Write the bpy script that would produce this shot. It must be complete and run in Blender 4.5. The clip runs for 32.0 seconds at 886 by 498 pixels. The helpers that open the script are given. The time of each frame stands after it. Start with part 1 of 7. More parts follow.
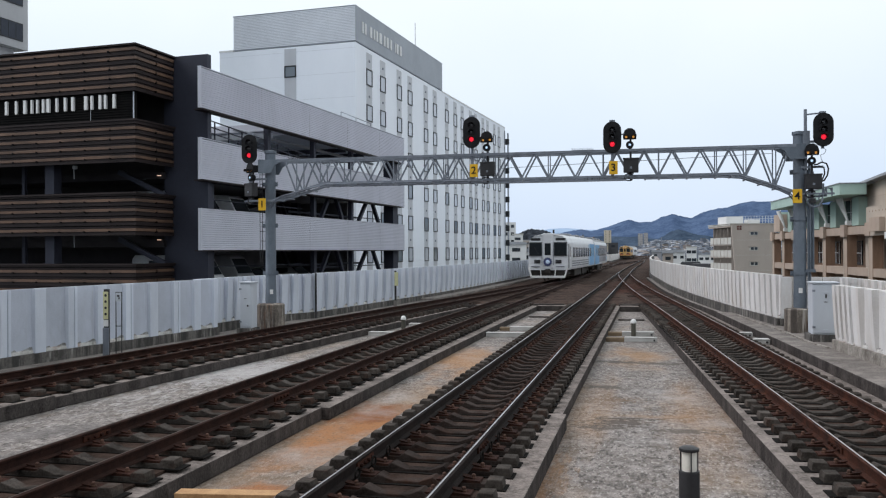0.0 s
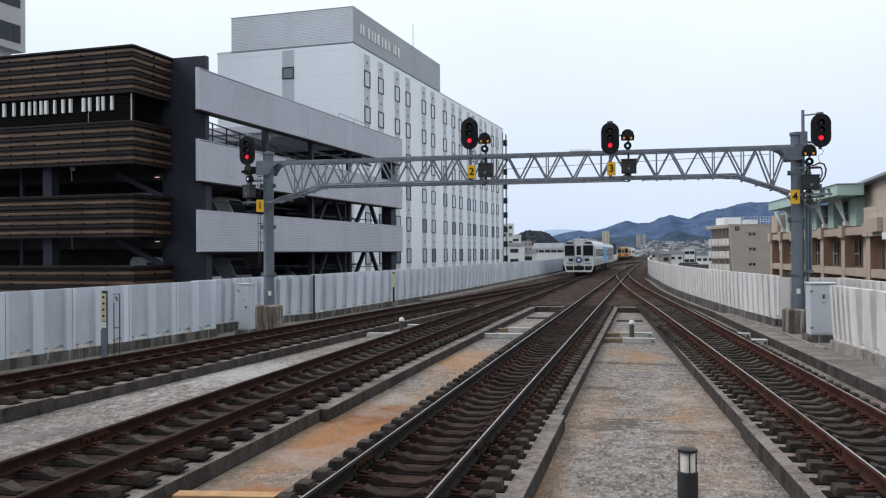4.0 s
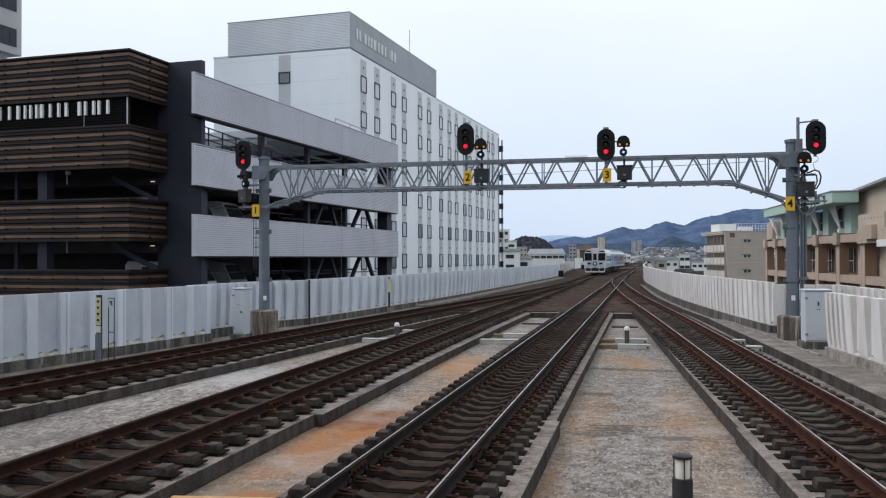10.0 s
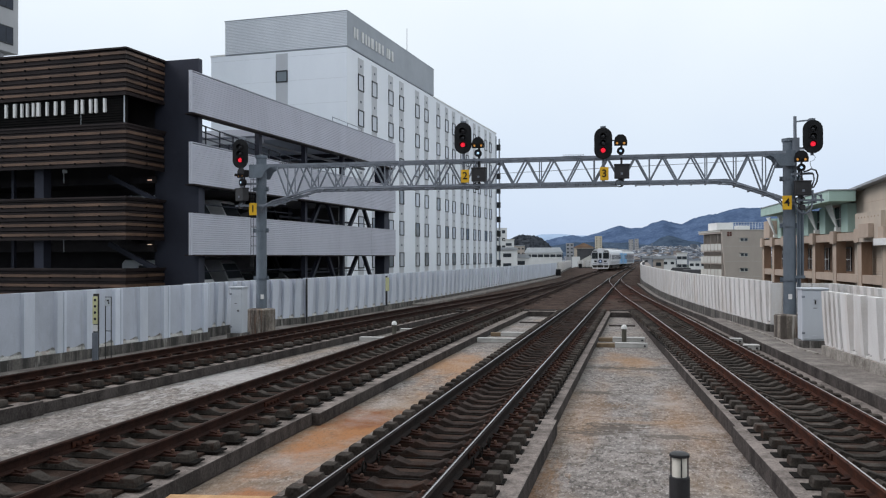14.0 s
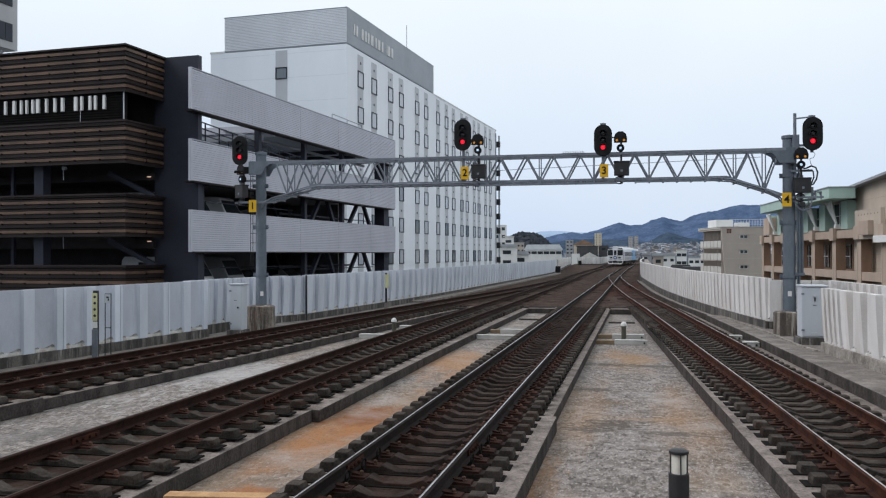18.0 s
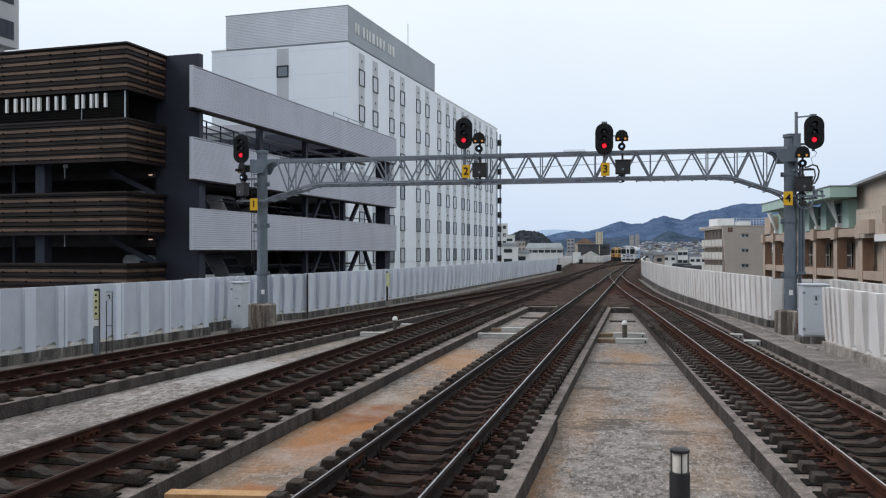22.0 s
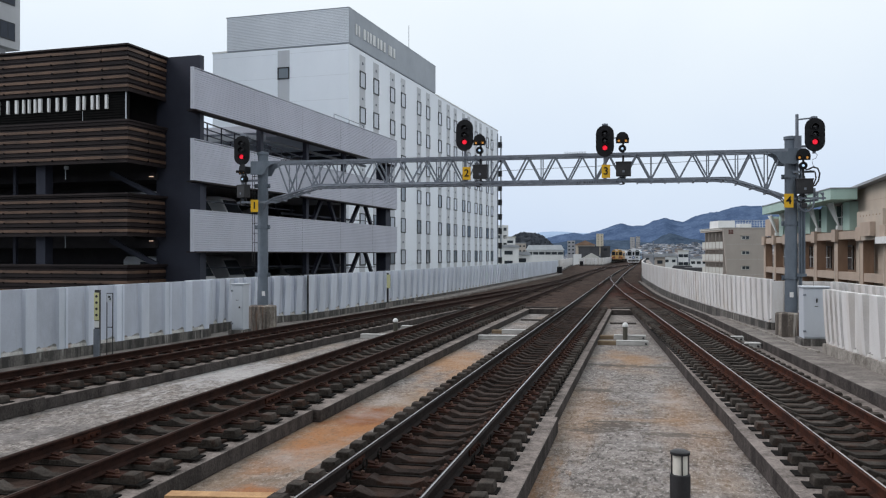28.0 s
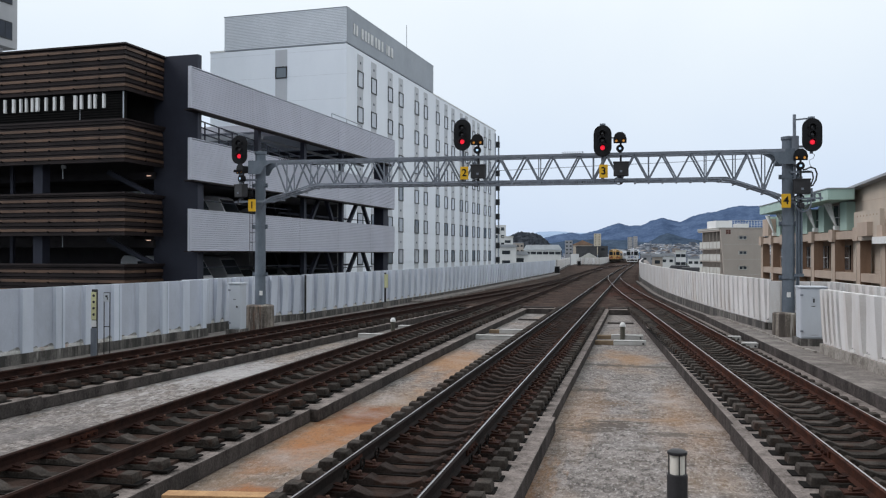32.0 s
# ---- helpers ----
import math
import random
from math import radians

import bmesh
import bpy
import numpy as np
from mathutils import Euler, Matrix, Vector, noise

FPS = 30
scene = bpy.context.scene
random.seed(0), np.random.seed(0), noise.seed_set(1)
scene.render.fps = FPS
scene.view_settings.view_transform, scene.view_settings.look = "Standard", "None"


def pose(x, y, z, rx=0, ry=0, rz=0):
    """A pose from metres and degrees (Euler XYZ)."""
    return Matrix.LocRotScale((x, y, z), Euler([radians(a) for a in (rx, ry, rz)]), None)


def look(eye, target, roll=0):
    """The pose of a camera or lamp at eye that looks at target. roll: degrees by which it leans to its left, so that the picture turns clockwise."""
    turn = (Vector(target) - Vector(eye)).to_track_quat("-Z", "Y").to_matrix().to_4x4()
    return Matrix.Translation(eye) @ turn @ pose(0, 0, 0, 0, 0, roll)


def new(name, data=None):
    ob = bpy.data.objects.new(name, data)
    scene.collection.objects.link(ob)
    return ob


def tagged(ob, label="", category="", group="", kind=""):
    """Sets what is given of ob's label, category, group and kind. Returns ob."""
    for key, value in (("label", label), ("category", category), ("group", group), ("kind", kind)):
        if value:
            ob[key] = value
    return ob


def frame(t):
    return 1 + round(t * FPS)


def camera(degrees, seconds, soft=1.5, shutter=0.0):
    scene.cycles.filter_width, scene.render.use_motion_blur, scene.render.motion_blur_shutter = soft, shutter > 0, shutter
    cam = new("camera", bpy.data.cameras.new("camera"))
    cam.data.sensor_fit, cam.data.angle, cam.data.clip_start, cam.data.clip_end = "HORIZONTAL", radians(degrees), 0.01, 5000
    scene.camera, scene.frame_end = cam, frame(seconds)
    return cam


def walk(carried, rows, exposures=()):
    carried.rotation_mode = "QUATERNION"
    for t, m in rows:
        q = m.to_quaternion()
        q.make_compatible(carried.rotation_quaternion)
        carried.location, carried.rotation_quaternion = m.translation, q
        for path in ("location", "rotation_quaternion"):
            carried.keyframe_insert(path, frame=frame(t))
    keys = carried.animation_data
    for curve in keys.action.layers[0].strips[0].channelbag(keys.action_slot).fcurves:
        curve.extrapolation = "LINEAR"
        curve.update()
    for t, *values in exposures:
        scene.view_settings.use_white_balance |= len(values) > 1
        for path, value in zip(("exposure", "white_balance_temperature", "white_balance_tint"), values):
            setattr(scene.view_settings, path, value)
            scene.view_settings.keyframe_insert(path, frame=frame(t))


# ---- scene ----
EYE = (0.0, 0.0, 2.24)


def aim(yaw, pitch, roll):
    """The pose of a camera at EYE, turned yaw degrees to the left of +y and pitch degrees up."""
    a, b = radians(yaw), radians(pitch)
    way = Vector((-math.sin(a) * math.cos(b), math.cos(a) * math.cos(b), math.sin(b)))
    return look(EYE, Vector(EYE) + way, roll)


cam = camera(54.27, 32.0, soft=1.2)
walk(cam, [(t, aim(a, b, c)) for t, a, b, c in [
    (0.0, 12.687, 0.166, -0.285), (0.5, 12.677, 0.189, -0.251), (1.0, 12.629, 0.226, -0.314), (1.5, 12.569, 0.280, -0.282),
    (2.0, 12.541, 0.299, -0.198), (2.5, 12.550, 0.257, -0.219), (3.0, 12.581, 0.214, -0.227), (3.5, 12.594, 0.227, -0.316),
    (5.5, 12.525, 0.298, -0.424), (6.0, 12.520, 0.251, -0.414), (6.5, 12.487, 0.186, -0.333), (7.0, 12.480, 0.087, -0.350),
    (7.5, 12.533, 0.072, -0.506), (8.0, 12.550, 0.153, -0.506), (8.5, 12.524, 0.308, -0.434), (9.0, 12.455, 0.468, -0.405),
    (9.5, 12.367, 0.563, -0.301), (10.0, 12.273, 0.606, -0.148), (10.5, 12.214, 0.583, -0.142), (11.0, 12.218, 0.508, -0.265),
    (11.5, 12.238, 0.447, -0.283), (12.0, 12.235, 0.466, -0.202), (12.5, 12.204, 0.480, -0.205), (13.0, 12.171, 0.523, -0.140),
    (13.5, 12.104, 0.547, -0.160), (14.0, 12.098, 0.519, -0.138), (14.5, 12.116, 0.458, -0.246), (16.5, 12.080, 0.397, -0.032),
    (17.0, 12.092, 0.369, -0.151), (17.5, 12.106, 0.326, -0.175), (18.0, 12.078, 0.317, -0.118), (18.5, 12.031, 0.332, -0.021),
    (19.0, 12.030, 0.337, 0.000), (19.5, 12.030, 0.337, 0.000), (20.0, 12.072, 0.304, 0.077), (20.5, 12.103, 0.281, 0.007),
    (21.0, 12.136, 0.242, -0.078), (21.5, 12.145, 0.219, -0.095), (22.0, 12.149, 0.214, -0.058), (22.5, 12.139, 0.219, -0.015),
    (23.0, 12.141, 0.205, 0.056), (23.5, 12.151, 0.185, 0.033), (24.0, 12.189, 0.162, -0.045), (24.5, 12.236, 0.142, -0.079),
    (25.0, 12.237, 0.166, -0.011), (25.5, 12.182, 0.274, 0.001), (27.5, 12.185, 0.298, -0.080), (28.0, 12.186, 0.335, 0.010),
    (28.5, 12.151, 0.336, 0.008), (29.0, 12.111, 0.347, 0.012), (29.5, 12.037, 0.365, 0.071), (30.0, 12.033, 0.324, 0.060),
    (30.5, 12.063, 0.304, 0.083), (31.0, 12.069, 0.290, 0.047), (31.5, 12.053, 0.301, 0.141), (32.0, 12.028, 0.314, 0.072),
]], exposures=[(0, 0.14), (8, 0.13), (12, 0.07), (17, 0.06), (32, 0.05)])

# ---------------------------------------------------------------- sky and sun
world = bpy.data.worlds.new("overcast_sky")
scene.world = world
world.use_nodes = True
wn, wl = world.node_tree.nodes, world.node_tree.links
sky = wn.new("ShaderNodeTexSky")
sky.sky_type, sky.sun_disc = "NISHITA", False
sky.sun_elevation, sky.sun_rotation = radians(45), radians(262)
cloud_noise = wn.new("ShaderNodeTexNoise")
cloud_noise.inputs["Scale"].default_value = 1.6
cloud_noise.inputs["Detail"].default_value = 5
cloud_tint = wn.new("ShaderNodeValToRGB")
cloud_tint.color_ramp.elements[0].position, cloud_tint.color_ramp.elements[0].color = 0.0, (5.35, 6.65, 9.1, 1)
cloud_tint.color_ramp.elements[1].position, cloud_tint.color_ramp.elements[1].color = 0.62, (9.45, 10.15, 10.5, 1)
cloud_mix = wn.new("ShaderNodeMix")
cloud_mix.data_type = "RGBA"
cloud_mix.inputs[0].default_value = 0.93
sky_way = wn.new("ShaderNodeTexCoord")
sky_parts = wn.new("ShaderNodeSeparateXYZ")
sky_sum = wn.new("ShaderNodeMath")
sky_sum.operation, sky_sum.inputs[1].default_value = "MULTIPLY_ADD", 1.5
cloud_shift = wn.new("ShaderNodeMath")
cloud_shift.operation, cloud_shift.inputs[1].default_value = "MULTIPLY_ADD", 0.6
cloud_shift.inputs[2].default_value = -0.18
wl.new(cloud_noise.outputs["Fac"], cloud_shift.inputs[0])
wl.new(sky_way.outputs["Generated"], sky_parts.inputs[0])
wl.new(sky_parts.outputs["Z"], sky_sum.inputs[0])
wl.new(cloud_shift.outputs[0], sky_sum.inputs[2])
wl.new(sky_sum.outputs[0], cloud_tint.inputs[0])
wl.new(sky.outputs[0], cloud_mix.inputs[6])
wl.new(cloud_tint.outputs[0], cloud_mix.inputs[7])
wl.new(cloud_mix.outputs[2], wn["Background"].inputs[0])
wn["Background"].inputs[1].default_value = 0.098

sun = new("sun", bpy.data.lights.new("sun", "SUN"))
sun.data.energy, sun.data.angle, sun.data.color = 1.3, radians(28), (1.0, 0.945, 0.965)
sun.matrix_world = look((-40, -6, 40), (0, 0, 0))


# ---------------------------------------------------------------- materials
def surf(name, light, dark, scale=3.0, rough=0.7, metal=0.0, bump=0.15, grain=60.0, rand=0.0, streak=0.0, where="Position", spec=0.4, contrast=0.5, detail=6, decay=0.65):
    """A worn surface: two colours mixed by a coarse and a fine noise, with a fine relief.
    streak stretches the coarse noise upwards; rand varies whole pieces."""
    m = bpy.data.materials.new(name)
    m.use_nodes = True
    n, l = m.node_tree.nodes, m.node_tree.links
    b = n["Principled BSDF"]
    if where == "Position":
        co = n.new("ShaderNodeNewGeometry").outputs["Position"]
    else:
        co = n.new("ShaderNodeTexCoord").outputs["Object"]
    mp = n.new("ShaderNodeMapping")
    mp.inputs["Scale"].default_value = (1, 1, 1 - 0.92 * streak)
    l.new(co, mp.inputs[0])
    a = n.new("ShaderNodeTexNoise")
    a.inputs["Scale"].default_value, a.inputs["Detail"].default_value = scale, detail
    a.inputs["Roughness"].default_value = decay
    l.new(mp.outputs[0], a.inputs[0])
    f = n.new("ShaderNodeTexNoise")
    f.inputs["Scale"].default_value, f.inputs["Detail"].default_value = grain, 3
    l.new(co, f.inputs[0])
    add = n.new("ShaderNodeMath")
    add.operation, add.inputs[1].default_value = "MULTIPLY_ADD", 0.35
    l.new(f.outputs["Fac"], add.inputs[0])
    l.new(a.outputs["Fac"], add.inputs[2])
    ramp = n.new("ShaderNodeValToRGB")
    e = ramp.color_ramp.elements
    e[0].position, e[1].position = 0.675 - 0.3 * (1.1 - contrast), 0.675 + 0.3 * (1.1 - contrast)
    e[0].color, e[1].color = (*dark, 1), (*light, 1)
    l.new(add.outputs[0], ramp.inputs[0])
    col = ramp.outputs[0]
    if rand:
        info = n.new("ShaderNodeObjectInfo")
        rng = n.new("ShaderNodeMapRange")
        rng.inputs[3].default_value, rng.inputs[4].default_value = 1 - rand, 1 + rand
        l.new(info.outputs["Random"], rng.inputs[0])
        hs = n.new("ShaderNodeHueSaturation")
        l.new(rng.outputs[0], hs.inputs["Value"])
        l.new(col, hs.inputs["Color"])
        col = hs.outputs[0]
    l.new(col, b.inputs["Base Color"])
    b.inputs["Roughness"].default_value, b.inputs["Metallic"].default_value = rough, metal
    b.inputs["Specular IOR Level"].default_value = spec
    if bump:
        bp = n.new("ShaderNodeBump")
        bp.inputs["Strength"].default_value, bp.inputs["Distance"].default_value = bump, 0.02
        l.new(f.outputs["Fac"], bp.inputs["Height"])
        l.new(bp.outputs[0], b.inputs["Normal"])
    return m


def overlay(m, colour, scale, low, high, stretch=(1, 1, 1), amount=1.0, centre=None, reach=3.0):
    """Lays stains of one colour over a surface, where a noise passes a threshold, all over or round a centre."""
    n, l = m.node_tree.nodes, m.node_tree.links
    b = n["Principled BSDF"]
    old = b.inputs["Base Color"].links[0].from_socket
    geo = n.new("ShaderNodeNewGeometry")
    mp = n.new("ShaderNodeMapping")
    mp.inputs["Scale"].default_value = stretch
    mp.inputs["Location"].default_value = (scale * 3.1, scale * 1.7, scale)
    l.new(geo.outputs["Position"], mp.inputs[0])
    a = n.new("ShaderNodeTexNoise")
    a.inputs["Scale"].default_value, a.inputs["Detail"].default_value, a.inputs["Roughness"].default_value = scale, 5, 0.62
    l.new(mp.outputs[0], a.inputs[0])
    val = a.outputs["Fac"]
    if centre is not None:
        d = n.new("ShaderNodeVectorMath")
        d.operation = "DISTANCE"
        d.inputs[1].default_value = [c * s for c, s in zip(centre, stretch)]
        mp2 = n.new("ShaderNodeMapping")
        mp2.inputs["Scale"].default_value = stretch
        l.new(geo.outputs["Position"], mp2.inputs[0])
        l.new(mp2.outputs[0], d.inputs[0])
        fall = n.new("ShaderNodeMapRange")
        fall.inputs[1].default_value, fall.inputs[2].default_value = 0.0, reach
        fall.inputs[3].default_value, fall.inputs[4].default_value = 0.3, -0.35
        l.new(d.outputs["Value"], fall.inputs[0])
        s = n.new("ShaderNodeMath")
        l.new(val, s.inputs[0])
        l.new(fall.outputs[0], s.inputs[1])
        val = s.outputs[0]
    r = n.new("ShaderNodeMapRange")
    r.inputs[1].default_value, r.inputs[2].default_value, r.inputs[4].default_value = low, high, amount
    l.new(val, r.inputs[0])
    mx = n.new("ShaderNodeMix")
    mx.data_type = "RGBA"
    l.new(r.outputs[0], mx.inputs[0])
    l.new(old, mx.inputs[6])
    mx.inputs[7].default_value = (*colour, 1)
    l.new(mx.outputs[2], b.inputs["Base Color"])
    return m


def glow(name, colour, strength):
    m = bpy.data.materials.new(name)
    m.use_nodes = True
    b = m.node_tree.nodes["Principled BSDF"]
    b.inputs["Base Color"].default_value = (*colour, 1)
    b.inputs["Emission Color"].default_value = (*colour, 1)
    b.inputs["Emission Strength"].default_value = strength
    return m


def glass(name, tint, rough=0.05):
    m = bpy.data.materials.new(name)
    m.use_nodes = True
    b = m.node_tree.nodes["Principled BSDF"]
    b.inputs["Base Color"].default_value = (*tint, 1)
    b.inputs["Roughness"].default_value = rough
    b.inputs["Specular IOR Level"].default_value = 0.5
    return m


CONC = surf("weathered concrete", (0.32, 0.295, 0.275), (0.15, 0.135, 0.125), 0.9, 0.9, bump=0.5, grain=25)
FLOOR = surf("stained concrete floor", (0.345, 0.308, 0.288), (0.11, 0.094, 0.088), 5.0, 0.92, bump=1.0, grain=44, contrast=0.76, detail=11, decay=0.77)
overlay(FLOOR, (0.105, 0.092, 0.083), 7.0, 0.58, 0.68, (1, 0.42, 1), 0.65)
overlay(FLOOR, (0.055, 0.048, 0.044), 19.0, 0.535, 0.605, (1, 0.42, 1), 0.8)
overlay(FLOOR, (0.60, 0.555, 0.525), 20.0, 0.55, 0.65, (1, 0.42, 1), 0.6)
overlay(FLOOR, (0.37, 0.25, 0.155), 0.5, 0.54, 0.74, (1.4, 0.5, 1), 0.5)
overlay(FLOOR, (0.34, 0.215, 0.125), 0.9, 0.34, 0.7, (1, 0.4, 1), 0.6, (-4.2, 13.0, -0.5), 3.0)
overlay(FLOOR, (0.29, 0.195, 0.125), 1.8, 0.46, 0.9, (1, 0.4, 1), 0.7, (-4.2, 8.8, -0.5), 2.6)
overlay(FLOOR, (0.36, 0.15, 0.05), 1.6, 0.46, 0.76, (1, 0.5, 1), 0.9, (-4.3, 12.4, -0.5), 2.2)
overlay(FLOOR, (0.23, 0.085, 0.032), 2.6, 0.48, 0.72, (1, 0.6, 1), 0.9, (-4.3, 14.0, -0.5), 1.4)
overlay(FLOOR, (0.35, 0.13, 0.04), 2.0, 0.5, 0.75, (1, 0.8, 1), 0.8, (-4.2, 9.2, -0.5), 0.9)
overlay(FLOOR, (0.42, 0.22, 0.10), 1.1, 0.5, 0.8, (1, 0.45, 1), 0.7, (-4.1, 21.5, -0.5), 4.0)
overlay(FLOOR, (0.33, 0.17, 0.08), 5.5, 0.44, 0.74, (2.4, 0.42, 1), 0.65, (-1.15, 10.2, -0.5), 1.5)
overlay(FLOOR, (0.31, 0.18, 0.095), 1.6, 0.62, 0.88, (0.8, 2.0, 1), 0.5, (0.1, 14.6, -0.5), 3.2)
overlay(FLOOR, (0.37, 0.20, 0.09), 1.0, 0.46, 0.8, (1.4, 0.22, 1), 0.45, (1.15, 14.5, -0.5), 2.2)
overlay(FLOOR, (0.36, 0.20, 0.09), 1.0, 0.46, 0.8, (1.6, 0.22, 1), 0.45, (-0.95, 15.5, -0.5), 2.0)
overlay(FLOOR, (0.34, 0.19, 0.09), 1.0, 0.5, 0.8, (1.0, 0.5, 1), 0.7, (-0.1, 23.0, -0.5), 2.2)
overlay(FLOOR, (0.10, 0.075, 0.055), 22.0, 0.54, 0.64, (1, 0.42, 1), 0.45)
overlay(FLOOR, (0.14, 0.10, 0.07), 3.0, 0.56, 0.72, (1, 0.6, 1), 0.4)
overlay(FLOOR, (0.47, 0.44, 0.43), 0.8, 0.52, 0.72, (1, 1, 1), 0.4)
overlay(FLOOR, (0.125, 0.113, 0.112), 2.6, 0.70, 0.84, (1, 0.5, 1), 0.55, (-9.2, 11.0, -0.5), 8.0)
overlay(FLOOR, (0.50, 0.475, 0.47), 6.0, 0.80, 0.86, (1, 0.35, 1), 0.5, (-9.0, 15.5, -0.5), 8.0)
overlay(FLOOR, (0.075, 0.056, 0.044), 9.5, 0.63, 0.67, (0.8, 1.1, 1), 0.8, (-0.27, 14.1, -0.5), 1.5)
overlay(FLOOR, (0.07, 0.06, 0.053), 6.5, 0.635, 0.67, (0.7, 1.6, 1), 0.85, (-0.6, 21.7, -0.5), 2.0)
overlay(FLOOR, (0.085, 0.07, 0.06), 7.0, 0.635, 0.67, (0.7, 2.0, 1), 0.8, (0.5, 21.6, -0.5), 1.8)
overlay(FLOOR, (0.08, 0.066, 0.056), 7.5, 0.635, 0.67, (0.8, 1.9, 1), 0.8, (-0.6, 17.65, -0.5), 1.7)
overlay(FLOOR, (0.09, 0.073, 0.062), 9.0, 0.635, 0.67, (0.8, 1.9, 1), 0.75, (0.62, 13.56, -0.5), 1.5)
overlay(FLOOR, (0.09, 0.073, 0.062), 9.0, 0.635, 0.67, (0.8, 1.9, 1), 0.75, (-0.62, 13.6, -0.5), 1.5)
overlay(FLOOR, (0.15, 0.09, 0.052), 16.0, 0.69, 0.76, (0.9, 1.4, 1), 0.85, (-0.4, 16.2, -0.5), 2.4)
overlay(FLOOR, (0.50, 0.485, 0.49), 5.0, 0.55, 0.72, (1, 1, 1), 0.5, (-8.9, 18.5, -0.5), 6.0)
# kerb sides: grime streaks, with side shade put into the dark base colour
KERB = surf("grimy shade-toned kerb", (0.102, 0.089, 0.085), (0.027, 0.0235, 0.0225), 2.4, 0.92, bump=0.6, grain=26, streak=0.6, contrast=0.6, spec=0.1, detail=10, decay=0.78)
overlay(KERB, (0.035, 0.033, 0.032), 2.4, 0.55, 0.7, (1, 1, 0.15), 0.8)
# kerb tops: a lighter copy that carries the light from above
KERBTOP = surf("worn light-toned kerb top", (0.295, 0.252, 0.232), (0.10, 0.085, 0.078), 2.2, 0.92, bump=0.9, grain=34, contrast=0.7, spec=0.1, detail=11, decay=0.8)
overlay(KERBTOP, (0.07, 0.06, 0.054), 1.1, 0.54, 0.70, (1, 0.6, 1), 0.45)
WALK = surf("walkway concrete", (0.27, 0.24, 0.22), (0.10, 0.087, 0.08), 1.6, 0.9, bump=0.6, grain=30, contrast=0.68, detail=10, decay=0.75)
BALLAST = surf("rust brown ballast", (0.094, 0.064, 0.053), (0.0165, 0.0112, 0.0095), 1.4, 0.95, bump=1.0, grain=16, contrast=0.66, detail=12, decay=0.82, spec=0.04)
overlay(BALLAST, (0.15, 0.122, 0.108), 9.0, 0.57, 0.66, (1, 1, 1), 0.5)
overlay(BALLAST, (0.062, 0.024, 0.017), 1.2, 0.35, 0.7, (1, 0.11, 1), 0.85, (-0.4, 60.0, -0.2), 2.9)
overlay(BALLAST, (0.11, 0.095, 0.085), 0.12, 0.5, 0.7, (1.5, 0.3, 1), 0.35)
SLEEPER = surf("dirty concrete sleeper", (0.098, 0.085, 0.0765), (0.0235, 0.0198, 0.0175), 3.0, 0.92, bump=0.5, grain=40, rand=0.25, spec=0.06)
GRIME = surf("oily brown track grime", (0.078, 0.052, 0.042), (0.020, 0.0136, 0.0114), 2.5, 0.95, bump=0.9, grain=30, spec=0.05)
overlay(SLEEPER, (0.06, 0.026, 0.015), 3.0, 0.53, 0.72, amount=0.65)
SLEEPMID = surf("grease-darkened sleeper", (0.068, 0.052, 0.0465), (0.018, 0.0135, 0.012), 3.5, 0.9, bump=0.6, grain=40, rand=0.3, spec=0.06)
overlay(SLEEPMID, (0.05, 0.021, 0.012), 3.0, 0.5, 0.72, amount=0.7)
PADDARK = surf("black rubber pad", (0.018, 0.016, 0.015), (0.009, 0.008, 0.0075), 8, 0.95, spec=0.08)
RUST = surf("rusty rail steel", (0.078, 0.028, 0.0165), (0.019, 0.0085, 0.0068), 4, 0.88, 0.0, 0.3, 50, spec=0.15)
RUSTDARK = surf("dark brown rail steel", (0.039, 0.0165, 0.0115), (0.0135, 0.0066, 0.0055), 4, 0.88, 0.0, 0.3, 50, spec=0.15)
RAILBLACK = surf("oily black rail steel", (0.025, 0.0165, 0.0145), (0.0095, 0.0072, 0.007), 4, 0.85, 0.0, 0.3, 50, spec=0.15)
RUSTCLIP = surf("rusty clamp steel", (0.056, 0.0225, 0.0155), (0.020, 0.0086, 0.0066), 14, 0.88, 0.0, 0.3, 90, rand=0.3, spec=0.15)
BOLTRUST = surf("brown rusted bolt", (0.115, 0.056, 0.037), (0.042, 0.020, 0.014), 18, 0.85, 0.0, 0.2, 90, rand=0.3)
RAILTOP = surf("polished rail head", (0.56, 0.54, 0.55), (0.36, 0.34, 0.345), 3, 0.3, 0.85, 0.05, 80)
RAILDULL = surf("dull rail head", (0.07, 0.045, 0.034), (0.035, 0.023, 0.018), 3, 0.65, 0.2, 0.1, 80)
PANEL = surf("white precast barrier panel", (0.765, 0.755, 0.755), (0.60, 0.582, 0.57), 1.0, 0.75, bump=0.1, grain=40, rand=0.05, streak=0.7)
# left runs face away from the sun: blue sky shade put into the colour
PANELSHADE = surf("blue-shaded precast barrier panel", (0.68, 0.72, 0.81), (0.545, 0.58, 0.655), 1.0, 0.75, bump=0.1, grain=40, rand=0.07, streak=0.7)
overlay(PANELSHADE, (0.27, 0.27, 0.27), 5.0, 0.60, 0.78, (1, 1, 0.06), 0.55)
overlay(PANELSHADE, (0.72, 0.74, 0.78), 2.6, 0.56, 0.74, (1, 1, 0.15), 0.5)
overlay(PANELSHADE, (0.17, 0.15, 0.13), 2.2, 0.70, 0.8, (1, 1, 0.3), 0.5)
overlay(PANEL, (0.28, 0.265, 0.245), 4.0, 0.60, 0.78, (1, 1, 0.08), 0.6)
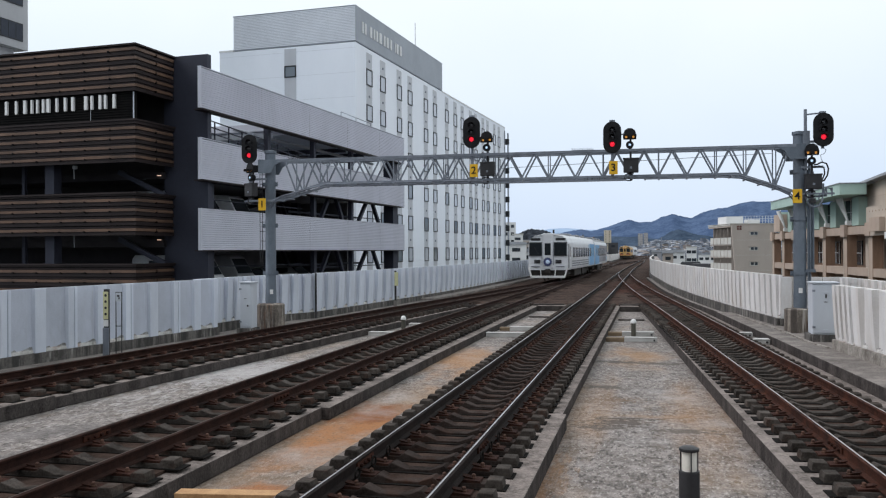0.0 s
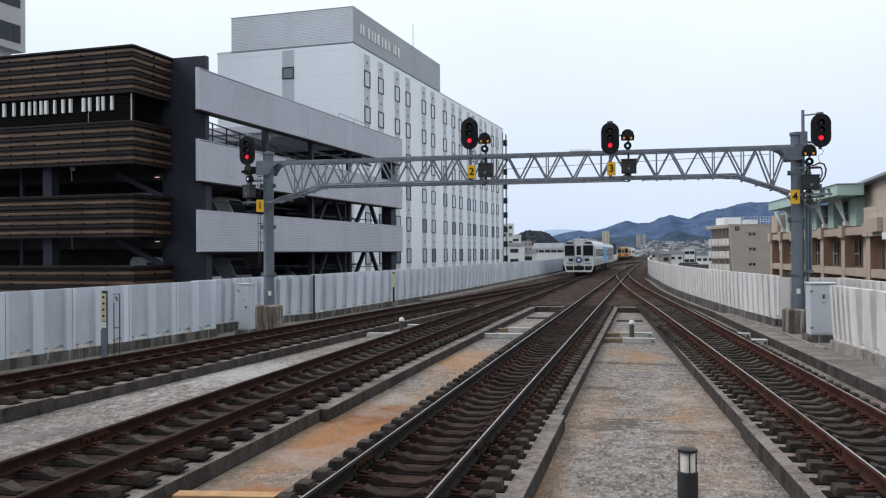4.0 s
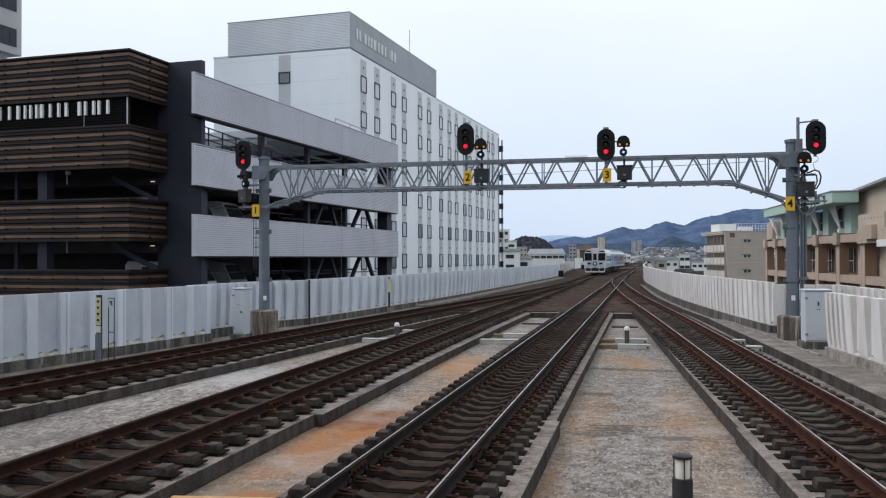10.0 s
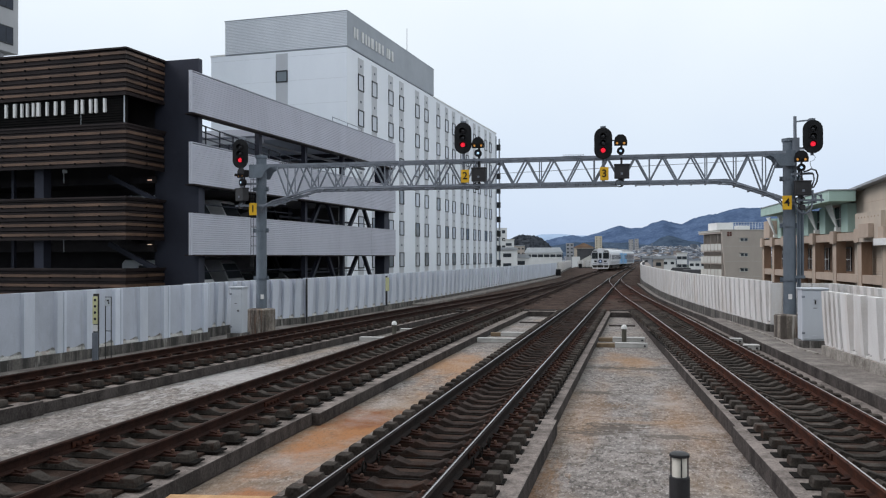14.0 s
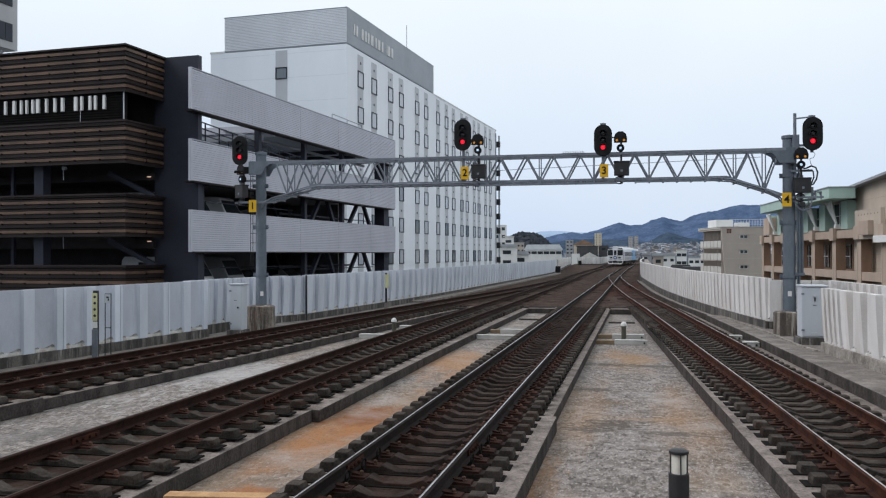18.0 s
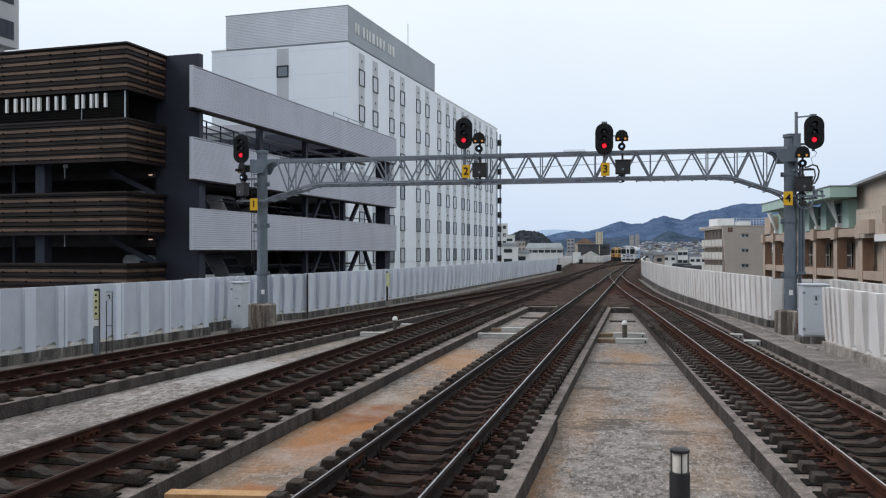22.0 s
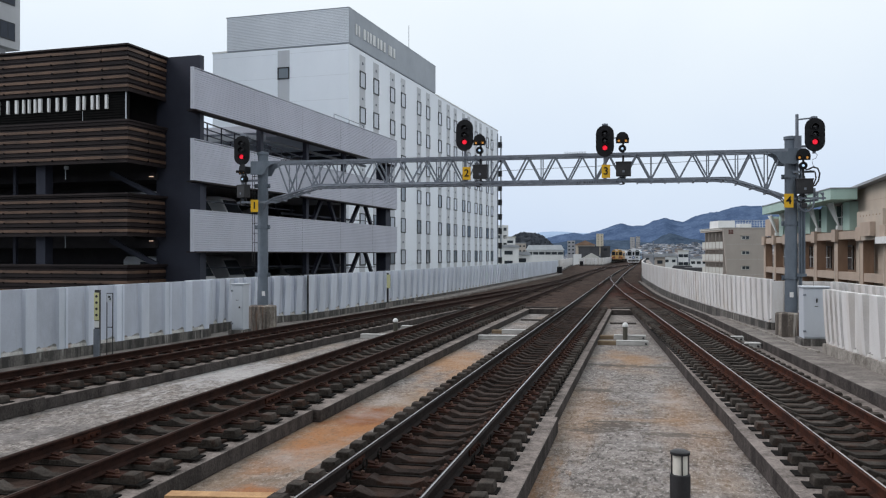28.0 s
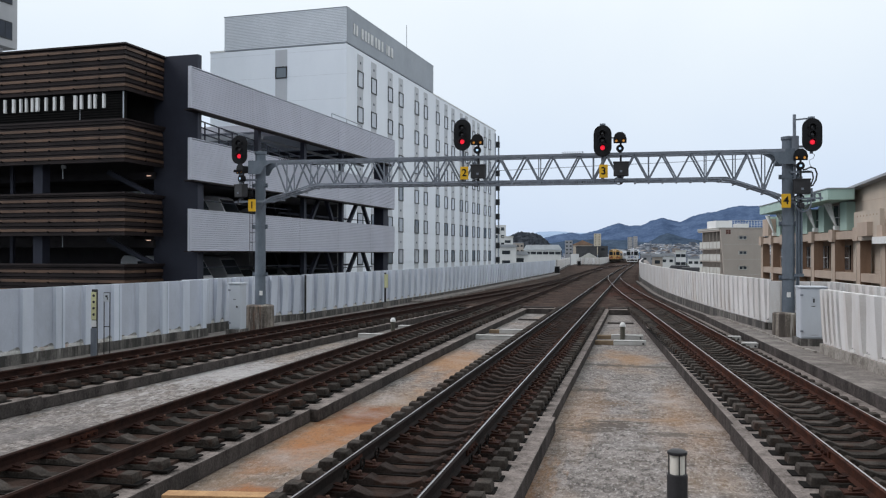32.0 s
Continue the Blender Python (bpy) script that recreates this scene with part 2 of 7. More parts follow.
overlay(PANEL, (0.52, 0.43, 0.36), 1.6, 0.50, 0.70, (1, 1, 0.2), 0.5)
overlay(PANEL, (0.33, 0.19, 0.11), 3.1, 0.70, 0.82, (1, 1, 0.5), 0.55)
overlay(PANEL, (0.16, 0.13, 0.10), 2.2, 0.68, 0.8, (1, 1, 0.3), 0.5)
SILL = surf("mossy panel sill", (0.62, 0.61, 0.60), (0.40, 0.38, 0.355), 3.5, 0.9, bump=0.3, grain=40, contrast=0.7)
overlay(SILL, (0.12, 0.115, 0.10), 4.0, 0.58, 0.70, (1, 1, 0.6), 0.7)
overlay(SILL, (0.30, 0.12, 0.05), 2.0, 0.56, 0.7, (1, 1, 1), 0.7)
# bays of the left runs: stains, with recess shade put into a darker base
BAYSHADE = surf("stained bay darkened for recess shade", (0.565, 0.60, 0.69), (0.44, 0.468, 0.535), 1.2, 0.8, bump=0.12, grain=40, rand=0.06, streak=0.5)
overlay(BAYSHADE, (0.26, 0.265, 0.27), 4.0, 0.58, 0.76, (1, 1, 0.1), 0.55)
overlay(BAYSHADE, (0.30, 0.25, 0.20), 2.0, 0.66, 0.8, (1, 1, 0.4), 0.5)
MOSS = surf("dark moss and dirt", (0.40, 0.40, 0.395), (0.17, 0.165, 0.155), 6.0, 0.95, bump=0.8, grain=50, contrast=0.7, spec=0.05)
overlay(MOSS, (0.22, 0.13, 0.08), 1.5, 0.54, 0.7, amount=0.5)
PLINTH = surf("mossy concrete plinth", (0.20, 0.184, 0.172), (0.06, 0.055, 0.051), 2.0, 0.9, bump=0.5, grain=20, streak=0.6)
overlay(PLINTH, (0.042, 0.040, 0.038), 4.4, 0.44, 0.56, (1, 1, 0.1), 0.9)
overlay(PLINTH, (0.40, 0.38, 0.36), 5.6, 0.60, 0.68, (1, 1, 0.1), 0.7)
PALEPLINTH = surf("pale pebbled plinth", (0.37, 0.342, 0.312), (0.14, 0.123, 0.107), 3.0, 0.9, bump=0.8, grain=26, streak=0.4, contrast=0.68, detail=9, decay=0.75)
overlay(PALEPLINTH, (0.24, 0.11, 0.05), 2.4, 0.62, 0.75, (1, 1, 0.3), 0.7)
GALV = surf("galvanised steel", (0.245, 0.27, 0.315), (0.14, 0.156, 0.188), 3.0, 0.55, 0.25, 0.1, 50, streak=0.5)
POSTPAINT = surf("blue grey painted steel", (0.165, 0.195, 0.235), (0.095, 0.115, 0.142), 2.0, 0.6, 0.1, 0.1, 40, streak=0.6)
BLACK = surf("matt black paint", (0.016, 0.016, 0.018), (0.008, 0.008, 0.01), 5, 0.6, bump=0.05, spec=0.2)
DARKBOX = surf("dark grey enamel", (0.032, 0.031, 0.034), (0.018, 0.0175, 0.02), 5, 0.5)
YELLOW = surf("yellow sign paint", (0.82, 0.48, 0.02), (0.70, 0.38, 0.015), 6, 0.6, bump=0.03)
RED = glow("red signal lamp", (1.0, 0.02, 0.05), 0.72)
AMBER = glow("amber marker lamp", (0.9, 0.42, 0.10), 0.45)
BLUEWHITE = glow("pale blue lamp", (0.55, 0.75, 1.0), 0.5)
LENSOFF = glass("unlit lens", (0.03, 0.03, 0.035), 0.15)
CABINET = surf("pale grey cabinet enamel", (0.56, 0.595, 0.65), (0.49, 0.52, 0.57), 1.5, 0.5, bump=0.03, streak=0.7)
WHITEPAINT = surf("white paint", (0.80, 0.80, 0.80), (0.66, 0.66, 0.65), 3, 0.6, bump=0.05)
TIMBER = surf("raw timber", (0.56, 0.34, 0.17), (0.38, 0.21, 0.10), 5, 0.8, bump=0.3, grain=40)
GREENPOST = surf("dull olive paint", (0.10, 0.095, 0.075), (0.06, 0.056, 0.045), 8, 0.6)
OPAL = surf("opal glass", (0.86, 0.83, 0.76), (0.74, 0.71, 0.64), 6, 0.3, bump=0.0)


# ---------------------------------------------------------------- mesh building
class Build:
    """Gathers faces for one mesh."""

    def __init__(self):
        self.v, self.f, self.k = [], [], []

    def add(self, verts, faces, k=0):
        o = len(self.v)
        self.v += [tuple(p) for p in verts]
        self.f += [[o + i for i in f] for f in faces]
        self.k += [k] * len(faces)
        return self

    def box(self, x0, x1, y0, y1, z0, z1, k=0, m=None):
        p = [(x, y, z) for z in (z0, z1) for x, y in ((x0, y0), (x1, y0), (x1, y1), (x0, y1))]
        if m is not None:
            p = [m @ Vector(q) for q in p]
        return self.add(p, [(3, 2, 1, 0), (4, 5, 6, 7), (0, 1, 5, 4), (1, 2, 6, 5), (2, 3, 7, 6), (3, 0, 4, 7)], k)

    def soft(self, x0, x1, y0, y1, z0, z1, c, k=0, m=None):
        """A box with all edges cut back by c."""
        bm = bmesh.new()
        bmesh.ops.create_cube(bm, size=1, matrix=Matrix.Translation(((x0 + x1) / 2, (y0 + y1) / 2, (z0 + z1) / 2)) @ Matrix.Diagonal((x1 - x0, y1 - y0, z1 - z0, 1)))
        bmesh.ops.bevel(bm, geom=bm.edges[:], offset=c, segments=2, affect="EDGES", profile=0.5)
        return self.take(bm, k, m)

    def take(self, bm, k=0, m=None):
        bm.verts.index_update()
        p = [v.co if m is None else m @ v.co for v in bm.verts]
        f = [[v.index for v in q.verts] for q in bm.faces]
        self.add([tuple(q) for q in p], f, k)
        bm.free()
        return self

    def rings(self, rings, k=0, cap=True, closed=True):
        """Joins rings of equally many points."""
        n = len(rings[0])
        o = len(self.v)
        for r in rings:
            self.v += [tuple(p) for p in r]
        m = n if closed else n - 1
        for i in range(len(rings) - 1):
            for j in range(m):
                a, b = o + i * n + j, o + i * n + (j + 1) % n
                self.f.append([a, b, b + n, a + n])
                self.k.append(k)
        if cap and closed:
            self.f += [[o + j for j in range(n)][::-1], [o + (len(rings) - 1) * n + j for j in range(n)]]
            self.k += [k, k]
        return self

    def tube(self, p, q, r, k=0, n=10, r2=None):
        p, q = Vector(p), Vector(q)
        d = (q - p).normalized()
        a = d.orthogonal().normalized()
        b = d.cross(a)
        ring = lambda c, s: [c + (a * math.cos(t) + b * math.sin(t)) * s for t in [2 * math.pi * i / n for i in range(n)]]
        return self.rings([ring(p, r), ring(q, r if r2 is None else r2)], k)

    def pipe(self, points, r, k=0, n=6):
        """A round tube through points."""
        ps = [Vector(p) for p in points]
        rs = []
        for i, p in enumerate(ps):
            d = (ps[min(i + 1, len(ps) - 1)] - ps[max(i - 1, 0)]).normalized()
            a = d.cross(Vector((0.3, 0.9, 0.25))).normalized()
            b = d.cross(a)
            rs.append([p + (a * math.cos(t) + b * math.sin(t)) * r for t in [2 * math.pi * j / n for j in range(n)]])
        return self.rings(rs, k)

    def turned(self, base, profile, k=0, n=16, axis="z"):
        """A turned body: profile of (radius, height) pairs about an upright (or lying) axis at base."""
        rs = []
        for r, h in profile:
            ring = []
            for i in range(n):
                t = 2 * math.pi * i / n
                c, s = r * math.cos(t), r * math.sin(t)
                ring.append((base[0] + c, base[1] + s, base[2] + h) if axis == "z" else (base[0] + c, base[1] - h, base[2] + s) if axis == "y" else (base[0] + h, base[1] + c, base[2] + s))
            rs.append(ring)
        return self.rings(rs, k)

    def bar(self, p, q, w, h, k=0, up=(0, 0, 1)):
        p, q = Vector(p), Vector(q)
        d = (q - p).normalized()
        s = d.cross(Vector(up))
        s = s.normalized() if s.length > 1e-4 else Vector((1, 0, 0))
        u = s.cross(d)
        ring = lambda c: [c - s * w / 2 - u * h / 2, c + s * w / 2 - u * h / 2, c + s * w / 2 + u * h / 2, c - s * w / 2 + u * h / 2]
        return self.rings([ring(p), ring(q)], k)

    def prism(self, outline, a, b, axis="y", k=0):
        """An outline drawn in the plane across an axis, drawn out from a to b along it."""
        at = (lambda u, w, c: (u, c, w)) if axis == "y" else (lambda u, w, c: (c, u, w)) if axis == "x" else (lambda u, w, c: (u, w, c))
        return self.rings([[at(u, w, a) for u, w in outline], [at(u, w, b) for u, w in outline]], k)

    def mesh(self, name, mats, smooth=False):
        me = bpy.data.meshes.new(name)
        me.from_pydata(self.v, [], self.f)
        for m in mats if isinstance(mats, (list, tuple)) else [mats]:
            me.materials.append(m)
        if any(self.k):
            me.polygons.foreach_set("material_index", self.k)
        bm = bmesh.new()
        bm.from_mesh(me)
        bmesh.ops.recalc_face_normals(bm, faces=bm.faces[:])
        bm.to_mesh(me)
        bm.free()
        if smooth:
            me.shade_smooth()
            me.set_sharp_from_angle(angle=radians(35))
        return me


def thing(name, label, category, at=(0, 0, 0), rz=0, group="", kind=""):
    """An empty at a thing's base."""
    ob = new(name)
    ob.matrix_basis = pose(*at, rz=rz)
    ob.empty_display_size = 0.2
    return tagged(ob, label, category, group, kind)


def part(name, build, mats, parent=None, label="", at=None, smooth=False, bevel=0.0):
    """One mesh object under a thing or a part, in its parent's space."""
    data = build if isinstance(build, bpy.types.Mesh) else build.mesh(name, mats, smooth)
    ob = new(name, data)
    ob.parent = parent
    if at is not None:
        ob.matrix_basis = at if isinstance(at, Matrix) else Matrix.Translation(at)
    if bevel:
        mod = ob.modifiers.new("edges", "BEVEL")
        mod.width, mod.segments, mod.limit_method = bevel, 2, "ANGLE"
    if label:
        tagged(ob, label)
    return ob


def solid(name, build, mats, label, category, at=None, group="", kind="", smooth=False, bevel=0.0):
    """A thing that is one mesh."""
    return tagged(part(name, build, mats, None, label, at, smooth, bevel), label, category, group, kind)


def lettering(text, size, depth, name):
    """A mesh of characters in the built-in font, upright and facing -y, centred."""
    cu = bpy.data.curves.new(name, "FONT")
    cu.body, cu.size, cu.extrude, cu.align_x, cu.align_y = text, size, depth, "CENTER", "CENTER"
    cu.offset = 0.004
    ob = new("lettering_source", cu)
    me = bpy.data.meshes.new_from_object(ob)
    me.transform(Matrix.Rotation(radians(90), 4, "X"))
    bpy.data.objects.remove(ob)
    return me


def smooth_line(points):
    """x as a smooth function of y through a few (y, x) pairs."""
    ys, xs = np.array([p[0] for p in points], float), np.array([p[1] for p in points], float)
    slope = np.gradient(xs, ys)

    def at(y):
        i = int(np.clip(np.searchsorted(ys, y) - 1, 0, len(ys) - 2))
        if y < ys[0]:
            return xs[0] + slope[0] * (y - ys[0])
        if y > ys[-1]:
            return xs[-1] + slope[-1] * (y - ys[-1])
        h = ys[i + 1] - ys[i]
        t = (y - ys[i]) / h
        return float((1 + 2 * t) * (1 - t) ** 2 * xs[i] + t * (1 - t) ** 2 * h * slope[i] + t * t * (3 - 2 * t) * xs[i + 1] + t * t * (t - 1) * h * slope[i + 1])
    return at


def steps(a, b, d):
    n = max(1, round((b - a) / d))
    return [a + (b - a) * i / n for i in range(n + 1)]


# ---------------------------------------------------------------- lines of the plan
TRACK_A = smooth_line([(-6, -12.7), (6, -11.78), (14, -11.1), (20, -10.5), (27, -9.85), (33, -9.25), (41, -8.4), (52, -7.2), (65, -6.1), (78, -5.5), (90, -5.25)])
MAIN_LEFT = smooth_line([(-6, -6.22), (14, -6.18), (22, -6.12), (30, -6.0), (40, -5.78), (53, -5.52), (69, -5.36), (90, -5.24), (107, -4.95), (125, -4.65), (170, -3.95), (205, -3.5), (246, -3.2), (260, -2.75), (275, -1.95), (330, 0.6)])
MAIN_RIGHT = smooth_line([(-6, -2.62), (8, -2.44), (40, -2.02), (70, -1.62), (95, -1.28), (125, -0.7), (160, 0.15), (200, 1.0), (241, 1.55), (330, 4.2)])
TRACK_D = smooth_line([(-6, 3.75), (9, 2.97), (15, 2.63), (20, 2.32), (28, 1.82), (36, 1.3), (49, 0.38), (66, -0.55), (80, -1.12), (93, -1.31)])
CROSSOVER = smooth_line([(128, -4.58), (141, -4.23), (158, -2.75), (169, -1.66), (181, -0.49), (196, 0.8)])
WALL_LEFT = smooth_line([(-6, -15.1), (8, -14.0), (16, -13.2), (22, -12.45), (30, -11.75), (39, -10.95), (49, -10.35), (64, -9.85), (85, -9.2), (104, -8.75), (125, -9.5), (145, -10.4), (170, -11.5), (190, -12.1), (237, -11.5), (330, -9.0), (430, -7.0)])
WALL_RIGHT = smooth_line([(-6, 7.0), (8, 5.75), (17.7, 4.8), (21.1, 4.5), (27.5, 4.2), (29.3, 3.95), (36.4, 3.15), (50.5, 2.06), (65, 1.55), (78, 1.22), (92, 1.3), (150, 2.6), (240, 4.2), (330, 5.6)])


def strip(build, left, right, ys, z, k=0):
    """A sheet between two lines."""
    o = len(build.v)
    for y in ys:
        build.v += [(left(y), y, z), (right(y), y, z)]
    for i in range(len(ys) - 1):
        build.f.append([o + 2 * i, o + 2 * i + 1, o + 2 * i + 3, o + 2 * i + 2])
        build.k.append(k)


def slab(build, left, right, ys, z0, z1, k=0, side=None, side_k=1):
    """A body between two lines, from z0 to z1; one side (1 right, 2 top, 3 left) may have a material of its own."""
    o = len(build.f)
    build.rings([[(left(y), y, z0), (right(y), y, z0), (right(y), y, z1), (left(y), y, z1)] for y in ys], k)
    for i in range(o, o + 4 * (len(ys) - 1)):
        if (i - o) % 4 == side:
            build.k[i] = side_k


# ---------------------------------------------------------------- viaduct and ground
g = Build()
g.add([(-4500, -4500, -8), (4500, -4500, -8), (4500, 4800, -8), (-4500, 4800, -8)], [(0, 1, 2, 3)])
solid("ground", g, surf("town ground", (0.16, 0.16, 0.155), (0.07, 0.08, 0.07), 0.05, 0.9, bump=0.1, grain=2), "grey and green town ground below the railway viaduct", "ground", kind="structure")

g = Build()
slab(g, lambda y: WALL_LEFT(y) - 0.6, lambda y: WALL_RIGHT(y) + 1.9, steps(-6, 430, 4), -1.6, -0.5)
solid("viaduct_deck", g, FLOOR, "stained pale concrete deck between the tracks", "floor", kind="structure")

BED = [  # each track bed: its left and right edge beyond the joint, and before it
    (TRACK_A, lambda y: -1.3, lambda y: 1.14, lambda y: -1.3, lambda y: 1.19),
    (MAIN_LEFT, lambda y: -1.32, lambda y: 1.28, lambda y: -1.32, lambda y: 1.155),
    (MAIN_RIGHT, lambda y: -1.18, lambda y: 1.225, lambda y: -1.2, lambda y: 1.3),
    (TRACK_D, lambda y: -1.2 + 0.012 * max(0, y - 15), lambda y: 1.355, lambda y: -1.25, lambda y: 1.355),
]
for line, far_lo, far_hi, near_lo, near_hi in BED:
    g = Build()
    # tops take the lighter copy, sides keep the shade tone
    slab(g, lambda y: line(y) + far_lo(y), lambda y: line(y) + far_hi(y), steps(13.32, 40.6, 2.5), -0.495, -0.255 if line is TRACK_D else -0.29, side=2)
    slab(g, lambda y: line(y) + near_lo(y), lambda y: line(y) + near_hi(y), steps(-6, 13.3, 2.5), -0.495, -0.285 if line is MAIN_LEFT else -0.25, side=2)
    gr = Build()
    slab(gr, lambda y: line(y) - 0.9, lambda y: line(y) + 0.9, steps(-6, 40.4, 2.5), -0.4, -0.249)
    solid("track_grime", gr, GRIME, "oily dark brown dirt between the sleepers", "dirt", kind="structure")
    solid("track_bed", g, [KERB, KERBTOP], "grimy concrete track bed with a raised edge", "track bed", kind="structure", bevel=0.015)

g = Build()
# left face takes the shade-toned kerb colour
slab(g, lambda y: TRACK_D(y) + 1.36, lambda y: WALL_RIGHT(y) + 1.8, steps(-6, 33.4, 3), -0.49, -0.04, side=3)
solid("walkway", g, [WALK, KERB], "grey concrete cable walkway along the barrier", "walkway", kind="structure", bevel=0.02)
EDGE = smooth_line([(21.3, -0.2), (22.9, -0.35), (24.4, -0.37), (27.6, -0.42), (31.8, -0.24)])
g = Build()
slab(g, lambda y: WALL_RIGHT(y) + EDGE(y) - 0.035, lambda y: WALL_RIGHT(y) + EDGE(y) + 0.035, steps(21.4, 31.8, 1.3), -0.05, -0.005)
solid("trim", g, PALEPLINTH, "worn pale edge strip on the walkway", "edge strip", kind="structure")
g = Build()
slab(g, lambda y: WALL_RIGHT(y) - 0.52, lambda y: WALL_RIGHT(y) - 0.34, steps(33.42, 76, 3), -0.49, -0.06, side=3)
slab(g, lambda y: WALL_RIGHT(y) - 0.338, lambda y: WALL_RIGHT(y) + 0.3, steps(33.42, 76, 3), -0.49, -0.14, side=3)
solid("walkway", g, [WALK, KERB], "narrow pale concrete kerb along the curving barrier", "walkway", kind="structure", bevel=0.02)
# dark slab added to stand for the dirty ballast short of the ballast sheet
g = Build()
slab(g, lambda y: TRACK_D(y) + 1.36, lambda y: WALL_RIGHT(y) - 0.502, steps(33.42, 42, 3), -0.49, -0.3)
solid("cable_trough", g, KERB, "dark slab added in place of ballast beside the kerb", "trough", kind="structure")
g = Build()
slab(g, lambda y: WALL_LEFT(y) - 0.3, lambda y: TRACK_A(y) - 1.3, steps(-6, 42, 3), -0.49, -0.2)
slab(g, lambda y: WALL_LEFT(y) - 0.3, lambda y: WALL_LEFT(y) + 0.8, steps(42.02, 106, 3), -0.49, -0.1)
solid("walkway", g, WALK, "narrow grey concrete walkway beside the barrier", "walkway", kind="structure", bevel=0.02)

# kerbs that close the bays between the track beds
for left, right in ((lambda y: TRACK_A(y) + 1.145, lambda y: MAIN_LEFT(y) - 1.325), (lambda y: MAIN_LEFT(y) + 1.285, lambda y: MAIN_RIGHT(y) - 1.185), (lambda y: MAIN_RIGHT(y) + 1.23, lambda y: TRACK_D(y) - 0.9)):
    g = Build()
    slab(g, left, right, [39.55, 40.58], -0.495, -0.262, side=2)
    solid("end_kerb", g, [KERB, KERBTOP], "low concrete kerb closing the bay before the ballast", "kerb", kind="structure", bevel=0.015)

# ballast beyond the concrete section
g = Build()
rows = steps(40.2, 120, 0.5) + steps(121, 430, 2.5)
cols = 40
for y in rows:
    a, b = WALL_LEFT(y) + 0.05, WALL_RIGHT(y) - 0.05
    for i in range(cols + 1):
        x = a + (b - a) * i / cols
        g.v.append((x, y, -0.21 + 0.05 * noise.noise((x * 1.7, y * 1.7, 0.3)) + 0.03 * noise.noise((x * 5, y * 5, 2)) - (0.26 if y < 40.3 else 0)))
for j in range(len(rows) - 1):
    for i in range(cols):
        o = j * (cols + 1) + i
        g.f.append([o, o + 1, o + cols + 2, o + cols + 1])
        g.k.append(0)
tagged(part("ballast", g, BALLAST), "rust-brown stone ballast round the junction", "ballast", kind="stuff")

# unseen station hall added to close the place behind the eye and block sky light: platform, back, sides and roof
SKYBLOCK = surf("dim sky-block lining", (0.30, 0.29, 0.28), (0.22, 0.21, 0.20), 0.4, 0.9, bump=0.1)
solid("platform", Build().box(-0.95, 1.75, -60, 1.2, -0.5, 0.94), WALK, "grey concrete platform end behind the tracks", "platform", kind="structure", bevel=0.02)
solid("wall_station", Build().box(-24, 14, -60.4, -60, -8, 13).box(-24.4, -24, -60, -5, -8, 13).box(14, 14.4, -60, -5, -8, 13), SKYBLOCK, "plain unseen walls added behind the eye to block sky light", "wall", kind="structure")
solid("roof_station", Build().box(-24.4, 14.4, -60.4, -12, 11.5, 12.2), SKYBLOCK, "plain unseen roof added behind the eye to block sky light", "roof", kind="structure")


# ---------------------------------------------------------------- tracks
GAUGE = 1.067
RAIL_OUTLINE = [(-0.064, -0.153), (0.064, -0.153), (0.064, -0.141), (0.012, -0.124), (0.009, -0.045), (0.034, -0.034), (0.034, -0.012), (0.0095, 0.0), (-0.0095, 0.0), (-0.034, -0.012), (-0.034, -0.034), (-0.009, -0.045), (-0.012, -0.124), (-0.064, -0.141)]


def rail_mesh(line, off, y0, y1, step):
    g = Build()
    rings, n = [], len(RAIL_OUTLINE)
    for y in steps(y0, y1, step):
        d = line(y + 0.05) - line(y - 0.05)
        c = math.cos(math.atan(d * 10))
        rings.append([(line(y) + (off + u) / c, y, w) for u, w in RAIL_OUTLINE])
    g.rings(rings)
    for i in range(len(g.f)):
        if i < (len(rings) - 1) * n and i % n == 7:
            g.k[i] = 1
    return g


def sleeper_mesh(middle, out):
    """A concrete sleeper with a dipped waist and raised end blocks that reach out to both sides, its top at z 0."""
    g = Build()
    half = [(out, -0.03, 0.096), (out - 0.015, 0.014, 0.098), (out - 0.165, 0.014, 0.098), (out - 0.188, -0.03, 0.1), (0.36, -0.03, 0.105), (0.3, 0.006, 0.1), (0.14, -0.055, 0.082)]
    prof = [(-x, z, w) for x, z, w in half] + half[::-1]
    g.rings([[(x, -w * 1.08, -0.15), (x, w * 1.08, -0.15), (x, w, z - 0.008), (x, w * 0.94, z), (x, -w * 0.94, z), (x, -w, z - 0.008)] for x, z, w in prof])
    for i in range(13 * 6):
        if 3 <= i // 6 <= 9:
            g.k[i] = 1
    return g.mesh("sleeper", [SLEEPER, middle])


def clamp_mesh():
    """A rail seat: a flat plate, two spring clips on the rail's foot and two bolts."""
    g = Build()
    g.prism([(-0.235, 0.0), (0.25, 0.0), (0.24, 0.022), (0.075, 0.03), (-0.075, 0.03), (-0.225, 0.022)], -0.095, 0.095)
    for s in (-1, 1):
        g.bar((s * 0.045, 0, 0.052), (s * 0.155, 0, 0.034), 0.085, 0.016)
        g.turned((s * 0.158, 0, 0.012), [(0.032, 0.012), (0.032, 0.026), (0.024, 0.03), (0.024, 0.05), (0.018, 0.06), (0.008, 0.064)], k=1, n=8)
    return g.mesh("rail_clamp", [RUSTCLIP, BOLTRUST])


SLEEPER_ME, CLEAN_ME, CLAMP_ME = sleeper_mesh(SLEEPMID, 1.05), sleeper_mesh(SLEEPER, 1.005), clamp_mesh()
pg = Build()
